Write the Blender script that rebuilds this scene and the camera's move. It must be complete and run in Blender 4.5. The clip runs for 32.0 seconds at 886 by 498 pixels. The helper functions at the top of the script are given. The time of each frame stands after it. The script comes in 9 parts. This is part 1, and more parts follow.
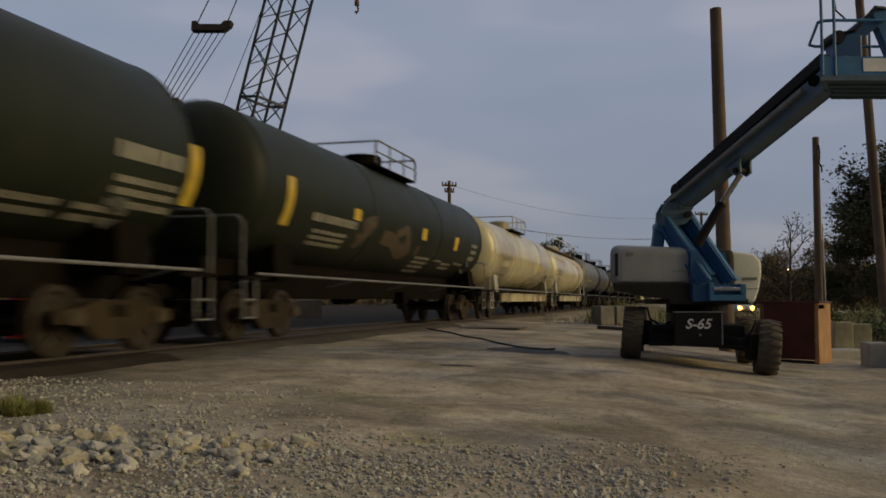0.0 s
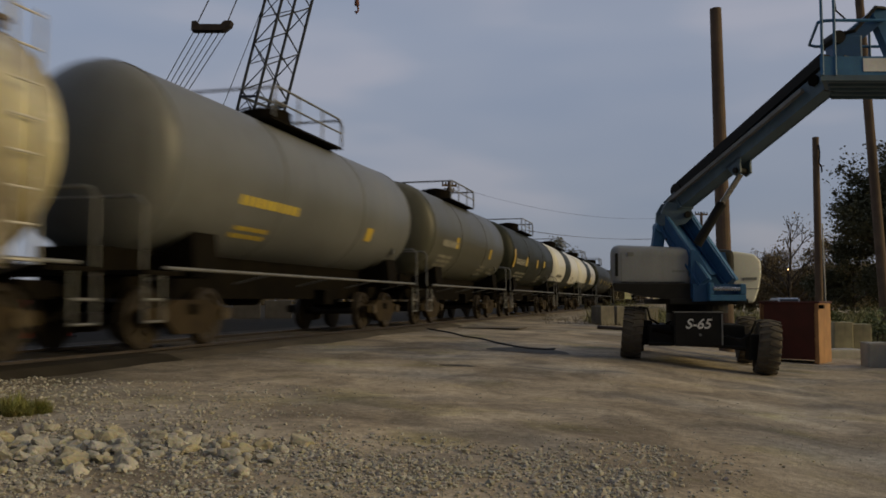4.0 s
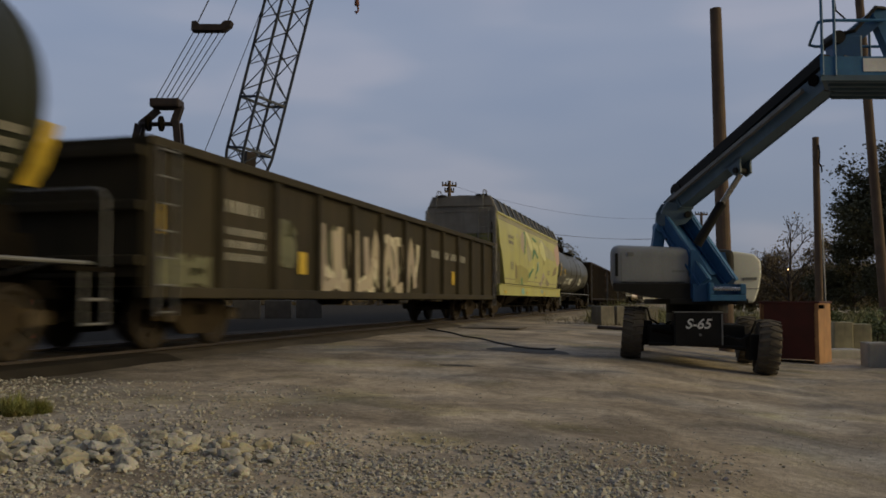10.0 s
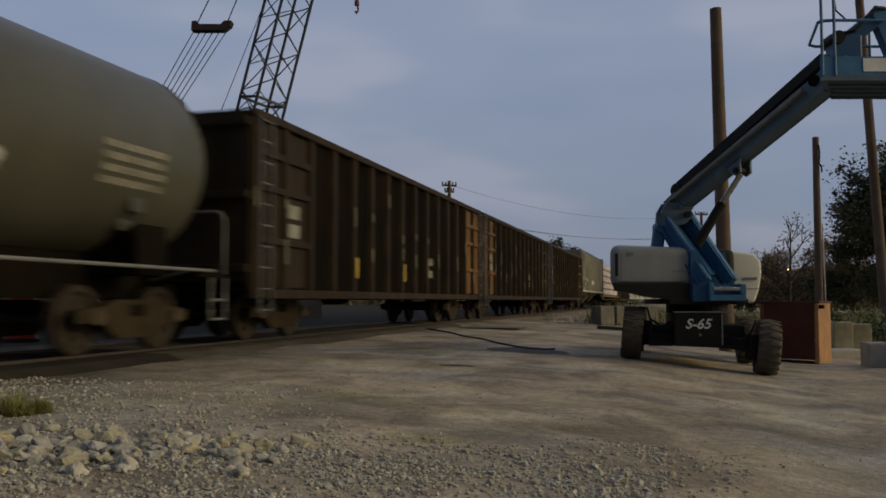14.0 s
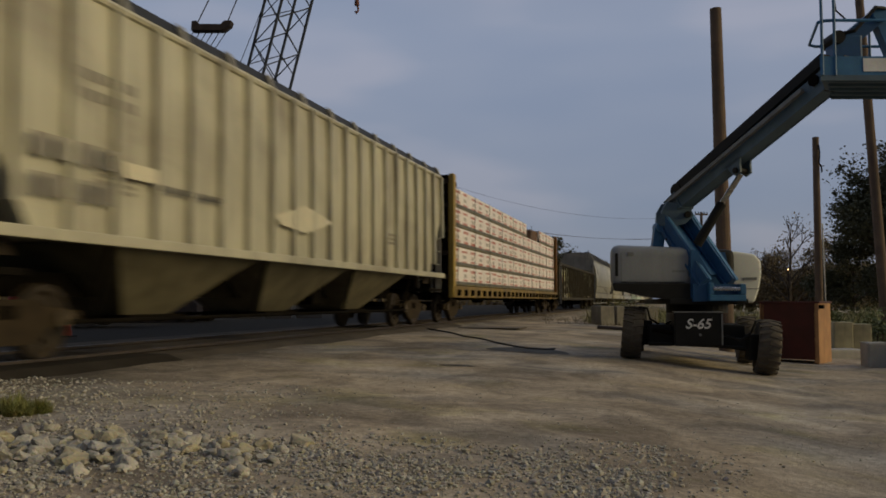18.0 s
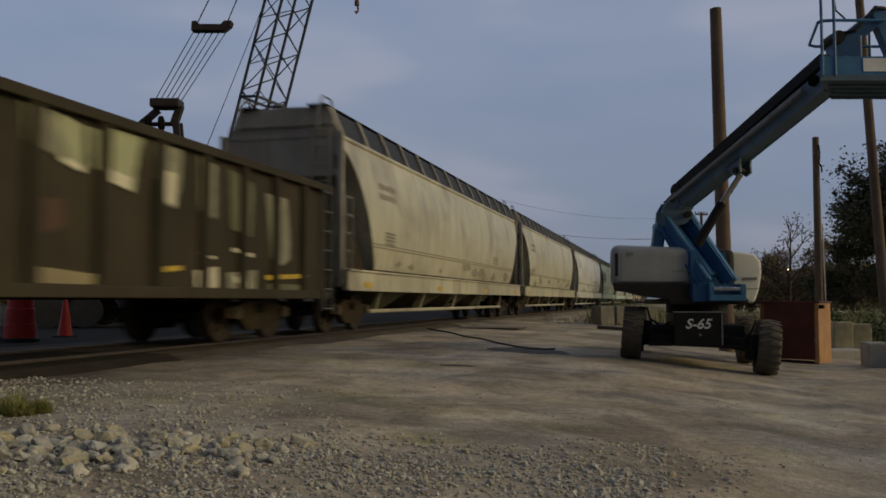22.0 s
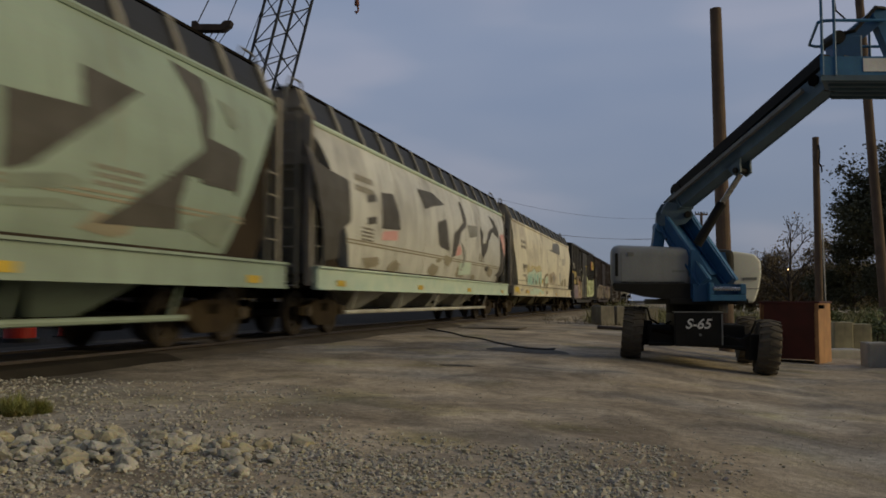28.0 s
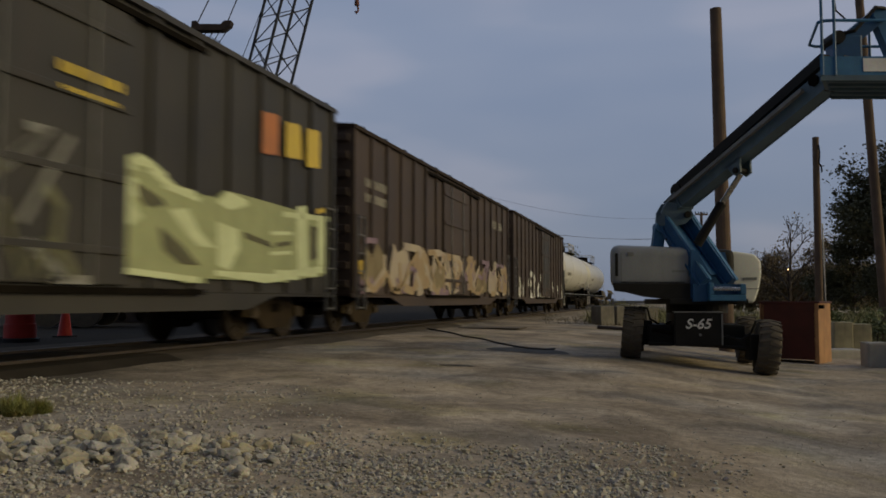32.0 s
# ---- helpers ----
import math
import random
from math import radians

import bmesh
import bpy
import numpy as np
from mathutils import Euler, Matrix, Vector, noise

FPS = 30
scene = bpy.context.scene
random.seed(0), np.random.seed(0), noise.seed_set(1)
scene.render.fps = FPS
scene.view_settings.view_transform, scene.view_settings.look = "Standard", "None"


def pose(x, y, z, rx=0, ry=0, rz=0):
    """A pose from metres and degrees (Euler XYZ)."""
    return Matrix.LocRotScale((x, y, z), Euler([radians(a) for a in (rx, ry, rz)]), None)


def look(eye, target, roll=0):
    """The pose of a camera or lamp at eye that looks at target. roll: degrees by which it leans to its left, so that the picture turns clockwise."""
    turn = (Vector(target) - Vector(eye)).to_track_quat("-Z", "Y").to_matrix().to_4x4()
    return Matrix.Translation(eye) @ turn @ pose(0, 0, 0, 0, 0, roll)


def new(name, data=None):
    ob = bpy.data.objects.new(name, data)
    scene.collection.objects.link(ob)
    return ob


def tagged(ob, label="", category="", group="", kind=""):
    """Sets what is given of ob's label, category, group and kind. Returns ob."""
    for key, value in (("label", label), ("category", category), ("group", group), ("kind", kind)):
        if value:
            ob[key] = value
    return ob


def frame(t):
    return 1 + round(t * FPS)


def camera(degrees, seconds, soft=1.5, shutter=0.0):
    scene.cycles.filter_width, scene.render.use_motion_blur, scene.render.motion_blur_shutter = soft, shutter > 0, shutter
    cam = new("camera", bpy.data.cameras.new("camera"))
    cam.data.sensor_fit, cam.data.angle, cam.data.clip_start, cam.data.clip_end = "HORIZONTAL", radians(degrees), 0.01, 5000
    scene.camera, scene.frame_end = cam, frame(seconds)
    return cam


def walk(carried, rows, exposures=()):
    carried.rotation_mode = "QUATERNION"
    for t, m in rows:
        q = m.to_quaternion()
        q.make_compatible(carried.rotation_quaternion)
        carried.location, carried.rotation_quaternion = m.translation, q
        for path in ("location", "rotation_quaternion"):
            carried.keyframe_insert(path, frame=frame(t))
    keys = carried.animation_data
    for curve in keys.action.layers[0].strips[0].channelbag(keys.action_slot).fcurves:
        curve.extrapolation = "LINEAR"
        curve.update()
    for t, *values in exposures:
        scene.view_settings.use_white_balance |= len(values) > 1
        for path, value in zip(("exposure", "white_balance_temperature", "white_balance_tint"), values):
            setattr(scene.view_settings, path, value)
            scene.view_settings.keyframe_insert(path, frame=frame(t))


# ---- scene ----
S_DIR, C_DIR = math.sin(radians(15.22)), math.cos(radians(15.22))   # the track runs 15.2 degrees to the right of the view
AWAY = 8.25          # from the viewer square to the track's middle
RAIL = 0.60          # top of the rails
SPEED = 14.7         # metres a second, towards the viewer
HEADING = 90 - 15.22


def on_track(u, w, z=0.0):
    """u metres along the track, w metres square from the viewer to it."""
    return Vector((u * S_DIR - w * C_DIR, u * C_DIR + w * S_DIR, z))


cam = camera(55.18, 32.0, soft=1.7, shutter=0.6)
EYE = pose(0, 0, 1.31, 93.47, 0, 0)
walk(cam, [(0, EYE), (32, EYE)], exposures=((0, 0.05, 6950, 10), (7, 0.02, 6900, 10), (10.5, 0.0, 6600, 10), (13.5, 0.0, 6480, 10), (18, -0.02, 6620, 10), (21.5, -0.07, 6400, 10), (25, -0.08, 6400, 10), (32, -0.12, 6420, 10)))

# ---- world and light ----
world = bpy.data.worlds.new("dusk")
scene.world = world
world.use_nodes = True
wn, wl = world.node_tree.nodes, world.node_tree.links
wn.clear()
sky = wn.new("ShaderNodeTexSky")
sky.sky_type, sky.sun_disc = "NISHITA", False
sky.sun_elevation, sky.sun_rotation = radians(20), radians(112)
sky.air_density, sky.dust_density, sky.ozone_density = 1.0, 1.5, 3.0
w_tc = wn.new("ShaderNodeTexCoord")
w_map = wn.new("ShaderNodeMapping")
w_map.inputs["Scale"].default_value = (1.2, 1.2, 4.2)
w_noise = wn.new("ShaderNodeTexNoise")
w_noise.inputs["Scale"].default_value, w_noise.inputs["Detail"].default_value = 2.6, 2.5
w_ramp = wn.new("ShaderNodeValToRGB")
w_ramp.color_ramp.elements[0].position, w_ramp.color_ramp.elements[0].color = 0.34, (0.248, 0.296, 0.41, 1)
w_ramp.color_ramp.elements[1].position, w_ramp.color_ramp.elements[1].color = 0.66, (0.345, 0.366, 0.458, 1)
w_mid = w_ramp.color_ramp.elements.new(0.52)
w_mid.color = (0.276, 0.318, 0.424, 1)
w_mix = wn.new("ShaderNodeMix")
w_mix.data_type, w_mix.blend_type = "RGBA", "MIX"
w_mix.inputs["Factor"].default_value = 0.88
w_gain = wn.new("ShaderNodeMix")
w_gain.data_type, w_gain.blend_type = "RGBA", "MULTIPLY"
w_gain.inputs["Factor"].default_value = 1.0
w_gain.inputs[7].default_value = (0.12, 0.12, 0.12, 1)
w_bg = wn.new("ShaderNodeBackground")
w_bg.inputs["Strength"].default_value = 1.0
w_out = wn.new("ShaderNodeOutputWorld")
wl.new(w_tc.outputs["Generated"], w_map.inputs["Vector"])
wl.new(w_map.outputs["Vector"], w_noise.inputs["Vector"])
wl.new(w_noise.outputs["Fac"], w_ramp.inputs["Fac"])
wl.new(sky.outputs["Color"], w_gain.inputs[6])
wl.new(w_gain.outputs[2], w_mix.inputs[6])
wl.new(w_ramp.outputs["Color"], w_mix.inputs[7])
w_sep = wn.new("ShaderNodeSeparateXYZ")
w_low = wn.new("ShaderNodeMapRange")       # the dusk sky is dimmer towards the horizon
w_low.inputs["From Min"].default_value, w_low.inputs["From Max"].default_value = 0.0, 0.3
w_low.inputs["To Min"].default_value, w_low.inputs["To Max"].default_value = 0.76, 1.0
w_dim = wn.new("ShaderNodeMix")
w_dim.data_type, w_dim.blend_type = "RGBA", "MULTIPLY"
w_dim.inputs["Factor"].default_value = 1.0
wl.new(w_tc.outputs["Generated"], w_sep.inputs[0])
wl.new(w_sep.outputs["Z"], w_low.inputs["Value"])
wl.new(w_mix.outputs[2], w_dim.inputs[6])
wl.new(w_low.outputs["Result"], w_dim.inputs[7])
w_back = wn.new("ShaderNodeMapRange")      # and darker behind the viewer, where night comes up
w_back.interpolation_type = "SMOOTHSTEP"
w_back.inputs["From Min"].default_value, w_back.inputs["From Max"].default_value = -0.75, 0.35
w_back.inputs["To Min"].default_value, w_back.inputs["To Max"].default_value = 0.42, 1.0
w_night = wn.new("ShaderNodeMix")
w_night.data_type, w_night.blend_type = "RGBA", "MULTIPLY"
w_night.inputs["Factor"].default_value = 1.0
wl.new(w_sep.outputs["Y"], w_back.inputs["Value"])
wl.new(w_dim.outputs[2], w_night.inputs[6])
wl.new(w_back.outputs["Result"], w_night.inputs[7])
wl.new(w_night.outputs[2], w_bg.inputs["Color"])
wl.new(w_bg.outputs["Background"], w_out.inputs["Surface"])

# the low warm evening glow, broad and soft, from the right-hand side of the yard
GLOW_FROM = Vector((1.0, -0.2, 0.38)).normalized()
sun = new("sun", bpy.data.lights.new("sun", "SUN"))
sun.data.energy, sun.data.angle, sun.data.color = 1.75, radians(38), (1.0, 0.8, 0.42)
sun.matrix_world = look(GLOW_FROM * 80 + Vector((0, 20, 0)), (0, 20, 0))


# ---- materials ----
def surface(name, colour, second=None, rough=0.6, metal=0.0, scale=3.0, fine=40.0, bump=0.15, streak=0.0, dirt=None, spread=0.5, glow=0.0, cloud=0.0, shine=0.3):
    """Paint, rubber, wood or stone: two tones at a coarse scale, fine grain, downward streaks and dirt."""
    m = bpy.data.materials.new(name)
    m.use_nodes = True
    nt = m.node_tree
    n, l = nt.nodes, nt.links
    bsdf = n["Principled BSDF"]
    second = second or tuple(c * 0.72 for c in colour)
    dirt = dirt or tuple(c * 0.45 for c in colour)
    tc = n.new("ShaderNodeTexCoord")
    big = n.new("ShaderNodeTexNoise")
    big.inputs["Scale"].default_value, big.inputs["Detail"].default_value = scale, 5
    l.new(tc.outputs["Object"], big.inputs["Vector"])
    ramp = n.new("ShaderNodeValToRGB")
    ramp.color_ramp.elements[0].position, ramp.color_ramp.elements[1].position = 0.5 - spread * 0.35, 0.5 + spread * 0.35
    ramp.color_ramp.elements[0].color, ramp.color_ramp.elements[1].color = (*second, 1), (*colour, 1)
    l.new(big.outputs["Fac"], ramp.inputs["Fac"])
    last = ramp.outputs["Color"]
    small = n.new("ShaderNodeTexNoise")
    small.inputs["Scale"].default_value, small.inputs["Detail"].default_value = fine, 3
    l.new(tc.outputs["Object"], small.inputs["Vector"])
    if streak:
        mp = n.new("ShaderNodeMapping")
        mp.inputs["Scale"].default_value = (3.2, 3.2, 0.28)
        l.new(tc.outputs["Object"], mp.inputs["Vector"])
        st = n.new("ShaderNodeTexNoise")
        st.inputs["Scale"].default_value, st.inputs["Detail"].default_value = 1.6, 4
        l.new(mp.outputs["Vector"], st.inputs["Vector"])
        rr = n.new("ShaderNodeMapRange")
        rr.inputs["From Min"].default_value, rr.inputs["From Max"].default_value = 0.5, 0.78
        rr.inputs["To Max"].default_value = streak
        l.new(st.outputs["Fac"], rr.inputs["Value"])
        mx = n.new("ShaderNodeMix")
        mx.data_type = "RGBA"
        l.new(rr.outputs["Result"], mx.inputs["Factor"])
        l.new(last, mx.inputs[6])
        mx.inputs[7].default_value = (*dirt, 1)
        last = mx.outputs[2]
    if cloud:
        cl = n.new("ShaderNodeTexNoise")
        cl.inputs["Scale"].default_value, cl.inputs["Detail"].default_value, cl.inputs["Distortion"].default_value = 0.45, 8, 0.6
        l.new(tc.outputs["Object"], cl.inputs["Vector"])
        cr = n.new("ShaderNodeMapRange")
        cr.inputs["From Min"].default_value, cr.inputs["From Max"].default_value = 0.43, 0.7
        cr.inputs["To Max"].default_value = cloud
        l.new(cl.outputs["Fac"], cr.inputs["Value"])
        cm = n.new("ShaderNodeMix")
        cm.data_type = "RGBA"
        l.new(cr.outputs["Result"], cm.inputs["Factor"])
        l.new(last, cm.inputs[6])
        cm.inputs[7].default_value = (*dirt, 1)
        last = cm.outputs[2]
    grain = n.new("ShaderNodeMix")
    grain.data_type, grain.blend_type = "RGBA", "OVERLAY"
    grain.inputs["Factor"].default_value = 0.25
    l.new(last, grain.inputs[6])
    l.new(small.outputs["Color"], grain.inputs[7])
    sat = n.new("ShaderNodeHueSaturation")
    sat.inputs["Saturation"].default_value = 0.97
    l.new(grain.outputs[2], sat.inputs["Color"])
    l.new(sat.outputs["Color"], bsdf.inputs["Base Color"])
    rg = n.new("ShaderNodeMapRange")
    rg.inputs["To Min"].default_value, rg.inputs["To Max"].default_value = max(0.05, rough - 0.12), min(1, rough + 0.12)
    l.new(big.outputs["Fac"], rg.inputs["Value"])
    l.new(rg.outputs["Result"], bsdf.inputs["Roughness"])
    bsdf.inputs["Metallic"].default_value = metal
    bsdf.inputs["Specular IOR Level"].default_value = shine
    if bump:
        bp = n.new("ShaderNodeBump")
        bp.inputs["Strength"].default_value, bp.inputs["Distance"].default_value = bump, 0.01
        l.new(small.outputs["Fac"], bp.inputs["Height"])
        l.new(bp.outputs["Normal"], bsdf.inputs["Normal"])
    if glow:
        bsdf.inputs["Emission Color"].default_value, bsdf.inputs["Emission Strength"].default_value = (*colour, 1), glow
    return m


BLACK = surface("black_tank_paint", (0.02, 0.024, 0.014), (0.013, 0.016, 0.01), 0.5, scale=0.7, streak=0.35, dirt=(0.038, 0.04, 0.026), bump=0.03, shine=0.14)
BROWNBLACK = surface("weathered_black_paint", (0.023, 0.026, 0.016), (0.015, 0.017, 0.011), 0.5, scale=0.6, streak=0.5, dirt=(0.045, 0.044, 0.03), bump=0.04, shine=0.14)
DARKGREY = surface("dark_grey_tank_paint", (0.085, 0.084, 0.062), (0.062, 0.062, 0.046), 0.38, scale=0.6, streak=0.4, bump=0.03, shine=0.2)
GREY = surface("grey_tank_paint", (0.15, 0.155, 0.15), (0.11, 0.115, 0.11), 0.42, scale=0.5, streak=0.4, dirt=(0.08, 0.07, 0.06), bump=0.03)
TAN = surface("tan_tank_paint", (0.6, 0.545, 0.33), (0.46, 0.41, 0.24), 0.24, scale=0.6, streak=0.4, dirt=(0.15, 0.105, 0.06), bump=0.03, cloud=0.85, shine=0.55)
WHITE = surface("white_tank_paint", (0.66, 0.65, 0.58), (0.55, 0.54, 0.48), 0.32, scale=0.6, streak=0.2, dirt=(0.42, 0.37, 0.3), bump=0.03)
YELLOWCREAM = surface("yellow_cream_paint", (0.72, 0.68, 0.52), (0.62, 0.58, 0.43), 0.45, scale=0.45, streak=0.5, dirt=(0.25, 0.21, 0.16), bump=0.05, cloud=0.85)
CREAM = surface("cream_hopper_paint", (0.53, 0.505, 0.37), (0.43, 0.41, 0.295), 0.4, scale=0.45, streak=0.7, dirt=(0.19, 0.165, 0.12), bump=0.05, cloud=0.8)
PALE = surface("pale_grey_hopper_paint", (0.62, 0.62, 0.555), (0.5, 0.5, 0.445), 0.4, scale=0.45, streak=0.7, dirt=(0.18, 0.165, 0.135), bump=0.05, cloud=0.75)
MINT = surface("mint_green_hopper_paint", (0.29, 0.37, 0.299), (0.246, 0.317, 0.255), 0.55, scale=0.5, streak=0.45, dirt=(0.15, 0.17, 0.135), bump=0.05, cloud=0.45)
LIME = surface("yellow_green_spray_paint", (0.47, 0.46, 0.15), (0.4, 0.385, 0.14), 0.5, scale=0.8, streak=0.3, dirt=(0.24, 0.22, 0.1), bump=0.04, cloud=0.35)
HOPGREY = surface("dusty_hopper_end", (0.33, 0.3, 0.245), (0.23, 0.205, 0.165), 0.65, scale=1.2, streak=0.5, bump=0.06)
# near-black brown with the shade of hopper corners and undersides in its colour
HOPDARK = surface("hopper_shade_brown", (0.046, 0.034, 0.022), (0.026, 0.02, 0.014), 0.8, scale=1.2, streak=0.5, bump=0.08, shine=0.1)
# discharge bays, a darker olive than the bodies above
BAYOLIVE = surface("dark_olive_bays", (0.17, 0.15, 0.09), (0.1, 0.088, 0.052), 0.8, scale=2, streak=0.4)
HOPSEAM = surface("thin_grime_film", (0.3, 0.27, 0.19), (0.22, 0.195, 0.135), 0.7, scale=2.5, bump=0.03, spread=0.8)
BRACKET = surface("pale_dusty_bracket", (0.3, 0.285, 0.235), (0.2, 0.19, 0.16), 0.7, scale=2, streak=0.4)
ROOF = surface("hopper_roof_steel", (0.022, 0.023, 0.023), (0.013, 0.013, 0.013), 0.6, scale=1.5, bump=0.06)
GONDOLA = surface("dark_gondola_paint", (0.048, 0.04, 0.024), (0.03, 0.026, 0.016), 0.7, scale=0.9, streak=0.5, dirt=(0.07, 0.052, 0.034), bump=0.08, shine=0.12)
COALBROWN = surface("brown_hopper_paint", (0.034, 0.023, 0.013), (0.021, 0.015, 0.009), 0.7, scale=0.8, streak=0.6, dirt=(0.07, 0.052, 0.036), bump=0.08, shine=0.12)
# rib colour includes the light on them, sheet colour the shade between them
COALRIB = surface("lit_brown_rib", (0.04, 0.029, 0.017), (0.022, 0.016, 0.01), 0.75, scale=1.5, streak=0.5, dirt=(0.03, 0.022, 0.014), bump=0.08, shine=0.12)
COALDARK = surface("shade_dark_sheet", (0.009, 0.0068, 0.0045), (0.005, 0.004, 0.003), 0.75, scale=0.8, streak=0.6, dirt=(0.02, 0.015, 0.01), bump=0.08, shine=0.02)
ORANGE = surface("rusty_orange_paint", (0.19, 0.094, 0.028), (0.105, 0.054, 0.02), 0.65, scale=1.6, streak=0.4, bump=0.08, shine=0.12)
BOXGREY = surface("grey_boxcar_paint", (0.046, 0.043, 0.036), (0.032, 0.03, 0.025), 0.55, scale=0.8, streak=0.5, dirt=(0.05, 0.04, 0.032), bump=0.06)
BOXBROWN = surface("brown_boxcar_paint", (0.07, 0.05, 0.038), (0.048, 0.035, 0.027), 0.6, scale=0.8, streak=0.5, dirt=(0.05, 0.035, 0.028), bump=0.06)
YELLOW = surface("yellow_car_paint", (0.48, 0.33, 0.05), (0.25, 0.17, 0.04), 0.55, scale=1.1, streak=0.7, dirt=(0.1, 0.07, 0.03), spread=0.8)
REFLECT = surface("yellow_reflector", (0.62, 0.42, 0.03), (0.4, 0.28, 0.03), 0.35, scale=5, bump=0.0)
MARK = surface("faded_white_lettering", (0.36, 0.34, 0.27), (0.13, 0.125, 0.1), 0.6, scale=5, bump=0.0, spread=0.9)
MARKDARK = surface("faded_dark_lettering", (0.18, 0.165, 0.13), (0.26, 0.24, 0.19), 0.6, scale=5, bump=0.0, spread=0.9)
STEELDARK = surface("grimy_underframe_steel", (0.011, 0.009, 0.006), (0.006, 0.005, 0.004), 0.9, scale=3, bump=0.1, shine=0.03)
TRUCK = surface("cast_truck_steel", (0.046, 0.033, 0.017), (0.024, 0.017, 0.01), 0.8, scale=4, bump=0.12, shine=0.12)
WHEEL = surface("worn_wheel_steel", (0.04, 0.029, 0.017), (0.022, 0.016, 0.01), 0.6, 0.1, scale=6, bump=0.05)
CAP = surface("bearing_cap_steel", (0.09, 0.066, 0.036), (0.05, 0.038, 0.022), 0.5, 0.2, scale=6)
RAILSTEEL = surface("rail_steel", (0.075, 0.058, 0.045), (0.05, 0.04, 0.032), 0.45, 0.4, scale=5)
TIE = surface("creosoted_tie_wood", (0.045, 0.036, 0.028), (0.03, 0.025, 0.02), 0.9, scale=4, bump=0.3)
PIPE = surface("grey_handrail_steel", (0.2, 0.2, 0.19), (0.13, 0.13, 0.125), 0.5, 0.2, scale=5)
PIPEWHITE = surface("white_handrail_paint", (0.6, 0.57, 0.5), None, 0.5, scale=5)


# ---- mesh helpers ----
def part(name, bm, material, parent, label="", smooth=False, off=None):
    """One bmesh as one mesh object under a thing or under a part."""
    if off is not None:
        bmesh.ops.translate(bm, vec=-Vector(off), verts=bm.verts)
    me = bpy.data.meshes.new(name)
    bm.to_mesh(me)
    bm.free()
    me.materials.append(material)
    if smooth:
        me.shade_smooth()
    ob = new(name, me)
    ob.parent = parent
    if label:
        tagged(ob, label)
    return ob


def again(name, ob, parent, m=None):
    """One more part on the mesh of ob."""
    o = new(name, ob.data)
    o.parent = parent
    if m is not None:
        o.matrix_basis = m
    return o


def thing(name, at, label, category, group="", turn=0):
    e = new(name)
    e.empty_display_size = 0.3
    e.matrix_basis = pose(*at, 0, 0, turn)
    return tagged(e, label, category, group)


def solo(name, bm, material, label, category, group="", at=(0, 0, 0), smooth=False, kind=""):
    """A thing that is one mesh."""
    ob = part(name, bm, material, None, smooth=smooth, off=at)
    ob.location = at
    return tagged(ob, label, category, group, kind)


def box(bm, x0, x1, y0, y1, z0, z1, bevel=0.0):
    vs = [bm.verts.new((x, y, z)) for z in (z0, z1) for y in (y0, y1) for x in (x0, x1)]
    fs = [bm.faces.new([vs[i] for i in f]) for f in ((0, 2, 3, 1), (4, 5, 7, 6), (0, 1, 5, 4), (2, 6, 7, 3), (0, 4, 6, 2), (1, 3, 7, 5))]
    if bevel:
        es = {e for f in fs for e in f.edges}
        bmesh.ops.bevel(bm, geom=list(es), offset=bevel, segments=2, affect="EDGES", profile=0.6)
    return bm


def beam(bm, p, q, w, h, up=(0, 0, 1)):
    """A bar of width w and height h from p to q."""
    p, q = Vector(p), Vector(q)
    d = (q - p).normalized()
    side = d.cross(Vector(up))
    if side.length < 1e-4:
        side = d.cross(Vector((0, 1, 0)))
    side.normalize()
    top = side.cross(d)
    vs = [bm.verts.new(a + side * (i * w / 2) + top * (j * h / 2)) for a in (p, q) for i, j in ((-1, -1), (1, -1), (1, 1), (-1, 1))]
    for f in ((3, 2, 1, 0), (4, 5, 6, 7), (0, 1, 5, 4), (1, 2, 6, 5), (2, 3, 7, 6), (3, 0, 4, 7)):
        bm.faces.new([vs[i] for i in f])
    return bm


def tube(bm, p, q, r, r2=None, seg=8, caps=True):
    p, q = Vector(p), Vector(q)
    r2 = r if r2 is None else r2
    d = (q - p).normalized()
    a = d.orthogonal().normalized()
    b = d.cross(a)
    rings = [[bm.verts.new(o + (a * math.cos(t) + b * math.sin(t)) * rad) for t in (2 * math.pi * i / seg for i in range(seg))] for o, rad in ((p, r), (q, r2))]
    for i in range(seg):
        bm.faces.new((rings[0][i], rings[0][(i + 1) % seg], rings[1][(i + 1) % seg], rings[1][i]))
    if caps:
        bm.faces.new(rings[0][::-1])
        bm.faces.new(rings[1])
    return bm


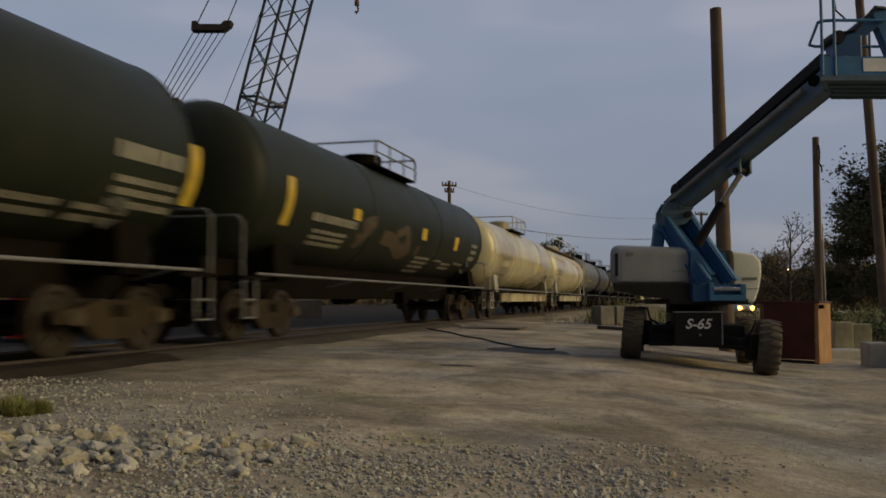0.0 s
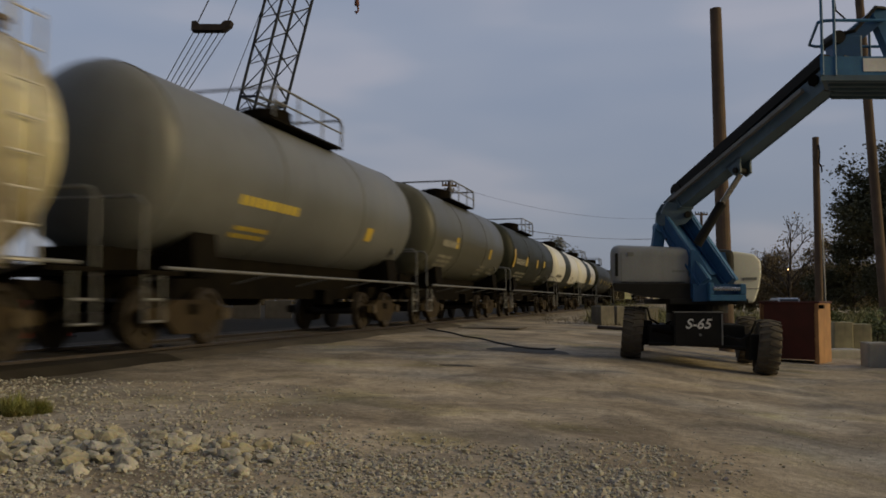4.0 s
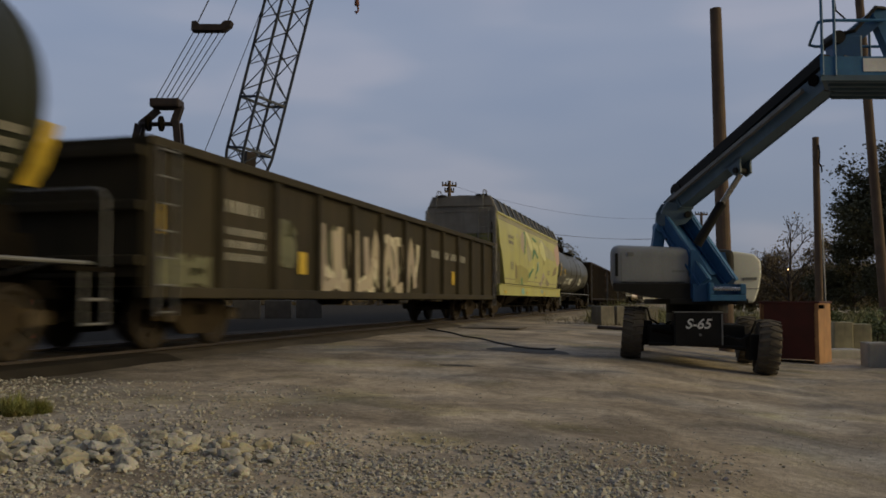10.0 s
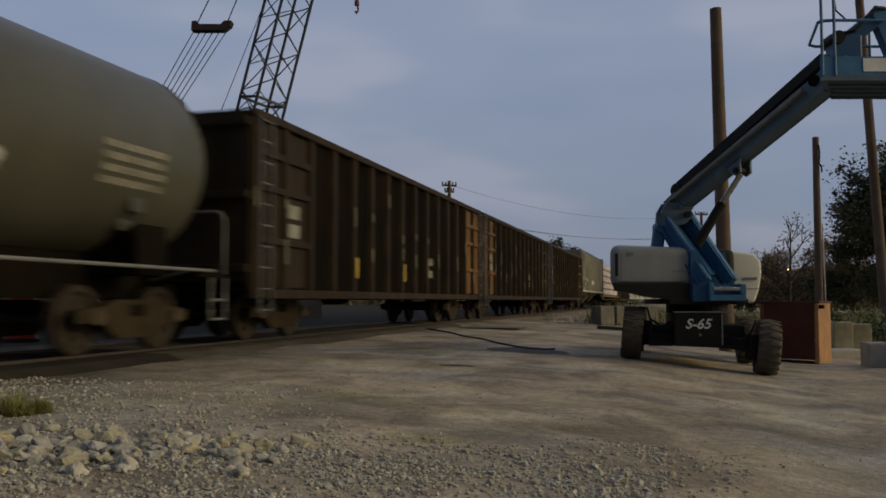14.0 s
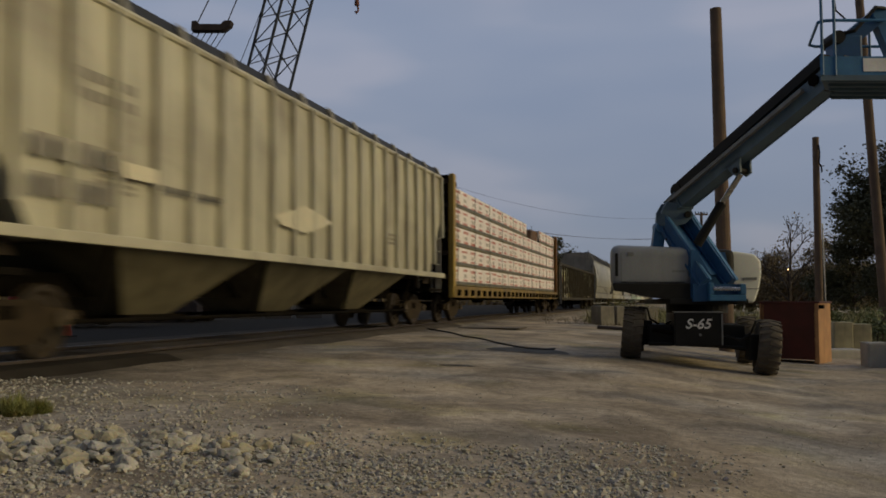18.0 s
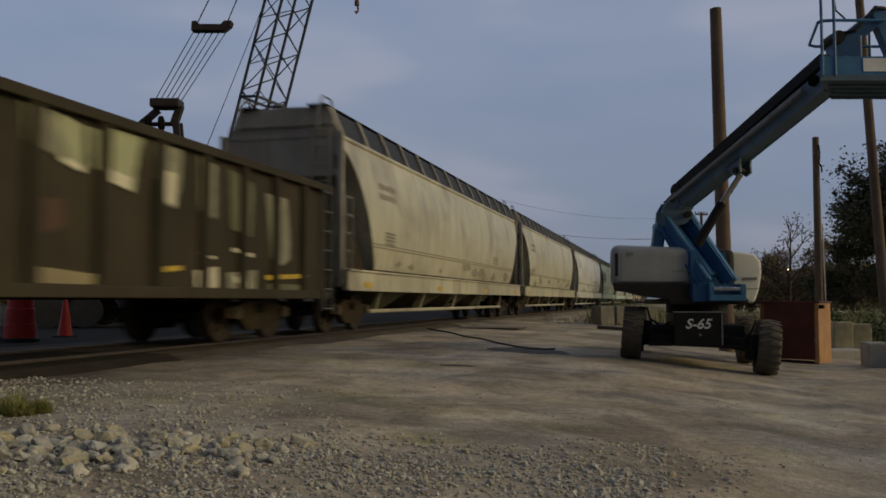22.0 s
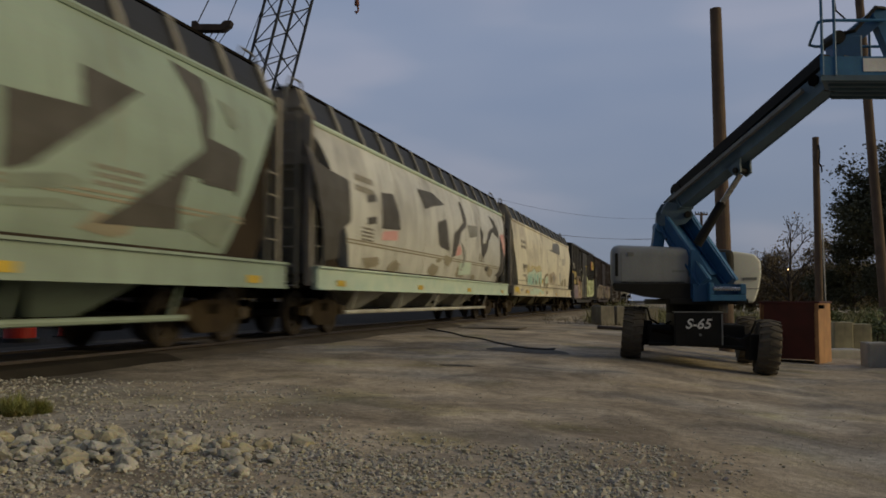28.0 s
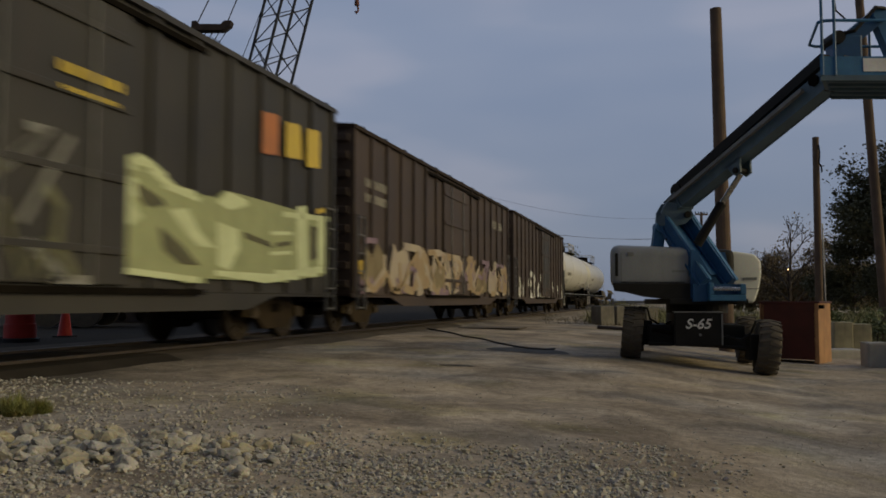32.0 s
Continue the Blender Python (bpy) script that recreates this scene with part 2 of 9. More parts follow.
def pipe(bm, pts, r, seg=6):
    """One bent tube through the points."""
    pts = [Vector(p) for p in pts]
    closed = (pts[0] - pts[-1]).length < 1e-6
    rings, a = [], None
    for i, p in enumerate(pts):
        d1 = (p - pts[i - 1]).normalized() if i else (pts[1] - p).normalized()
        d2 = (pts[i + 1] - p).normalized() if i + 1 < len(pts) else d1
        d = (d1 + d2)
        d = d.normalized() if d.length > 1e-4 else d1
        a = d.orthogonal().normalized() if a is None else (a - d * a.dot(d)).normalized()
        b = d.cross(a)
        k = 1 / max(0.5, d.dot(d1))
        rings.append([bm.verts.new(p + (a * math.cos(t) + b * math.sin(t)) * r * (k if 0 < i < len(pts) - 1 else 1)) for t in (2 * math.pi * j / seg for j in range(seg))])
    for g, h in zip(rings, rings[1:]):
        for j in range(seg):
            bm.faces.new((g[j], g[(j + 1) % seg], h[(j + 1) % seg], h[j]))
    if not closed:
        bm.faces.new(rings[0][::-1])
        bm.faces.new(rings[-1])
    return bm


def lathe(bm, rows, seg=24, axis="x", at=(0, 0, 0)):
    """Rows of (along, radius) swept about an axis."""
    at = Vector(at)
    rings = []
    for s, r in rows:
        ring = []
        for i in range(seg):
            t = 2 * math.pi * i / seg
            a, b = r * math.cos(t), r * math.sin(t)
            ring.append(bm.verts.new(at + Vector((s, a, b) if axis == "x" else (a, s, b) if axis == "y" else (a, b, s))))
        rings.append(ring)
    for g, h in zip(rings, rings[1:]):
        for i in range(seg):
            bm.faces.new((g[i], g[(i + 1) % seg], h[(i + 1) % seg], h[i]))
    bm.faces.new(rings[0][::-1])
    bm.faces.new(rings[-1])
    bmesh.ops.recalc_face_normals(bm, faces=bm.faces)
    return bm


def prism(bm, outline, x0, x1, axis="x"):
    """An outline of (across, up) pushed along an axis."""
    ends = [[bm.verts.new((x, a, b) if axis == "x" else (a, x, b)) for a, b in outline] for x in (x0, x1)]
    n = len(outline)
    for i in range(n):
        bm.faces.new((ends[0][i], ends[0][(i + 1) % n], ends[1][(i + 1) % n], ends[1][i]))
    bm.faces.new(ends[0][::-1])
    bm.faces.new(ends[1])
    bmesh.ops.recalc_face_normals(bm, faces=bm.faces)
    return bm


def B():
    return bmesh.new()


def ribbon(bm, pts, width, side, lift=0.006):
    """A painted stroke along pts (x, z) on a car's near side; side(z) is how far the side stands out there."""
    pts = [Vector(p) for p in pts]
    fine = [pts[0]]
    for a, b in zip(pts, pts[1:]):
        k = max(1, int((b - a).length / 0.25))
        fine += [a.lerp(b, (i + 1) / k) for i in range(k)]
    rows = []
    for i, p in enumerate(fine):
        d = (fine[min(i + 1, len(fine) - 1)] - fine[max(i - 1, 0)])
        d = d.normalized() if d.length else Vector((1, 0))
        nrm = Vector((-d.y, d.x)) * width / 2
        rows.append([bm.verts.new((q.x, -(side(q.y) + lift), q.y)) for q in (p - nrm, p, p + nrm)])
    for g, h in zip(rows, rows[1:]):
        for i in (0, 1):
            bm.faces.new((g[i], h[i], h[i + 1], g[i + 1]))
    return bm


def panel(bm, x0, x1, z0, z1, side, lift=0.006, lean=0.0):
    """A painted patch on a car's near side."""
    k = max(1, int((z1 - z0) / 0.2))
    rows = []
    for i in range(k + 1):
        z = z0 + (z1 - z0) * i / k
        rows.append([bm.verts.new((x + lean * i / k, -(side(z) + lift), z)) for x in (x0, x1)])
    for g, h in zip(rows, rows[1:]):
        bm.faces.new((g[0], g[1], h[1], h[0]))
    return bm


def blob(car, side, paint, outline, lift=0.01):
    """A sprayed patch with a free outline, laid on a car's side strip by strip."""
    zs = [z for _, z in outline]
    lo, hi = min(zs), max(zs)
    n = max(2, int((hi - lo) / 0.07))
    bm = B()

    def cuts(z):
        xs = []
        for (xa, za), (xb, zb) in zip(outline, outline[1:] + outline[:1]):
            if (za <= z) != (zb <= z):
                xs.append(xa + (xb - xa) * (z - za) / (zb - za))
        return sorted(xs)
    for i in range(n):
        z0, z1 = lo + (hi - lo) * i / n, lo + (hi - lo) * (i + 1) / n
        a, b, m = cuts(z0 + 1e-4), cuts(z1 - 1e-4), cuts((z0 + z1) / 2)
        if not len(a) == len(b) == len(m):
            a = b = m
        for k in range(0, len(m) - 1, 2):
            q = [(a[k], z0), (a[k + 1], z0), (b[k + 1], z1), (b[k], z1)]
            bm.faces.new([bm.verts.new((x + 0.03 * noise.noise((x * 3, z * 9, 1.0)), -(side(z) + lift), z)) for x, z in q])
    bmesh.ops.remove_doubles(bm, verts=bm.verts, dist=0.012)
    return part("graffiti", bm, paint, car)


def lettering(parent, x, z, w, h, side, rng, rows=1, material=None, name="lettering"):
    """Lettering too blurred to read: rows of short bars."""
    bm = B()
    for r in range(rows):
        zz = z - r * h * 1.7
        xx = x
        while xx < x + w:
            bw = rng.uniform(0.5, 1.0) * h * 1.1
            panel(bm, xx, min(xx + bw, x + w), zz, zz + h, side)
            xx += bw + h * 0.35
    ob = part(name, bm, material or MARK, parent)
    return tagged(ob, kind="stuff")


SPINNING = []        # (wheel set, its car) for motions()
SHARED = {}


def truck(car, x):
    """A two-axle truck of cast side frames, with its wheel sets, at x under a car."""
    if "truck" not in SHARED:
        bm = B()
        for s in (-1, 1):
            y = s * 1.0
            out = [(-1.2, 0.42), (-1.2, 0.58), (-0.7, 0.63), (-0.45, 0.72), (0.45, 0.72), (0.7, 0.63), (1.2, 0.58), (1.2, 0.42), (0.72, 0.4), (0.42, 0.2), (-0.42, 0.2), (-0.72, 0.4)]
            vs = [[bm.verts.new((a, y + o, b)) for a, b in out] for o in (-0.08, 0.08)]
            for i in range(len(out)):
                bm.faces.new((vs[0][i], vs[0][(i + 1) % len(out)], vs[1][(i + 1) % len(out)], vs[1][i]))
            bm.faces.new(vs[0][::-1])
            bm.faces.new(vs[1])
        bmesh.ops.recalc_face_normals(bm, faces=bm.faces)
        SHARED["truck"] = part("truck", bm, TRUCK, None)
        bm = B()
        box(bm, -0.2, 0.2, -1.08, 1.08, 0.46, 0.68, 0.03)
        SHARED["bolster"] = part("bolster", bm, STEELDARK, None)
        bm = B()
        for s in (-1, 1):
            rows = [(s * 0.68, 0.43), (s * 0.7, 0.475), (s * 0.73, 0.46), (s * 0.82, 0.455), (s * 0.825, 0.38), (s * 0.78, 0.33), (s * 0.77, 0.16), (s * 0.85, 0.13), (s * 0.85, 0.07)]
            lathe(bm, rows if s > 0 else rows[::-1], 20, "y")
        tube(bm, (0, -0.7, 0), (0, 0.7, 0), 0.08, seg=10)
        for s in (-1, 1):
            for i in range(6):
                t = i * math.pi / 3
                tube(bm, (0.25 * math.cos(t), s * 0.772, 0.25 * math.sin(t)), (0.25 * math.cos(t), s * 0.805, 0.25 * math.sin(t)), 0.035, seg=6)
        SHARED["wheel"] = part("wheel_set", bm, WHEEL, None)
        bm = B()
        tube(bm, (0, -0.03, 0), (0, 0.03, 0), 0.115, 0.09, 10)
        SHARED["cap"] = part("bearing_cap", bm, CAP, None)
        bm = B()
        lathe(bm, [(0.25 + i * 0.021, 0.08 if i % 2 else 0.06) for i in range(11)], 8, "z")
        SHARED["spring"] = part("spring", bm, STEELDARK, None)
        for o in [SHARED[k] for k in ("truck", "bolster", "wheel", "cap", "spring")]:
            scene.collection.objects.unlink(o)
    t = again("truck", SHARED["truck"], car, pose(x, 0, 0))
    again("bolster", SHARED["bolster"], t)
    for dx in (-0.89, 0.89):
        wset = again("wheel_set", SHARED["wheel"], t, pose(dx, 0, 0.457))
        SPINNING.append((wset, car, dx))
        for s in (-1, 1):
            again("bearing_cap", SHARED["cap"], t, pose(dx, s * 1.11, 0.5))
    for s in (-1, 1):
        for k in (-0.14, 0.14):
            again("spring", SHARED["spring"], t, pose(k, s * 1.0, 0))
    return t


def coupler(car, half):
    for s in (-1, 1):
        bm = B()
        box(bm, min(s * (half - 1.0), s * (half - 0.12)), max(s * (half - 1.0), s * (half - 0.12)), -0.09, 0.09, 0.76, 0.94, 0.02)
        box(bm, min(s * (half - 0.3), s * half), max(s * (half - 0.3), s * half), -0.16, 0.12, 0.72, 0.98, 0.03)
        part("coupler", bm, STEELDARK, car)
        bm = B()
        pipe(bm, [(s * (half - 0.45), -0.35, 0.85), (s * (half - 0.3), -0.38, 0.6), (s * (half - 0.1), -0.3, 0.45), (s * half, -0.2, 0.42)], 0.025)
        part("air_hose", bm, STEELDARK, car)


def ladder(car, x, y, z0, z1, width=0.42, axis="x", material=None):
    bm = B()
    n = max(2, int((z1 - z0) / 0.36))
    ends = ((x - width / 2, y), (x + width / 2, y)) if axis == "x" else ((x, y - width / 2), (x, y + width / 2))
    for a, b in ends:
        beam(bm, (a, b, z0), (a, b, z1), 0.05, 0.02, (1, 0, 0))
    for i in range(n + 1):
        z = z0 + 0.05 + (z1 - z0 - 0.1) * i / n
        tube(bm, (*ends[0], z), (*ends[1], z), 0.014, seg=6)
    return part("ladder", bm, material or PIPE, car)


def rail_car(name, index, label, category):
    """The empty of the train's car of that index, set at its place at the start."""
    a, b = JOINTS[index], JOINTS[index + 1]
    e = thing(name, on_track((a + b) / 2, AWAY, RAIL), label, category, "cars of the freight train", HEADING)
    CARS.append((e, (a + b) / 2))
    return e, b - a


# the couplings of the train, in metres along the track when the clip begins
JOINTS = [-6.0, 12.1, 31.6, 50.0, 68.2, 81.7, 94.6, 109.5, 123.0, 137.1, 156.6, 179.3, 199.1, 218.3, 235.7, 252.7,
          270.2, 290.0, 315.7, 339.5, 361.7, 383.3, 406.0, 426.1, 447.0, 469.3, 487.1, 506.1, 524.5, 541.5, 558.4]
CARS = []


# ---- the ground ----
SHELF = ((-200, -0.8), (-9, -0.5), (-5, -0.02), (-2.6, 0.0), (-1.5, 0.03), (0.6, 0.26), (3.0, 0.38), (6.0, 0.46), (7.0, 0.49), (10.0, 0.5), (14.0, 0.5), (40.0, 0.45), (400.0, 0.2))


def shelf(w):
    for (a, za), (b, zb) in zip(SHELF, SHELF[1:]):
        if w <= b:
            t = max(0.0, (w - a) / (b - a))
            return za + (zb - za) * t
    return SHELF[-1][1]


def ground_z(x, y):
    """The yard rises gently towards the track; it is flat far off."""
    w = -x * C_DIR + y * S_DIR
    z = shelf(w)
    near = max(0.0, 1 - math.hypot(x, y - 8) / 45)
    z += near * 0.035 * noise.noise((x * 0.35, y * 0.35, 3.1)) + near * 0.016 * noise.noise((x * 1.3, y * 1.3, 7.7))
    return z


def ground_material():
    m = bpy.data.materials.new("gravel_yard")
    m.use_nodes = True
    n, l = m.node_tree.nodes, m.node_tree.links
    bsdf = n["Principled BSDF"]
    tc = n.new("ShaderNodeTexCoord")

    def tex(kind, scale, detail=4):
        t = n.new(kind)
        t.inputs["Scale"].default_value = scale
        if "Detail" in t.inputs:
            t.inputs["Detail"].default_value = detail
        l.new(tc.outputs["Object"], t.inputs["Vector"])
        return t

    def ramp(src, a, b, ca, cb):
        r = n.new("ShaderNodeValToRGB")
        r.color_ramp.elements[0].position, r.color_ramp.elements[1].position = a, b
        r.color_ramp.elements[0].color, r.color_ramp.elements[1].color = (*ca, 1), (*cb, 1)
        l.new(src, r.inputs["Fac"])
        return r.outputs["Color"]

    def mix(fac, a, b, mode="MIX"):
        x = n.new("ShaderNodeMix")
        x.data_type, x.blend_type = "RGBA", mode
        if isinstance(fac, float):
            x.inputs["Factor"].default_value = fac
        else:
            l.new(fac, x.inputs["Factor"])
        l.new(a, x.inputs[6])
        l.new(b, x.inputs[7])
        return x.outputs[2]
    drag = n.new("ShaderNodeMapping")          # tyre-dragged streaks along the way that vehicles take
    drag.inputs["Rotation"].default_value = (0, 0, radians(-28))
    drag.inputs["Scale"].default_value = (1.1, 0.8, 1.0)
    l.new(tc.outputs["Object"], drag.inputs["Vector"])
    patches = tex("ShaderNodeTexNoise", 0.34, 9)
    patches.inputs["Distortion"].default_value = 0.5
    mud = tex("ShaderNodeTexNoise", 0.5, 6)
    l.new(drag.outputs["Vector"], mud.inputs["Vector"])
    stones = tex("ShaderNodeTexVoronoi", 34)
    grit = tex("ShaderNodeTexNoise", 60, 3)
    blots = tex("ShaderNodeTexNoise", 1.1, 10)
    blots.inputs["Distortion"].default_value = 0.8
    crumbs = tex("ShaderNodeTexNoise", 11.0, 8)
    moss = tex("ShaderNodeTexNoise", 0.8, 5)
    base = ramp(patches.outputs["Fac"], 0.36, 0.64, (0.248, 0.215, 0.173), (0.388, 0.345, 0.286))
    damp = ramp(mud.outputs["Fac"], 0.34, 0.68, (0.62, 0.63, 0.65), (1.0, 0.985, 0.95))
    col = mix(0.7, base, damp, "MULTIPLY")
    spots = ramp(blots.outputs["Fac"], 0.38, 0.6, (0.56, 0.555, 0.56), (1.12, 1.1, 1.06))
    col = mix(0.8, col, spots, "MULTIPLY")
    lumps = ramp(crumbs.outputs["Fac"], 0.34, 0.66, (0.66, 0.65, 0.63), (1.24, 1.23, 1.21))
    col = mix(0.6, col, lumps, "MULTIPLY")
    slate = tex("ShaderNodeTexNoise", 0.45, 7)
    cool = ramp(slate.outputs["Fac"], 0.48, 0.66, (1.0, 1.0, 1.0), (0.8, 0.89, 1.05))
    col = mix(0.9, col, cool, "MULTIPLY")
    tint = ramp(moss.outputs["Fac"], 0.56, 0.74, (1.0, 1.0, 1.0), (0.96, 1.0, 0.66))
    col = mix(0.8, col, tint, "MULTIPLY")
    pebble = ramp(stones.outputs["Color"], 0.1, 0.9, (0.6, 0.58, 0.55), (1.4, 1.36, 1.28))
    col = mix(0.5, col, pebble, "MULTIPLY")
    chips = tex("ShaderNodeTexVoronoi", 95)
    chip = ramp(chips.outputs["Color"], 0.15, 0.95, (0.62, 0.61, 0.59), (1.55, 1.5, 1.42))
    col = mix(0.5, col, chip, "MULTIPLY")
    gr = ramp(grit.outputs["Fac"], 0.35, 0.65, (0.75, 0.75, 0.75), (1.2, 1.2, 1.2))
    col = mix(0.5, col, gr, "MULTIPLY")
    # the worn tar of the crossing and along the track
    sep = n.new("ShaderNodeSeparateXYZ")
    l.new(tc.outputs["Object"], sep.inputs[0])
    a = n.new("ShaderNodeMath")
    a.operation = "MULTIPLY"
    a.inputs[1].default_value = -C_DIR
    l.new(sep.outputs["X"], a.inputs[0])
    b = n.new("ShaderNodeMath")
    b.operation = "MULTIPLY_ADD"
    b.inputs[1].default_value = S_DIR
    l.new(sep.outputs["Y"], b.inputs[0])
    l.new(a.outputs[0], b.inputs[2])
    c = n.new("ShaderNodeMath")
    c.operation = "MULTIPLY_ADD"
    c.inputs[1].default_value = 3.0
    l.new(mud.outputs["Fac"], c.inputs[0])
    l.new(b.outputs[0], c.inputs[2])
    tar_f = n.new("ShaderNodeMapRange")
    tar_f.inputs["From Min"].default_value, tar_f.inputs["From Max"].default_value = 5.6, 9.2
    l.new(c.outputs[0], tar_f.inputs["Value"])
    tar = ramp(grit.outputs["Fac"], 0.3, 0.7, (0.03, 0.027, 0.022), (0.058, 0.052, 0.043))
    e = n.new("ShaderNodeMath")            # along the track: the crossing ends, packed dirt goes on
    e.operation = "MULTIPLY"
    e.inputs[1].default_value = S_DIR
    l.new(sep.outputs["X"], e.inputs[0])
    g = n.new("ShaderNodeMath")
    g.operation = "MULTIPLY_ADD"
    g.inputs[1].default_value = C_DIR
    l.new(sep.outputs["Y"], g.inputs[0])
    l.new(e.outputs[0], g.inputs[2])
    h = n.new("ShaderNodeMath")
    h.operation = "MULTIPLY_ADD"
    h.inputs[1].default_value = 6.0
    l.new(blots.outputs["Fac"], h.inputs[0])
    l.new(g.outputs[0], h.inputs[2])
    along = n.new("ShaderNodeMapRange")
    along.inputs["From Min"].default_value, along.inputs["From Max"].default_value = 11.0, 18.0
    along.inputs["To Min"].default_value, along.inputs["To Max"].default_value = 1.0, 0.3
    l.new(h.outputs[0], along.inputs["Value"])
    beyond = n.new("ShaderNodeMapRange")       # the train's shade, put into the ground colour all along the far side of the track
    beyond.inputs["From Min"].default_value, beyond.inputs["From Max"].default_value = 10.4, 11.8
    l.new(c.outputs[0], beyond.inputs["Value"])
    reach = n.new("ShaderNodeMath")
    reach.operation = "MAXIMUM"
    l.new(along.outputs["Result"], reach.inputs[0])
    l.new(beyond.outputs["Result"], reach.inputs[1])
    both = n.new("ShaderNodeMath")
    both.operation = "MULTIPLY"
    l.new(tar_f.outputs["Result"], both.inputs[0])
    l.new(reach.outputs[0], both.inputs[1])
    col = mix(both.outputs[0], col, tar)
    l.new(col, bsdf.inputs["Base Color"])
    rough = n.new("ShaderNodeMapRange")
    rough.inputs["To Min"].default_value, rough.inputs["To Max"].default_value = 0.84, 1.0
    l.new(mud.outputs["Fac"], rough.inputs["Value"])
    l.new(rough.outputs["Result"], bsdf.inputs["Roughness"])
    bsdf.inputs["Specular IOR Level"].default_value = 0.03
    bp = n.new("ShaderNodeBump")
    bp.inputs["Strength"].default_value, bp.inputs["Distance"].default_value = 0.4, 0.015
    l.new(stones.outputs["Distance"], bp.inputs["Height"])
    bp2 = n.new("ShaderNodeBump")
    bp2.inputs["Strength"].default_value, bp2.inputs["Distance"].default_value = 0.25, 0.012
    l.new(grit.outputs["Fac"], bp2.inputs["Height"])
    l.new(bp.outputs["Normal"], bp2.inputs["Normal"])
    l.new(bp2.outputs["Normal"], bsdf.inputs["Normal"])
    return m


def graded(lo, hi, fine_lo, fine_hi, step, growth=1.35):
    """Grid lines: close together in the yard, wider and wider towards the horizon."""
    xs = list(np.arange(fine_lo, fine_hi + 1e-6, step))
    d, x = step, fine_hi
    while x < hi:
        d *= growth
        x += d
        xs.append(min(x, hi))
    d, x = step, fine_lo
    while x > lo:
        d *= growth
        x -= d
        xs.insert(0, max(x, lo))
    return xs


gx, gy = graded(-2200, 2200, -13, 13, 0.13), graded(-600, 2600, 2.5, 28, 0.13)
gverts = [(x, y, ground_z(x, y)) for y in gy for x in gx]
gn = len(gx)
gfaces = [(j * gn + i, j * gn + i + 1, (j + 1) * gn + i + 1, (j + 1) * gn + i) for j in range(len(gy) - 1) for i in range(gn - 1)]
gme = bpy.data.meshes.new("ground")
gme.from_pydata(gverts, [], gfaces)
gme.materials.append(ground_material())
gme.shade_smooth()
tagged(new("ground", gme), "packed gravel and mud yard beside the track", "ground", kind="structure")

# rails, ties and the crossing
track = thing("railway_track", on_track(0, AWAY, 0), "rusty steel rails on dark ties beside the yard", "railway", turn=HEADING)
tagged(track, kind="structure")
for s in (-1, 1):
    y = s * 0.7525
    bm = prism(B(), [(y - 0.07, RAIL - 0.17), (y + 0.07, RAIL - 0.17), (y + 0.012, RAIL - 0.14), (y + 0.012, RAIL - 0.05), (y + 0.037, RAIL - 0.035), (y + 0.034, RAIL), (y - 0.034, RAIL), (y - 0.037, RAIL - 0.035), (y - 0.012, RAIL - 0.05), (y - 0.012, RAIL - 0.14)], -480, 600)
    part("rail", bm, RAILSTEEL, track)
trng = random.Random(3)
bm = B()
for i in range(330):
    x = 21 + i * 0.53
    box(bm, x - 0.11, x + 0.11, -1.28 + trng.uniform(-0.05, 0.05), 1.28, RAIL - 0.3, RAIL - 0.165)
ties = part("ties", bm, TIE, track)
tagged(ties, kind="stuff")
BALLAST = surface("dirty_ballast", (0.16, 0.135, 0.11), (0.1, 0.085, 0.07), 0.95, scale=9, fine=30, bump=0.8, shine=0.03)
bm = prism(B(), [(-2.6, 0.3), (-1.75, RAIL - 0.2), (1.75, RAIL - 0.2), (2.6, 0.3)], 26, 560)
part("ballast_bed", bm, BALLAST, track)
FILL = surface("packed_dirt_fill", (0.12, 0.102, 0.08), (0.062, 0.053, 0.042), 0.95, scale=1.6, fine=40, bump=0.6, spread=0.8, shine=0.03)
TAR = surface("crossing_asphalt", (0.042, 0.036, 0.027), (0.026, 0.022, 0.017), 0.9, scale=1.3, fine=50, bump=0.5, shine=0.03)
for y0, y1, name in ((-1.9, -0.86, "crossing_panel"), (-0.64, 0.64, "crossing_panel"), (0.86, 3.2, "crossing_panel")):
    bm = prism(B(), [(y0, RAIL - 0.2), (y0 + (0.5 if y0 < -1 else 0), RAIL - 0.035), (y1 - (0.12 if y1 > 3 else 0), RAIL - 0.03), (y1, RAIL - 0.2)], -30, 10.5 if y1 < 3 else 2.5)
    part(name, bm, TAR, track)
bm = prism(B(), [(0.86, RAIL - 0.2), (0.86, RAIL - 0.035), (3.08, RAIL - 0.03), (3.2, RAIL - 0.2)], 2.5, 10.5)   # its broken edge narrows to the rail
for v in bm.verts:
    if v.co.x > 10 and v.co.y > 2:
        v.co.y -= 1.9
part("crossing_panel", bm, TAR, track)
for y0, y1 in ((-1.9, -0.86), (-0.64, 0.64), (0.86, 2.6)):
    bm = prism(B(), [(y0, RAIL - 0.2), (y0 + (0.6 if y0 < -1 else 0), RAIL - 0.05), (y1 - (0.5 if y1 > 1 else 0), RAIL - 0.045), (y1, RAIL - 0.2)], 10.5, 27)
    part("packed_fill", bm, FILL, track)


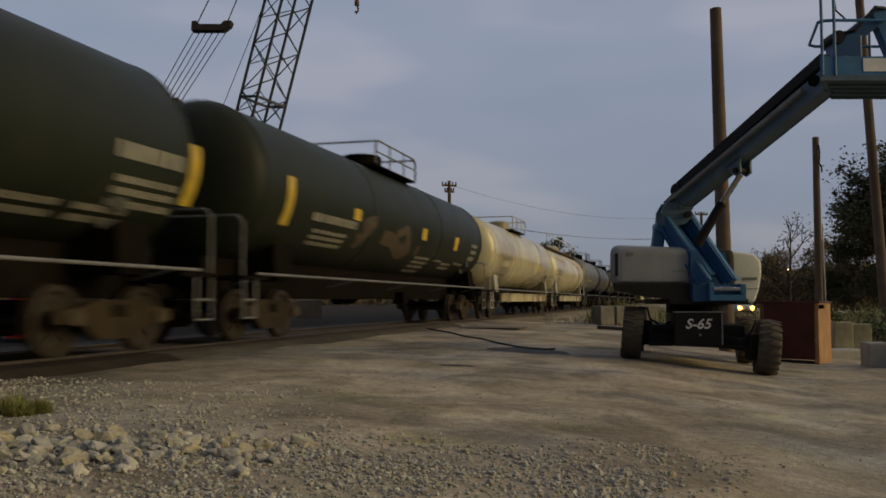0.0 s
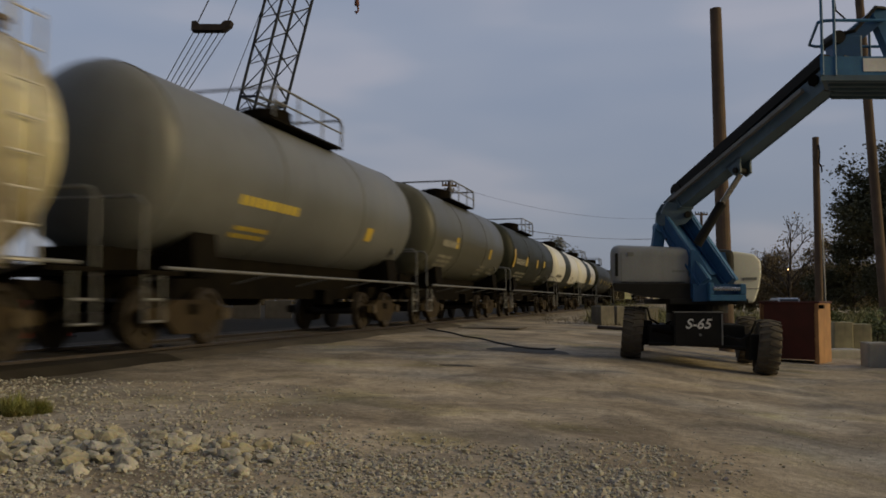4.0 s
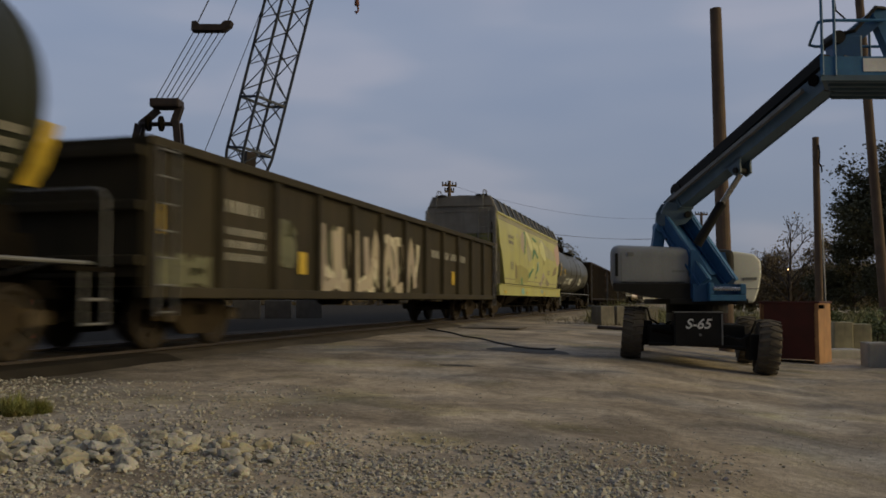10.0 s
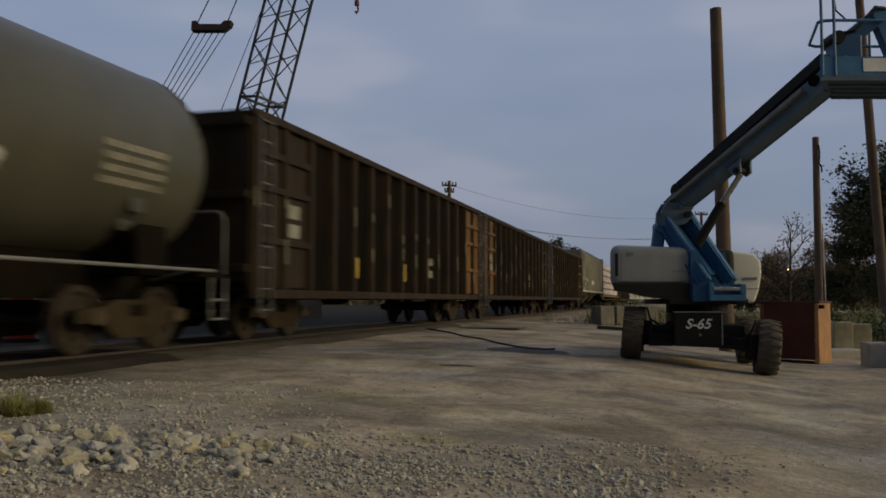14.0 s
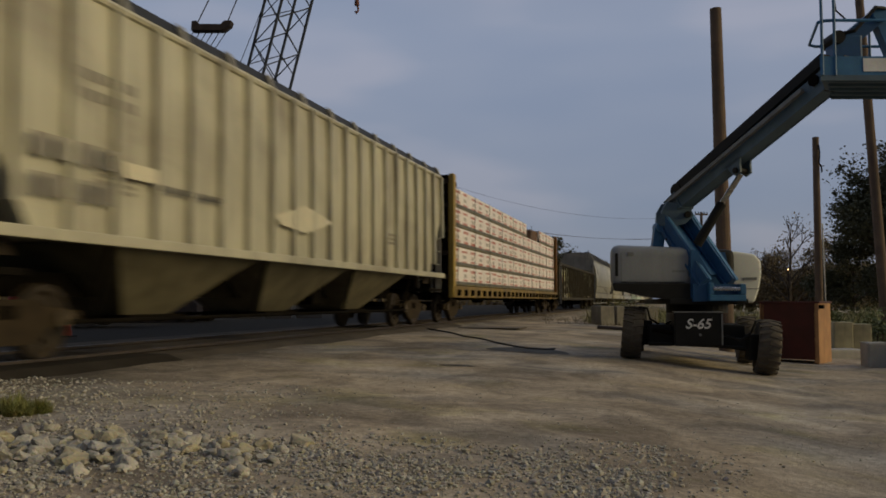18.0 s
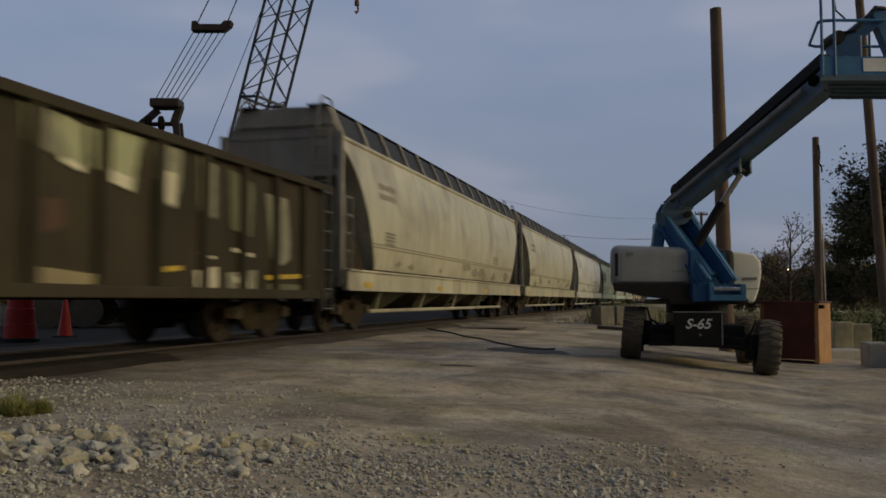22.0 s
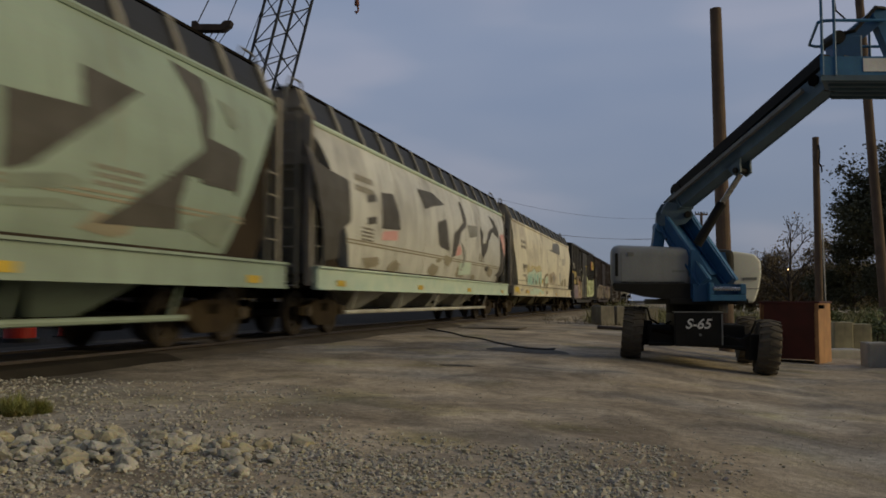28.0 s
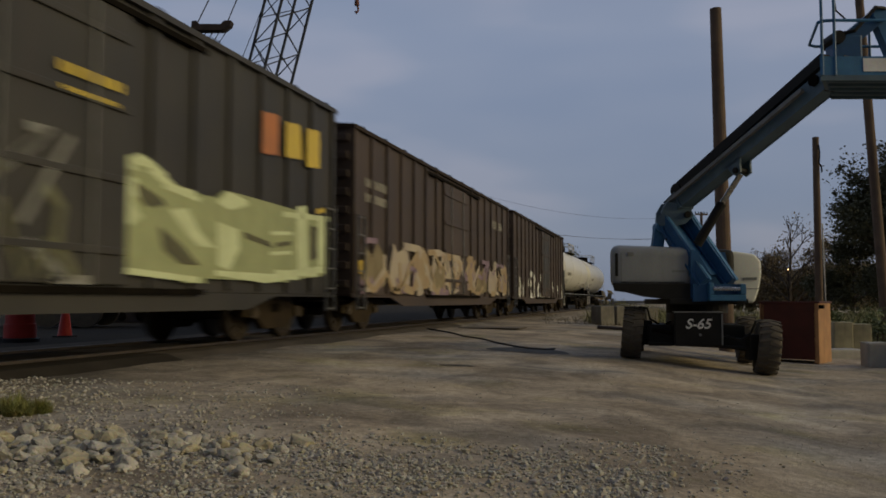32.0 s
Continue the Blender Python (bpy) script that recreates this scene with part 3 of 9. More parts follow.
def stone_mesh(rng, size, flat=0.7):
    bm = B()
    bmesh.ops.create_icosphere(bm, subdivisions=3, radius=size)
    cuts = [(Vector((rng.gauss(0, 1), rng.gauss(0, 1), rng.gauss(0, 1))).normalized(), size * rng.uniform(0.5, 0.82)) for _ in range(9)]
    for v in bm.verts:                     # flat broken faces
        for way, far in cuts:
            over = v.co.dot(way) - far
            if over > 0:
                v.co -= way * over
    k = rng.uniform(0, 100)
    sx, sy = rng.uniform(0.75, 1.3), rng.uniform(0.75, 1.2)
    for v in bm.verts:
        d = v.co.normalized()
        g = 1 + 0.3 * noise.noise(d * 1.1 + Vector((k, 0, 0))) + 0.12 * noise.noise(d * 4 + Vector((0, k, 0)))
        v.co = Vector((v.co.x * g * sx, v.co.y * g * sy, v.co.z * g * flat))
    return bm


ROCKS = [surface("pale_limestone", (0.5, 0.475, 0.4), (0.31, 0.29, 0.24), 0.9, scale=9, fine=60, bump=0.5),
         surface("grey_limestone", (0.39, 0.37, 0.32), (0.26, 0.245, 0.21), 0.9, scale=9, fine=60, bump=0.5),
         surface("yellowish_limestone", (0.43, 0.39, 0.27), (0.29, 0.26, 0.18), 0.9, scale=9, fine=60, bump=0.5)]


def scatter_rocks():
    """The low heap of broken stone along the yard's edge, thick at one end and thinning out."""
    rng = random.Random(41)
    for i in range(190):
        if i < 90:                         # the heap at the end, slabs leaning on one another
            x, y = rng.uniform(-2.85, -1.75), 5.2 + rng.gauss(0, 0.3)
            size = rng.choice((0.035, 0.045, 0.055, 0.075)) * rng.uniform(0.75, 1.2)
        else:
            t = rng.random() ** 1.2
            x, y = -2.3 + 1.35 * t + rng.uniform(-0.12, 0.12), 5.35 + rng.gauss(0, 0.26)
            size = rng.choice((0.022, 0.03, 0.04, 0.05, 0.075)) * rng.uniform(0.8, 1.2)
        bm = stone_mesh(rng, size, rng.uniform(0.45, 0.9))
        ob = part("rock", bm, rng.choice(ROCKS), None, smooth=False)
        ob.location = (x, y, ground_z(x, y) + size * 0.3)
        ob.rotation_euler = (rng.uniform(-0.4, 0.4), rng.uniform(-0.4, 0.4), rng.uniform(0, 6))
        tagged(ob, "rough broken limestone lying on the gravel", "rock", "loose stones of the yard")


def scatter_gravel():
    rng = random.Random(42)
    kinds = []
    for _ in range(12):
        bm = B()
        bmesh.ops.create_icosphere(bm, subdivisions=1, radius=1)
        sx = rng.uniform(0.7, 1.3)
        for v in bm.verts:
            v.co *= rng.uniform(0.55, 1.25)
            v.co.x *= sx
            v.co.z *= 0.8
        kinds.append(([v.co.copy() for v in bm.verts], [[v.index for v in f.verts] for f in bm.faces]))
        bm.free()
    for m, share in zip(ROCKS + [surface("dark_gravel", (0.3, 0.27, 0.22), None, 0.9, scale=9)], (24000, 25000, 9000, 9000)):
        verts, faces = [], []
        for _ in range(share):
            kind = rng.random()
            if kind < 0.68:
                y = 3.6 + 2.8 * rng.random() ** 1.15
                x = rng.uniform(-0.57, 0.36) * y
                edge = 5.6 + 0.5 * noise.noise((x * 1.1, 4.0, 1.0)) + 0.22 * x
                if y > edge and rng.random() < min(0.97, (y - edge) * 1.6):
                    continue
                if x / y > 0.26 and rng.random() < 0.75:
                    continue
                s = 0.0035 + 0.014 * rng.random() ** 3 + (0.014 if rng.random() < 0.03 else 0)
            elif kind < 0.93:
                if rng.random() < 0.5:
                    continue
                y = 5.3 + 3.9 * rng.random() ** 1.3
                x = (-0.54 + 0.42 * rng.random() ** 1.9) * y
                s = 0.004 + 0.02 * rng.random() ** 3
            else:
                if rng.random() < 0.45:
                    continue
                y = rng.uniform(6.0, 14.0)
                x = rng.uniform(-0.35, 0.52) * y
                s = 0.004 + 0.012 * rng.random() ** 4
            if noise.noise((x * 1.4, y * 1.9, 2.0)) < -0.15 and rng.random() < 0.7:
                continue
            vs, fs = kinds[rng.randrange(12)]
            z = ground_z(x, y) + s * (0.3 if y < 6.4 else 0.05)
            t = rng.uniform(0, 6.28)
            ct, st = math.cos(t), math.sin(t)
            o = len(verts)
            verts += [(x + s * (v.x * ct - v.y * st), y + s * (v.x * st + v.y * ct), z + s * v.z) for v in vs]
            faces += [[o + i for i in f] for f in fs]
        me = bpy.data.meshes.new("loose_gravel")
        me.from_pydata(verts, [], faces)
        me.materials.append(m)
        tagged(new("loose_gravel", me), "loose crushed stone strewn over the yard", "gravel", kind="stuff")


scatter_rocks()
scatter_gravel()
GRASS = surface("green_grass", (0.2, 0.23, 0.06), (0.25, 0.22, 0.085), 0.8, scale=9, bump=0)
BROWNGRASS = surface("brown_weeds", (0.13, 0.105, 0.06), (0.08, 0.068, 0.04), 0.9, scale=5, bump=0)
DRYGRASS = surface("dry_weeds", (0.22, 0.2, 0.09), (0.13, 0.14, 0.055), 0.9, scale=5, bump=0)


def tuft(name, spots, material, label, blades, tall, seed):
    rng = random.Random(seed)
    verts, faces = [], []
    for x, y, spread in spots:
        for _ in range(blades):
            a, r = rng.uniform(0, 6.28), spread * math.sqrt(rng.random())
            bx, by = x + r * math.cos(a), y + r * math.sin(a)
            h, lean, w = tall * rng.choice((0.35, 0.5, 0.6, 0.8, 1.15)) * rng.uniform(0.7, 1.1) * (1.15 - 0.6 * r / spread), rng.uniform(0.1, 0.9) * tall, 0.003 + tall * 0.012
            t = rng.uniform(0, 6.28)
            z = ground_z(bx, by) - 0.01
            px, py = math.cos(t) * w, math.sin(t) * w
            lx, ly = math.cos(t + 1.6) * lean, math.sin(t + 1.6) * lean
            o = len(verts)
            verts += [(bx - px, by - py, z), (bx + px, by + py, z), (bx + lx * 0.4 + px * 0.7, by + ly * 0.4 + py * 0.7, z + h * 0.6), (bx + lx * 0.4 - px * 0.7, by + ly * 0.4 - py * 0.7, z + h * 0.6), (bx + lx, by + ly, z + h)]
            faces += [(o, o + 1, o + 2, o + 3), (o + 3, o + 2, o + 4)]
    me = bpy.data.meshes.new(name)
    me.from_pydata(verts, [], faces)
    me.materials.append(material)
    return tagged(new(name, me), label, "grass", kind="stuff")


tuft("grass_tuft", ((-3.4, 6.65, 0.15), (-3.28, 6.6, 0.11), (-3.62, 6.75, 0.2), (-3.18, 6.75, 0.07), (-3.45, 6.9, 0.12)), GRASS, "green grass growing through the gravel", 900, 0.14, 5)
tuft("dry_grass", ((-3.1, 6.2, 0.2), (-2.85, 6.1, 0.14), (-3.3, 6.3, 0.2), (-2.65, 5.9, 0.1)), BROWNGRASS, "dry brown grass among the stones", 260, 0.03, 8)
tuft("weeds", [(random.Random(i).uniform(9, 26), random.Random(i + 90).uniform(25, 34), 1.2) for i in range(30)], DRYGRASS, "tall dry weeds behind the concrete blocks", 260, 1.05, 6)
tuft("weeds", [(y * k, y, 1.6) for y, k in ((random.Random(i + 600).uniform(34, 56), random.Random(i + 690).uniform(0.475, 0.62)) for i in range(44))], DRYGRASS, "tall yellow-green weeds beside the road", 300, 1.45, 9)
tuft("weeds", [(y * k, y, 1.4) for y, k in ((random.Random(i + 800).uniform(32, 54), random.Random(i + 890).uniform(0.2, 0.4)) for i in range(44))], DRYGRASS, "yellow-green weeds at the end of the yard", 260, 1.0, 10)
tuft("weeds", [(random.Random(i + 300).uniform(4.5, 9), random.Random(i + 390).uniform(32, 46), 1.0) for i in range(16)], BROWNGRASS, "dry weeds on the bank by the track", 90, 0.28, 7)


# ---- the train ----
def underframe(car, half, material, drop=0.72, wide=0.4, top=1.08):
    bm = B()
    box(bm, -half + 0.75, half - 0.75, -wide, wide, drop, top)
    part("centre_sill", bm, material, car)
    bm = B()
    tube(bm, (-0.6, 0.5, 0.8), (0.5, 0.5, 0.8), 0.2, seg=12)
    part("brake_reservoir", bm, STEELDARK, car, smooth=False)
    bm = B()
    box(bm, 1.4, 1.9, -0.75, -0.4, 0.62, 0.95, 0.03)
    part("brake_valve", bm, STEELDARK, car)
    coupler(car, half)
    for s in (-1, 1):
        truck(car, s * (half - 2.25))


def tank_car(index, label, body, radius=1.46, middle=2.84, bands=(), platform="box", sill=None, marks=MARK, plates=(), seed=1, sag=0.0, pipes=None, letters_at=None, skirt=None, ends=(0.0, 0.0)):
    car, length = rail_car("tank_car", index, label, "tank car")
    rng = random.Random(seed)
    half = length / 2
    end = half - 0.65
    head = 0.62
    pipes = pipes or PIPE
    rows = [(-end, 0.02)]
    for i in range(1, 8):
        t = math.pi / 2 * i / 7
        rows.append((-end + head * (1 - math.cos(t)), radius * math.sin(t)))
    for x, grow in ((-end + head + 0.012, 0.0), (-end * 0.33, sag), (-end * 0.33 + 0.012, sag), (end * 0.33, sag), (end * 0.33 + 0.012, sag)):
        rows.append((x, radius + grow))
    rows += [(-x, r) for x, r in rows[7::-1]]
    grow, shift = 1 + (ends[0] + ends[1]) / 2 / end, (ends[1] - ends[0]) / 2      # a shell that is not centred on its frame
    rows = [(x * grow + shift, r) for x, r in rows]
    bm = lathe(B(), rows, 48, "x", (0, 0, middle))
    part("shell", bm, body, car, smooth=True)
    for a, b, low, mat_b in bands:
        bm = B()
        seg, turns = 40, []
        lo = -math.pi / 2 if low is None else math.asin(max(-1, min(1, (low - middle) / radius)))
        r = radius + sag + 0.006
        for x in (a * end, b * end):
            turns.append([bm.verts.new((x, -r * math.cos(lo + (math.pi - 2 * lo) * i / seg), middle + r * math.sin(lo + (math.pi - 2 * lo) * i / seg))) for i in range(seg + 1)])
        for i in range(seg):
            bm.faces.new((turns[0][i], turns[0][i + 1], turns[1][i + 1], turns[1][i]))
        bmesh.ops.recalc_face_normals(bm, faces=bm.faces)
        part("painted_band", bm, mat_b, car, smooth=True)
    if skirt:
        bm = lathe(B(), [(x * 1.001, r + 0.004) for x, r in rows], 48, "x", (0, 0, middle))
        bmesh.ops.bisect_plane(bm, geom=bm.verts[:] + bm.edges[:] + bm.faces[:], plane_co=(0, 0, skirt[0]), plane_no=(0, 0, 1), clear_outer=True)
        part("painted_skirt", bm, skirt[1], car, smooth=True)
    for x in () if skirt else (-end * 0.33, end * 0.33, -end + head - ends[0], end - head + ends[1]):
        bm = lathe(B(), [(x - 0.02, radius), (x - 0.016, radius + 0.012), (x + 0.016, radius + 0.012), (x + 0.02, radius)], 40, "x", (0, 0, middle))
        part("weld_seam", bm, body, car, smooth=True)

    def side(z):
        return math.sqrt(max(0.0, radius * radius - (z - middle) ** 2)) + 0.004

    # saddles over the trucks and the sill between them
    for s in (-1, 1):
        bm = B()
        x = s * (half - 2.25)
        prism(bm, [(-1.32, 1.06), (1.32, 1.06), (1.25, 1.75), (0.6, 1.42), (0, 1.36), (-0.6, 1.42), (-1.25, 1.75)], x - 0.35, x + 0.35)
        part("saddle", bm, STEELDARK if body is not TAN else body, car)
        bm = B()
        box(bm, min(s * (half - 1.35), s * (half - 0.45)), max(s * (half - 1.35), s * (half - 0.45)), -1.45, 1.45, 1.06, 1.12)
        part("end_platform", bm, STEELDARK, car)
        bm = B()
        e = s * (half - 0.5)
        pipe(bm, [(e, -1.4, 1.12), (e, -1.4, 2.0), (e, -1.3, 2.12), (e, 1.3, 2.12), (e, 1.4, 2.0), (e, 1.4, 1.12)], 0.02)
        part("end_handrail", bm, pipes, car)
        for y in (-1.42, 1.42):
            bm = pipe(B(), [(e, y, 1.08), (e, y, 0.42), (e - s * 0.42, y, 0.42), (e - s * 0.42, y, 1.08)], 0.02)
            step = part("step", bm, pipes, car)
            part("tread", tube(B(), (e, y, 0.72), (e - s * 0.42, y, 0.72), 0.02), pipes, step)
    bm = B()
    for y in (-1.46, 1.46):
        tube(bm, (-half + 0.9, y, 1.16), (half - 0.9, y, 1.16), 0.026)
        for i in range(5):
            x = (-1 + i / 2) * (half - 1.5)
            tube(bm, (x, y, 1.16), (x, y * 0.5, 1.0), 0.018)
    part("side_handrail", bm, PIPE, car)
    if sill:
        for y in (-1.38, 1.3):
            bm = B()
            box(bm, -half + 2.9, half - 2.9, y, y + 0.08, 0.66, 1.02)
            box(bm, -half + 2.9, half - 2.9, y - 0.05, y + 0.12, 0.98, 1.02)
            part("side_sill", bm, sill, car)
    top = middle + radius
    if platform == "box":
        bm = lathe(B(), [(top - 0.15, 0.55), (top + 0.32, 0.55), (top + 0.36, 0.5), (top + 0.42, 0.2)], 20, "z", (-0.1, 0, 0))
        part("manway_dome", bm, STEELDARK if body is not TAN else body, car, smooth=False)
        for y in (-1.0, 0.45):
            bm = B()
            box(bm, -1.75, 1.75, y, y + 0.55, top - 0.16, top - 0.12)
            for x in (-1.6, 0, 1.6):
                beam(bm, (x, y + 0.28, top - 0.14), (x, y * 0.9, top - 0.5), 0.05, 0.05)
            part("platform", bm, STEELDARK, car)
        bm = B()
        for y in (-1.0, 1.0):
            pipe(bm, [(-1.7, y, top - 0.1), (-1.7, y, top + 0.36), (-1.55, y, top + 0.5), (1.55, y, top + 0.5), (1.7, y, top + 0.36), (1.7, y, top - 0.1)], 0.026)
            tube(bm, (-1.7, y, top + 0.2), (1.7, y, top + 0.2), 0.02)
            for x in (-0.6, 0.6):
                tube(bm, (x, y, top - 0.1), (x, y, top + 0.5), 0.022)
        for x in (-1.6, 1.6):
            tube(bm, (x, -1.0, top + 0.48), (x, 1.0, top + 0.48), 0.026)
        part("handrail", bm, pipes, car)
        for x, h in ((0.7, 0.28), (1.15, 0.2)):
            bm = tube(B(), (x, 0.1, top - 0.1), (x, 0.1, top + h), 0.14, seg=10)
            part("valve", bm, STEELDARK, car)
        ladder(car, 0.0, radius + 0.06, 1.1, top - 0.1, material=pipes)
    else:
        for y in (-0.75, 0.3):
            bm = B()
            box(bm, -end + 0.8, end - 0.6, y, y + 0.45, top - 0.02, top + 0.03)
            for i in range(11):
                x = -end + 1.0 + (2 * end - 1.8) * i / 10
                box(bm, x - 0.03, x + 0.03, y - 0.06, y + 0.5, top - 0.16, top - 0.02)
            part("roof_walk", bm, surface("rusty_roof_walk", (0.14, 0.1, 0.07), None, 0.7), car)
        bm = B()
        tube(bm, (-end + 0.9, -0.78, top + 0.78), (end - 0.7, -0.78, top + 0.78), 0.022)
        for i in range(6):
            x = -end + 0.9 + (2 * end - 1.6) * i / 5
            tube(bm, (x, -0.78, top), (x, -0.78, top + 0.78), 0.018)
        part("handrail", bm, PIPEWHITE, car)
        bm = lathe(B(), [(top - 0.1, 0.6), (top + 0.3, 0.6), (top + 0.4, 0.45), (top + 0.48, 0.2)], 20, "z", (-0.5, 0, 0))
        part("manway_dome", bm, body, car)
        ladder(car, end - 1.2, -radius - 0.06, 1.1, top - 0.1, material=PIPEWHITE)
    # markings
    def skin(z):
        return side(z) + sag
    for x, z, w, h in plates:
        part("reflector_plate", panel(B(), x, x + w, z, z + h, skin, 0.012), REFLECT, car)
    for x, z, w, h, n, *paint in letters_at or ((-end * 0.72, 2.4, 1.8, 0.2, 1), (-end * 0.72, 2.05, 1.6, 0.08, 3), (end * 0.3, 1.95, 1.0, 0.08, 3), (end * 0.62, 1.9, 0.8, 0.08, 2)):
        lettering(car, x, z, w, h, skin, rng, n, paint[0] if paint else marks)
    x = end * 0.78
    for z in (1.75, 2.0):
        part("placard_holder", box(B(), x - 0.14, x + 0.14, -skin(z) - 0.04, -skin(z) - 0.01, z - 0.1, z + 0.1), DARKGREY, car)
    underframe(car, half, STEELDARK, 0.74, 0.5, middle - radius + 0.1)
    return car, skin, end


def hopper_roof(car, half, eave, wide, ridge, walk_top, hatch=9):
    # steep dark flanks give the shade under the roof walk a solid shape
    bm = prism(B(), [(-wide, eave), (-wide * 0.93, eave + 0.25), (-wide * 0.8, ridge), (0, ridge + 0.04), (wide * 0.8, ridge), (wide * 0.93, eave + 0.25), (wide, eave)], -half, half)
    part("roof", bm, ROOF, car)
    for e in (-1, 1):
        bm = prism(B(), [(-wide - 0.02, eave - 0.02), (-wide * 0.93 - 0.02, eave + 0.25), (-wide * 0.8 - 0.02, ridge + 0.03), (0, ridge + 0.07), (wide * 0.8 + 0.02, ridge + 0.03), (wide * 0.93 + 0.02, eave + 0.25), (wide + 0.02, eave - 0.02)], min(e * (half - 0.03), e * (half + 0.05)), max(e * (half - 0.03), e * (half + 0.05)))
        part("roof_end", bm, HOPGREY, car)
        for z in (eave + 0.04, eave + 0.3):
            part("end_stiffener", box(B(), min(e * (half + 0.05), e * (half + 0.11)), max(e * (half + 0.05), e * (half + 0.11)), -wide * 0.9, wide * 0.9, z - 0.04, z + 0.04), HOPGREY, car)
    for i in range(hatch):
        x = -half + 0.5 + (2 * half - 1.0) * (i + 0.5) / hatch
        bm = box(B(), x - (half - 0.6) / hatch, x + (half - 0.6) / hatch, -0.45, 0.45, ridge, ridge + 0.12, 0.03)
        part("hatch_cover", bm, ROOF, car)
    bm = B()
    for y in (-1.05, 0.62):
        box(bm, -half - 0.15, half + 0.15, y, y + 0.42, walk_top - 0.05, walk_top)
    part("roof_walk", bm, STEELDARK, car)
    for e in (-1, 1):
        for y in (-0.95, 0.95):
            part("roof_grab", pipe(B(), [(e * (half - 0.5), y, walk_top), (e * (half - 0.4), y, walk_top + 0.2), (e * (half + 0.05), y, walk_top + 0.18), (e * (half + 0.3), y, walk_top - 0.15), (e * (half + 0.32), y, walk_top - 0.6)], 0.022), PIPE, car)
    n = hatch + 4
    for i in range(n + 1):
        x = -half + 0.1 + (2 * half - 0.2) * i / n
        for s in (-1, 1):
            bm = B()
            for (ya, za), (yb, zb) in (((wide + 0.02, eave + 0.02), (wide * 0.93 + 0.03, eave + 0.26)), ((wide * 0.93 + 0.03, eave + 0.24), (wide * 0.8 + 0.03, ridge + 0.03))):
                beam(bm, (x, s * ya, za), (x, s * yb, zb), 0.05, 0.14, (1, 0, 0))
            part("walk_bracket", bm, BRACKET, car)


def covered_hopper(index, label, body, kind="round", sill=None, end_paint=None, bays=4, seed=1, reflect=True, marks=MARKDARK, bay_paint=None):
    """A covered hopper: round-sided, straight-sided, or with ribs outside."""
    car, length = rail_car("covered_hopper", index, label, "hopper car")
    rng = random.Random(seed)
    half = length / 2
    end = half - 0.7
    eave = 4.25 if kind != "ribbed" else 4.42
    low = 1.3 if kind == "round" else 1.3 if kind == "straight" else 1.48
    body_end = end - 0.12
    if kind == "round":
        knots = [(low, 1.43), (1.6, 1.51), (2.0, 1.57), (2.5, 1.60), (3.0, 1.595), (3.5, 1.545), (3.9, 1.46), (eave, 1.34)]
    elif kind == "straight":
        knots = [(low, 1.55), (1.5, 1.56), (2.6, 1.58), (3.6, 1.56), (eave, 1.45)]
    else:
        knots = [(low, 1.5), (2.4, 1.5), (3.4, 1.5), (eave, 1.46)]

    def side(z):
        for (a, ya), (b, yb) in zip(knots, knots[1:]):
            if z <= b:
                return ya + (yb - ya) * max(0.0, (z - a) / (b - a))
        return knots[-1][1]
    outline = [(-side(low + (eave - low) * i / 12), low + (eave - low) * i / 12) for i in range(13)]
    outline += [(-y, z) for y, z in outline[::-1]]
    bm = B()
    inset = 1.9 if kind == "round" else 1.25      # the end sheet slopes in towards the bottom
    knee = 4.0 if kind == "round" else 3.1
    ends = []
    for s in (-1, 1):
        ring = []
        for y, z in outline:
            lean = 0.0 if z > knee else ((knee - z) / (knee - low)) ** 0.8 * inset
            ring.append(bm.verts.new((s * (body_end - lean), y, z)))
        ends.append(ring)
    for i in range(len(outline)):
        j = (i + 1) % len(outline)
        bm.faces.new((ends[0][i], ends[0][j], ends[1][j], ends[1][i]))
    m = len(outline)
    for ring in ends:
        for i in range(m // 2 - 1):
            bm.faces.new((ring[i], ring[i + 1], ring[m - 2 - i], ring[m - 1 - i]))
    bmesh.ops.recalc_face_normals(bm, faces=bm.faces)
    shell = part("body", bm, body, car, smooth=True)
    shell.data.set_sharp_from_angle(angle=radians(35))
    # side plates that close the corners between the end sheets and the sill, coloured as dark as their shade
    for s in (-1, 1):
        for y in (-1, 1):
            bm = B()
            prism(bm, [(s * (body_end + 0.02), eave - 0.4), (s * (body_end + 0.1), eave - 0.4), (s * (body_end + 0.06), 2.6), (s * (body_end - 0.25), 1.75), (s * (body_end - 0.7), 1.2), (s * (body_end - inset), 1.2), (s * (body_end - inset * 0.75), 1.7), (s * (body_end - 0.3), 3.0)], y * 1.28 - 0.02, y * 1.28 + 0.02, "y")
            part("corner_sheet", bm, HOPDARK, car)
            bm = B()
            beam(bm, (s * (end - 0.02), y * 1.4, 1.0), (s * (end - 0.02), y * 1.4, eave + 0.1), 0.12, 0.1, (1, 0, 0))
            part("corner_post", bm, end_paint or HOPGREY, car)
        bm = B()
        box(bm, min(s * (end - 0.08), s * (end - 0.03)), max(s * (end - 0.08), s * (end - 0.03)), -1.42, 1.42, eave - 0.85, eave + 0.1)
        part("end_panel", bm, end_paint or HOPGREY, car)
        bm = B()
        for y in (-0.7, 0.7):
            beam(bm, (s * (end - 0.1), y, 1.1), (s * (end - 0.1), y, 3.6), 0.1, 0.1, (1, 0, 0))
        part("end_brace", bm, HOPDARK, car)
        ladder(car, s * (end - 0.32), -1.47, 0.95, 3.0, 0.4, material=end_paint or BRACKET)
        ladder(car, s * (end + 0.05), -0.95, 0.95, eave + 0.2, 0.42, "y", BRACKET)
        bm = B()
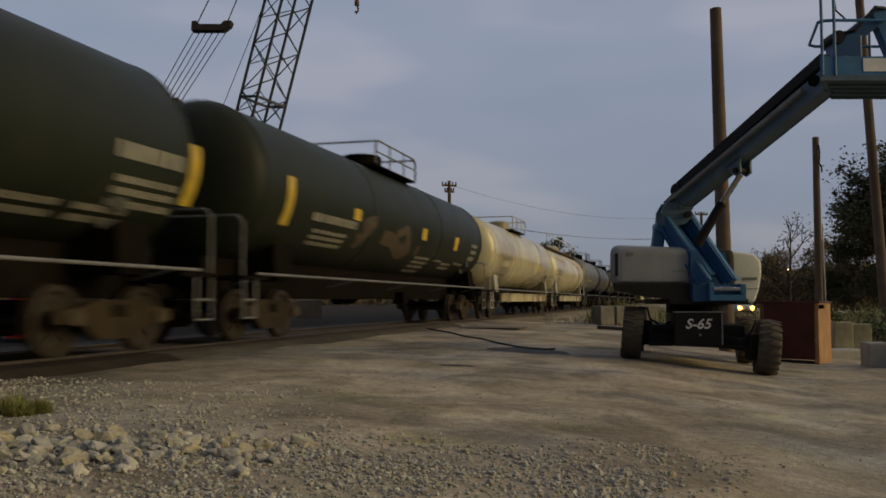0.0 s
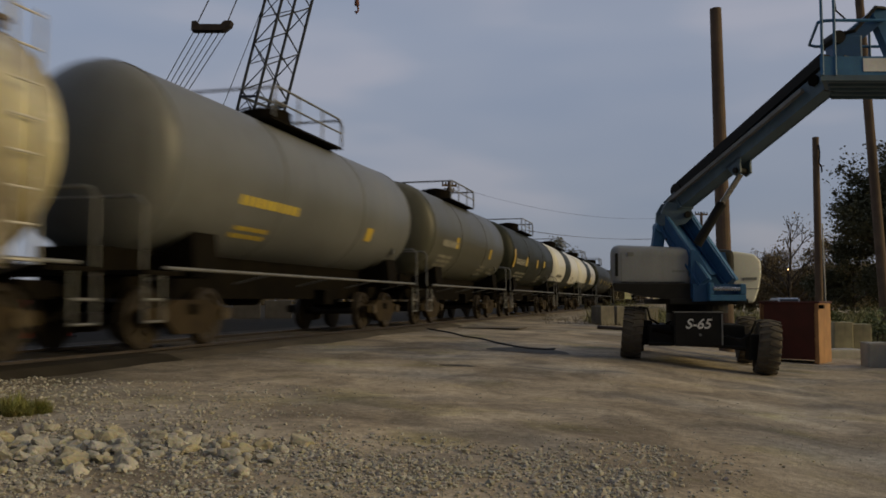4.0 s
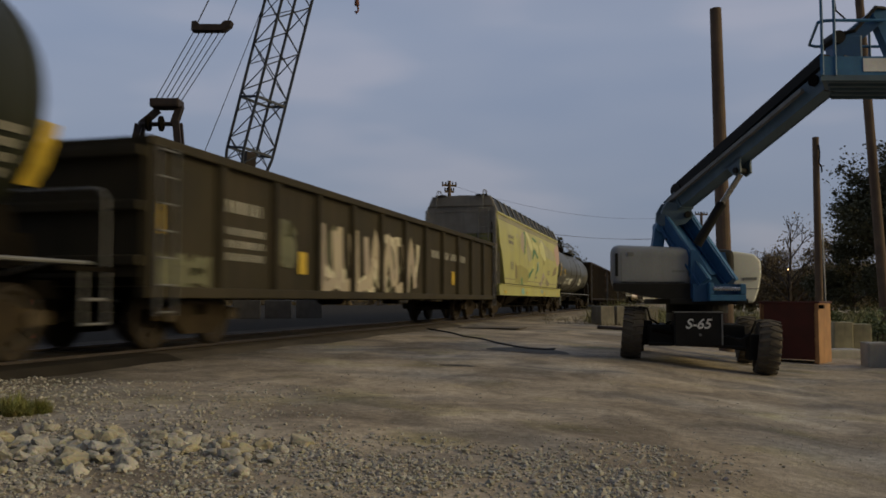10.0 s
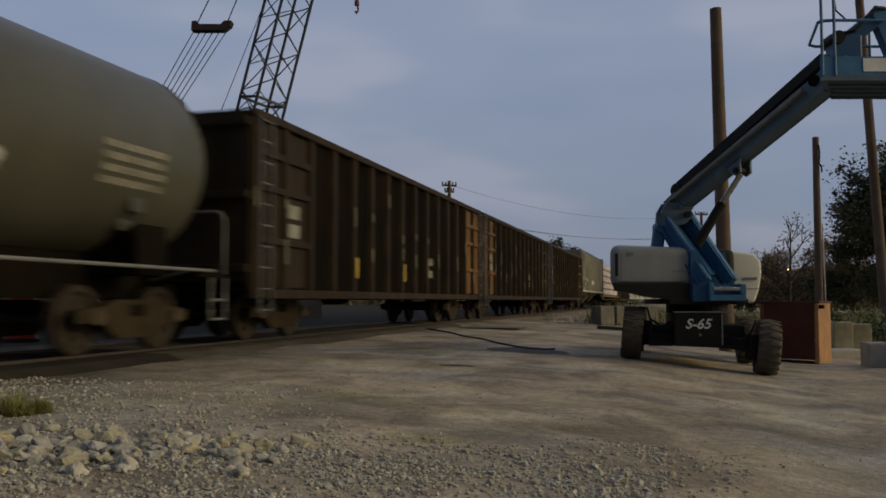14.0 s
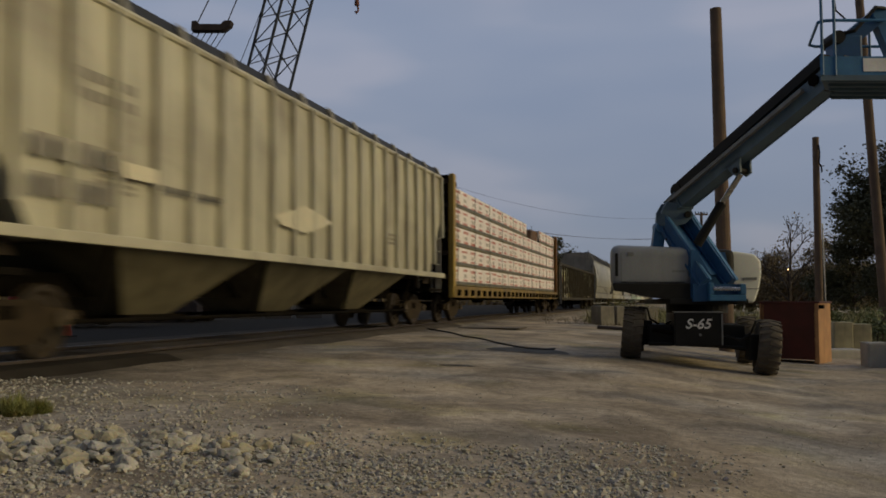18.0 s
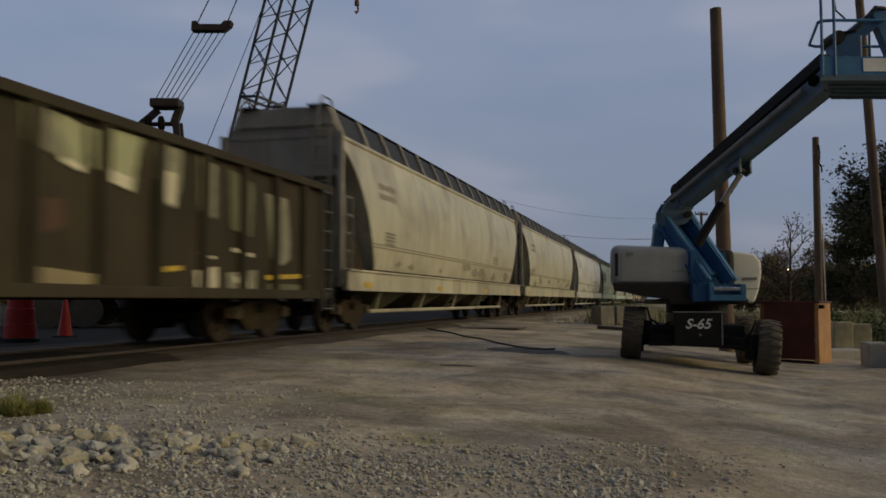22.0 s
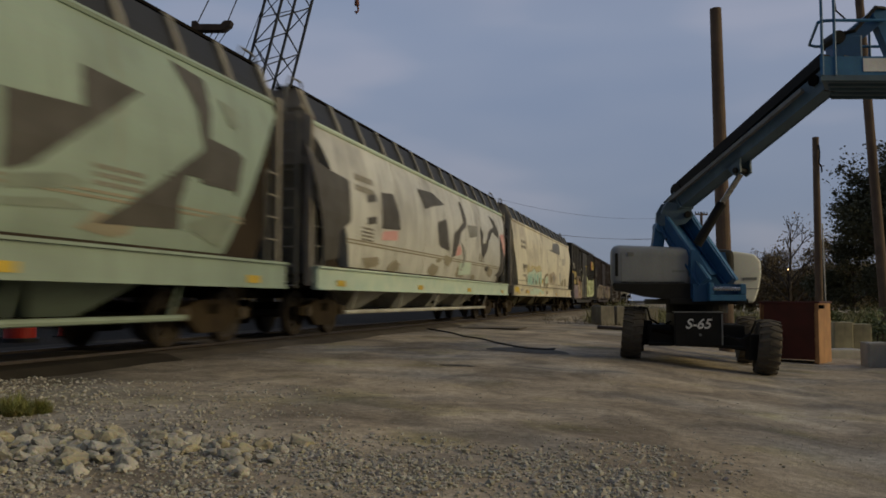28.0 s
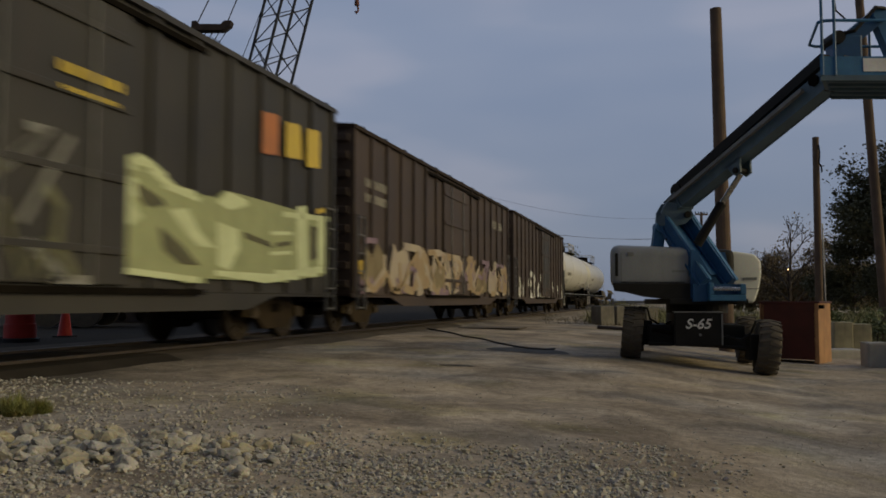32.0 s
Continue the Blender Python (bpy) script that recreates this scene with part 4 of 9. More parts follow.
        box(bm, min(s * (body_end - inset), s * end), max(s * (body_end - inset), s * end), -1.5, 1.5, 0.98, 1.06)
        part("end_platform", bm, STEELDARK, car)
    for y in (-1, 1):
        bm = B()
        z0, z1 = (0.92, 1.36) if kind != "ribbed" else (low - 0.1, low + 0.04)
        box(bm, -end, end, min(y * 1.48, y * 1.6), max(y * 1.48, y * 1.6), z0, z1, 0.015)
        if kind != "ribbed":
            box(bm, -end, end, min(y * 1.5, y * 1.65), max(y * 1.5, y * 1.65), z1 - 0.02, z1 + 0.02)
            box(bm, -end, end, min(y * 1.5, y * 1.63), max(y * 1.5, y * 1.63), z0, z0 + 0.03)
        part("side_sill", bm, sill or body, car)
        # a thin dark strip drawn as the shadow line between body and sill
        if kind != "ribbed":
            part("sill_shade_strip", box(B(), -body_end + inset * 0.6, body_end - inset * 0.6, min(y * 1.58, y * 1.645), max(y * 1.58, y * 1.645), z1 + 0.02, z1 + 0.055), HOPDARK, car)
        bm = B()
        tube(bm, (-body_end, y * side(eave), eave), (body_end, y * side(eave), eave), 0.06, seg=8)
        part("eave_rail", bm, sill or body, car)
    if kind == "ribbed":
        n = 22
        for i in range(n):
            x = -body_end + 0.1 + (2 * body_end - 0.2) * i / (n - 1)
            lo = low if abs(x) < body_end - inset else low + (abs(x) - body_end + inset) / inset * 1.2
            for y in (-1, 1):
                bm = B()
                beam(bm, (x, y * 1.55, lo), (x, y * 1.52, eave), 0.11, 0.1, (1, 0, 0))
                part("rib", bm, body, car)
    # discharge bays under the belly
    span = 2 * (half - 3.6)
    for i in range(bays):
        x = -span / 2 + span * (i + 0.5) / bays
        w = span / bays * 0.47
        bm = B()
        a = [bm.verts.new((x + p * w, q * 1.42, low - 0.02)) for p, q in ((-1, -1), (1, -1), (1, 1), (-1, 1))]
        b = [bm.verts.new((x + p * w * 0.3, q * 0.5, 0.5)) for p, q in ((-1, -1), (1, -1), (1, 1), (-1, 1))]
        for k in range(4):
            bm.faces.new((a[k], a[(k + 1) % 4], b[(k + 1) % 4], b[k]))
        bm.faces.new(b)
        bm.faces.new(a[::-1])
        bmesh.ops.recalc_face_normals(bm, faces=bm.faces)
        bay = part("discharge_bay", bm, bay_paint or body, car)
        bm = box(B(), x - w * 0.36, x + w * 0.36, -0.7, 0.7, 0.4, 0.5, 0.02)
        part("outlet_gate", bm, STEELDARK, bay)
    bm = B()
    for y in (-1.15, 1.15):
        tube(bm, (-span / 2 - 0.4, y, 0.45), (span / 2 + 0.4, y, 0.45), 0.05 if kind == "round" else 0.03)
        for i in range(bays + 1):
            x = -span / 2 + span * i / bays
            tube(bm, (x, y, 0.45), (x, y * 1.25, low), 0.03)
    part("discharge_pipe", bm, body if kind == "round" else STEELDARK, car)
    hopper_roof(car, body_end, eave, side(eave), 4.88 if kind != "ribbed" else 4.56, 4.97 if kind != "ribbed" else 4.68)
    if reflect:
        for i in range(4):
            x = -end + 1.2 + (2 * end - 2.4) * i / 3
            bm = box(B(), x - 0.22, x + 0.22, -1.615, -1.605, 1.0 if kind != "ribbed" else low - 0.06, 1.12 if kind != "ribbed" else low + 0.02)
            part("reflector_plate", bm, REFLECT, car)
    lettering(car, -body_end + 1.9, 3.35, 1.2, 0.14, side, rng, 2, marks)
    lettering(car, body_end * 0.45, 2.3, 1.0, 0.06, side, rng, 3, marks)
    lettering(car, -body_end + 2.3, 2.3, 0.8, 0.05, side, rng, 4, marks)
    if kind != "ribbed":
        for z in ((1.95, 2.02) if kind == "round" else (1.62,)):
            part("side_seam", ribbon(B(), [(-body_end + inset * 0.75, z), (body_end - inset * 0.75, z)], 0.035, side, 0.006), HOPSEAM, car)
        for k in range(5):
            x = -body_end * 0.5 + body_end * k / 4 * 1.0
            part("panel_seam", ribbon(B(), [(x, low + 0.1), (x, eave - 0.1)], 0.03, side, 0.005), HOPSEAM, car)
        for k in range(9):                  # road grime thrown up on the lower sheets
            x, z, w = rng.uniform(-body_end + 2.2, body_end - 2.4), rng.uniform(1.5, 1.95), rng.uniform(0.25, 0.7)
            ring = tuple((x + w * rng.uniform(0.6, 1.1) * math.cos(a * math.tau / 9), z + w * 0.3 * rng.uniform(0.5, 1.2) * math.sin(a * math.tau / 9)) for a in range(9))
            blob(car, side, HOPSEAM, ring, 0.007).name = "grime_patch"
    underframe(car, half, STEELDARK, 0.76, 0.3)

    def outer(z):
        # the sill stands proud of the sheets above it
        return 1.603 if kind != "ribbed" and z <= 1.37 else side(z)
    return car, outer, body_end


def gondola(index, label, body, top, floor=0.74, ribs=18, ends=None, panels=0, seed=1, sheet=None, rib=None):
    car, length = rail_car("gondola_car", index, label, "gondola car")
    rng = random.Random(seed)
    half = length / 2
    end = half - 0.12
    for y in (-1, 1):
        bm = box(B(), -end, end, min(y * 1.44, y * 1.48), max(y * 1.44, y * 1.48), floor + 0.15, top)
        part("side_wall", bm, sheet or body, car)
        bm = box(B(), -end, end, min(y * 1.40, y * 1.6), max(y * 1.40, y * 1.6), top - 0.12, top + 0.02, 0.02)
        part("top_chord", bm, body, car)
        bm = box(B(), -end, end, min(y * 1.42, y * 1.6), max(y * 1.42, y * 1.6), floor, floor + 0.16, 0.02)
        part("side_sill", bm, body, car)
        for i in range(ribs + 1):
            x = -end + 0.1 + (2 * end - 0.2) * i / ribs
            bm = B()
            prism(bm, [(x - 0.11, y * 1.48), (x - 0.07, y * 1.585), (x + 0.07, y * 1.585), (x + 0.11, y * 1.48)], 0, 1)
            for v in bm.verts:
                v.co = Vector((v.co.y, v.co.z, floor + 0.16 + v.co.x * (top - 0.12 - floor - 0.16)))
            bmesh.ops.recalc_face_normals(bm, faces=bm.faces)
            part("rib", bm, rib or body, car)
    for s in (-1, 1):
        bm = box(B(), min(s * end, s * (end - 0.06)), max(s * end, s * (end - 0.06)), -1.48, 1.48, floor + 0.15, top)
        part("end_wall", bm, body, car)
        for i in range(3):
            z = floor + 0.5 + (top - floor - 0.7) * i / 2
            bm = box(B(), min(s * end, s * (end + 0.1)), max(s * end, s * (end + 0.1)), -1.5, 1.5, z - 0.07, z + 0.07, 0.02)
            part("end_rib", bm, body, car)
        ladder(car, s * (end - 0.35), -1.63, 0.5, top - 0.1, 0.42)
        bm = box(B(), min(s * (end - 0.1), s * (half - 0.3)), max(s * (end - 0.1), s * (half - 0.3)), -1.45, 1.45, floor + 0.1, floor + 0.2)
        part("end_sill", bm, STEELDARK, car)
        if ends:
            w = 2 * end / ribs
            for k in range(panels):
                x = s * (end - 0.1 - w * (k + 0.5))
                bm = box(B(), x - w / 2 + 0.12, x + w / 2 - 0.12, -1.5, -1.484, floor + 0.2, top - 0.14)
                part("end_side_panel", bm, ends[0] if s < 0 else ends[1], car)
                for z in (floor + 1.0, floor + 1.9, floor + 2.5):
                    bm = box(B(), x - w / 2, x + w / 2, -1.57, -1.5, z - 0.06, z + 0.06, 0.015)
                    part("end_stiffener", bm, ends[0] if s < 0 else ends[1], car)
    bm = box(B(), -end, end, -1.44, 1.44, floor + 0.16, floor + 0.28)
    part("floor", bm, STEELDARK, car)

    def side(z):
        return 1.492
    underframe(car, half, STEELDARK)
    return car, side, end, rng


def boxcar(index, label, body, top=4.62, seed=1, door_at=0.0, door_wide=3.0):
    car, length = rail_car("boxcar", index, label, "boxcar")
    rng = random.Random(seed)
    half = length / 2
    end = half - 0.55
    floor = 0.82
    bm = box(B(), -end, end, -1.5, 1.5, floor, top, 0.02)
    part("body", bm, body, car)
    bm = prism(B(), [(-1.58, top - 0.06), (-1.58, top + 0.03), (0, top + 0.2), (1.58, top + 0.03), (1.58, top - 0.06)], -end - 0.04, end + 0.04)
    part("roof", bm, BOXGREY if body is BOXGREY else COALBROWN, car)
    for i in range(12):
        x = -end + 0.5 + (2 * end - 1.0) * i / 11
        bm = prism(B(), [(-1.59, top + 0.02), (-1.59, top + 0.06), (0, top + 0.24), (1.59, top + 0.06), (1.59, top + 0.02), (0, top + 0.19)], x - 0.04, x + 0.04)
        part("roof_rib", bm, ROOF, car)
    n = 16
    for y in (-1, 1):
        for i in range(n + 1):
            x = -end + 0.08 + (2 * end - 0.16) * i / n
            if abs(x - door_at) < door_wide / 2:
                continue
            bm = box(B(), x - 0.07, x + 0.07, min(y * 1.49, y * 1.56), max(y * 1.49, y * 1.56), floor + 0.05, top - 0.06, 0.02)
            part("side_post", bm, body, car)
        bm = box(B(), door_at - door_wide / 2, door_at + door_wide / 2, min(y * 1.5, y * 1.575), max(y * 1.5, y * 1.575), floor + 0.08, top - 0.25, 0.02)
        door = part("door", bm, body, car)
        for k in range(4):
            z = floor + 0.5 + (top - floor - 1.1) * k / 3
            bm = box(B(), door_at - door_wide / 2 + 0.06, door_at + door_wide / 2 - 0.06, min(y * 1.57, y * 1.61), max(y * 1.57, y * 1.61), z - 0.05, z + 0.05, 0.015)
            part("door_rib", bm, body, door)
        bm = B()
        for k in (-0.5, 0.5):
            tube(bm, (door_at + k * door_wide * 0.5, y * 1.62, floor + 0.1), (door_at + k * door_wide * 0.5, y * 1.62, top - 0.3), 0.02)
        part("lock_rod", bm, PIPE, door)
        for z in (floor + 0.02, top - 0.2):
            bm = box(B(), door_at - door_wide * 1.1, door_at + door_wide * 1.1, min(y * 1.5, y * 1.6), max(y * 1.5, y * 1.6), z - 0.05, z + 0.03)
            part("door_track", bm, STEELDARK, car)
        bm = B()
        prism(bm, [(-end, floor), (end, floor), (end, floor - 0.04), (end - 2.6, floor - 0.04), (end - 3.6, floor - 0.26), (-end + 3.6, floor - 0.26), (-end + 2.6, floor - 0.04), (-end, floor - 0.04)], y * 1.5 - 0.03, y * 1.5 + 0.03, "y")
        part("side_sill", bm, body, car)
    for s in (-1, 1):
        for k in range(9):
            z = floor + 0.25 + (top - floor - 0.5) * k / 8
            bm = box(B(), min(s * end, s * (end + 0.07)), max(s * end, s * (end + 0.07)), -1.42, 1.42, z - 0.09, z + 0.09, 0.03)
            part("end_corrugation", bm, body, car)
        ladder(car, s * (end - 0.32), -1.6, 0.5, 2.6, 0.45)
        bm = box(B(), min(s * end, s * (half - 0.25)), max(s * end, s * (half - 0.25)), -1.3, 1.3, 1.0, 1.06)
        part("end_platform", bm, STEELDARK, car)
    underframe(car, half, STEELDARK)

    def side(z):
        return 1.506
    return car, side, end, rng


def scrawl(car, x0, x1, z0, z1, side, rng, paints, strokes=14, width=0.16):
    """Spray-painted shapes: loose strokes over a patch of the side."""
    for m in paints:
        for _ in range(strokes):
            bm = B()
            x, z = rng.uniform(x0, x1), rng.uniform(z0, z1)
            pts = [(x, z)]
            for _ in range(rng.randint(2, 4)):
                x = min(x1, max(x0, x + rng.uniform(-0.9, 0.9)))
                z = min(z1, max(z0, z + rng.uniform(-0.9, 0.9)))
                pts.append((x, z))
            ribbon(bm, pts, width * rng.uniform(0.7, 1.7), side, 0.006 + 0.002 * paints.index(m) + rng.uniform(0, 0.003))
            part("graffiti", bm, m, car)


def letters(car, x0, x1, z0, z1, side, count, rng, paint, width=0.22, lift=0.012, lean=0.1):
    """Large sprayed strokes standing side by side, too wild to read."""
    step = (x1 - x0) / count
    for i in range(count):
        a, b = x0 + step * i + step * 0.08, x0 + step * (i + 1) - step * 0.12
        bm = B()
        kind = rng.randint(0, 3)
        if kind == 0:
            pts = [(a, z1), (b, z1 - 0.1), (a + step * 0.1, z0 + 0.15), (b, z0)]
        elif kind == 1:
            pts = [(a, z0), ((a + b) / 2, z1), (b, z0 + 0.1)]
        elif kind == 2:
            pts = [(b, z1), (a, z1 - 0.25), (a + 0.05, (z0 + z1) / 2 + 0.1), (b, (z0 + z1) / 2 - 0.1), (b - 0.05, z0 + 0.1), (a, z0)]
        else:
            pts = [(a, z1), (a + step * 0.1, z0), (b, z0 + 0.15), (b - step * 0.1, z1 - 0.1)]
        ribbon(bm, pts, width, side, lift)
        part("graffiti", bm, paint, car)


SPRAY_WHITE = surface("white_spray_paint", (0.62, 0.63, 0.57), (0.46, 0.47, 0.42), 0.6, scale=3, bump=0.0)
SPRAY_DARK = surface("dark_brown_spray_paint", (0.06, 0.055, 0.045), (0.085, 0.078, 0.065), 0.6, scale=2, bump=0.0)
SPRAY_GREEN = surface("green_spray_paint", (0.09, 0.2, 0.1), (0.13, 0.26, 0.13), 0.6, scale=2, bump=0.0)
SPRAY_TEAL = surface("teal_spray_paint", (0.16, 0.36, 0.32), (0.25, 0.45, 0.38), 0.6, scale=2, bump=0.0)
SPRAY_MINT = surface("pale_mint_spray_paint", (0.5, 0.58, 0.46), (0.38, 0.5, 0.41), 0.6, scale=2.5, bump=0.0, spread=0.5)
SPRAY_PINK = surface("pink_spray_paint", (0.55, 0.27, 0.25), (0.6, 0.36, 0.32), 0.6, scale=2, bump=0.0)
SPRAY_LILAC = surface("dull_purple_spray_paint", (0.19, 0.13, 0.17), (0.25, 0.18, 0.21), 0.6, scale=2, bump=0.0)
SPRAY_YELLOW = surface("yellow_spray_paint", (0.6, 0.45, 0.05), (0.5, 0.36, 0.05), 0.6, scale=2, bump=0.0)
SPRAY_ORANGE = surface("orange_spray_paint", (0.45, 0.16, 0.05), (0.36, 0.14, 0.05), 0.6, scale=2, bump=0.0)
SPRAY_LIMEWHITE = surface("pale_lime_spray_paint", (0.6, 0.66, 0.38), (0.5, 0.55, 0.3), 0.6, scale=3, bump=0.0)

SPRAY_GREY = surface("grey_spray_paint", (0.17, 0.17, 0.15), (0.25, 0.25, 0.22), 0.6, scale=2, bump=0.0)
SPRAY_BROWN = surface("dull_brown_spray_paint", (0.16, 0.12, 0.06), (0.22, 0.18, 0.09), 0.6, scale=2, bump=0.0)
SPRAY_TANNISH = surface("tan_spray_paint", (0.3, 0.21, 0.11), (0.36, 0.28, 0.15), 0.6, scale=2, bump=0.0)
SPRAY_CREAM = surface("cream_spray_paint", (0.62, 0.57, 0.4), (0.54, 0.5, 0.36), 0.6, scale=3, bump=0.0)
SPRAY_SLATE = surface("slate_spray_paint", (0.11, 0.115, 0.12), (0.15, 0.15, 0.15), 0.6, scale=2, bump=0.0)
SPRAY_DULLPINK = surface("dull_pink_spray_paint", (0.36, 0.3, 0.24), (0.42, 0.36, 0.24), 0.6, scale=1.5, bump=0.0)
SPRAY_PALEYELLOW = surface("pale_yellow_overspray", (0.48, 0.41, 0.2), (0.45, 0.39, 0.23), 0.6, scale=2, bump=0.0)
SPRAY_DULLGREEN = surface("dull_green_spray_paint", (0.17, 0.17, 0.09), (0.09, 0.088, 0.05), 0.6, scale=3, bump=0.0, spread=0.9)
RUSTSTAIN = surface("rust_stained_paint", (0.085, 0.045, 0.022), (0.05, 0.03, 0.018), 0.7, scale=2.5, bump=0.0)
tank_car(0, "black tank car with yellow plates and white lettering", BLACK, plates=((-8.2, 2.1, 0.3, 0.9), (-3.6, 2.4, 0.4, 0.4), (0.9, 2.4, 0.4, 0.35), (7.85, 2.1, 0.25, 0.9)), seed=1,
         letters_at=((6.2, 2.55, 1.5, 0.22, 1), (6.3, 2.25, 1.4, 0.09, 3), (5.8, 1.85, 1.0, 0.08, 2), (4.5, 1.85, 1.0, 0.08, 2)))
c, side, end = tank_car(1, "black tank car with yellow plates and roof handrail", BLACK, plates=((-7.7, 2.1, 0.3, 0.9), (-4.3, 2.5, 0.4, 0.25), (1.0, 2.42, 0.45, 0.32), (4.65, 2.33, 0.45, 0.42)), seed=2,
                        letters_at=((-6.4, 2.3, 2.4, 0.16, 1), (-6.2, 2.08, 1.8, 0.07, 3), (1.2, 1.9, 1.4, 0.07, 4), (3.1, 1.9, 0.9, 0.06, 1), (4.1, 1.84, 1.2, 0.07, 2), (5.5, 1.9, 1.1, 0.07, 1), (7.0, 2.55, 0.8, 0.13, 3)))
scrawl(c, -3.8, 1.0, 2.0, 2.6, side, random.Random(12), (surface("faded_brown_spray", (0.08, 0.058, 0.034), (0.05, 0.038, 0.024), 0.6, scale=3, bump=0.0),), 9, 0.22)
tank_car(2, "grimy tan tank car with a painted sill", TAN, radius=1.46, middle=2.72, sill=TAN, marks=MARKDARK, plates=((3.7, 2.23, 0.6, 0.35),), seed=3, pipes=PIPEWHITE)
TANSTAIN = surface("brown_stained_tan_paint", (0.3, 0.23, 0.13), (0.5, 0.43, 0.24), 0.5, scale=1.3, bump=0.03, spread=0.7)
# darker tan that stands for the shade along the tank's belly
TANDARK = surface("belly_shade_tan_paint", (0.1, 0.07, 0.04), (0.3, 0.23, 0.12), 0.6, scale=0.9, bump=0.03, spread=0.8)
c, side, end = tank_car(3, "grimy tan tank car with a full-length roof walk and white handrail", TAN, radius=1.45, middle=2.57, platform="long", sill=TAN, marks=MARKDARK, plates=((0.6, 1.7, 0.6, 0.28),), seed=4, letters_at=((-7.2, 2.5, 2.2, 0.14, 2), (-6.9, 2.0, 1.5, 0.1, 3), (4.0, 1.9, 0.9, 0.08, 3)))
blob(c, side, TANSTAIN, ((0.53, 3.90), (2.38, 3.72), (5.54, 3.78), (6.70, 3.45), (6.90, 2.76), (6.11, 2.99), (5.01, 3.11), (3.09, 3.29), (1.48, 3.56)), 0.01)
blob(c, side, TANSTAIN, ((5.10, 2.58), (6.50, 2.62), (6.12, 1.89), (5.56, 1.34), (5.02, 2.00)), 0.01)
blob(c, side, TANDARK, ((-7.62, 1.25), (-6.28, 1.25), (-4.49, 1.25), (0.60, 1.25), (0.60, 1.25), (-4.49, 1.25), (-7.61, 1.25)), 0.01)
blob(c, side, TANSTAIN, ((-6.76, 3.37), (-5.36, 3.52), (-4.14, 3.52), (-2.64, 3.38), (-2.96, 3.14), (-4.56, 3.18), (-5.82, 3.19)), 0.009)
tank_car(4, "short grey tank car with yellow lettering", GREY, plates=((2.4, 2.1, 0.4, 0.3),), marks=SPRAY_YELLOW, seed=5, letters_at=((-3.6, 2.3, 2.2, 0.16, 1), (-3.4, 1.9, 1.2, 0.07, 2)))
tank_car(5, "short grey tank car with rust-streaked paint", DARKGREY, plates=((-2.6, 2.4, 0.3, 0.35), (2.6, 2.3, 0.3, 0.35)), seed=6)
tank_car(6, "short dark tank car with yellow plates", BROWNBLACK, plates=((-6.1, 2.2, 0.3, 0.8), (-2.9, 2.35, 0.35, 0.42), (0.3, 2.38, 0.35, 0.42), (2.6, 2.47, 0.4, 0.35)), seed=7,
         letters_at=((-5.4, 2.36, 3.2, 0.26, 1), (-4.7, 1.95, 2.6, 0.08, 4), (2.0, 1.95, 0.8, 0.07, 3)))
tank_car(7, "white-topped black tank car with a black band", WHITE, bands=((-0.34, 0.17, 1.88, BLACK),), skirt=(1.9, BLACK), marks=MARKDARK, plates=((2.2, 1.62, 0.9, 0.28),), seed=8,
         letters_at=((-5.5, 2.13, 2.4, 0.18, 1), (-5.3, 1.6, 2.2, 0.07, 3, MARK), (2.0, 2.3, 1.2, 0.05, 4)))
tank_car(8, "white-topped black tank car with yellow plates", WHITE, bands=((-0.31, 0.21, 2.06, BLACK),), skirt=(2.08, BLACK), marks=MARKDARK, plates=((-1.95, 2.2, 0.45, 0.38), (1.0, 2.2, 0.4, 0.4), (1.75, 2.09, 0.6, 0.36), (5.3, 1.87, 0.3, 0.36)), seed=9,
         letters_at=((-4.9, 1.95, 2.0, 0.07, 3, MARK), (-2.3, 1.92, 1.6, 0.07, 4, MARK), (2.6, 1.74, 1.6, 0.1, 2, MARK), (1.7, 2.95, 1.3, 0.05, 4)))
tank_car(9, "long dark brown-black tank car with rusty seams", BROWNBLACK, radius=1.52, middle=2.96, ends=(0.0, -0.6), plates=((-5.3, 2.3, 0.5, 0.43), (-1.5, 2.3, 0.45, 0.42), (1.2, 2.25, 0.45, 0.48), (4.5, 2.3, 0.35, 0.36), (7.95, 2.0, 0.25, 0.7)), seed=10, sag=0.03,
         bands=((0.08, 0.105, None, surface("rusty_seam", (0.1, 0.062, 0.03), (0.05, 0.036, 0.02), 0.7, scale=3)),),
         letters_at=((-7.2, 2.42, 1.7, 0.26, 1), (-7.0, 2.16, 1.9, 0.09, 2), (-6.4, 1.66, 1.5, 0.07, 3), (-4.7, 1.97, 1.2, 0.06, 1), (-3.1, 2.1, 1.2, 0.07, 2), (-3.3, 1.72, 0.8, 0.06, 1), (1.9, 2.05, 1.2, 0.07, 3), (6.8, 2.5, 0.9, 0.09, 4)))

c, side, end, rng = gondola(10, "long dark gondola car with white graffiti", GONDOLA, 2.9, ribs=12, seed=11)
letters(c, -5.4, 1.1, 0.95, 2.25, side, 7, rng, SPRAY_DULLPINK, 0.28)
scrawl(c, -5.6, 1.3, 0.95, 2.2, side, rng, (SPRAY_DULLGREEN, SPRAY_CREAM), 8, 0.14)
scrawl(c, -7.3, -6.6, 1.4, 2.1, side, rng, (SPRAY_DULLGREEN,), 5, 0.2)
scrawl(c, -11.0, -9.6, 0.95, 1.3, side, rng, (SPRAY_DULLGREEN,), 4, 0.14)
lettering(c, -9.1, 2.1, 1.2, 0.2, side, rng, 1)
lettering(c, -9.1, 1.75, 1.3, 0.12, side, rng, 3)
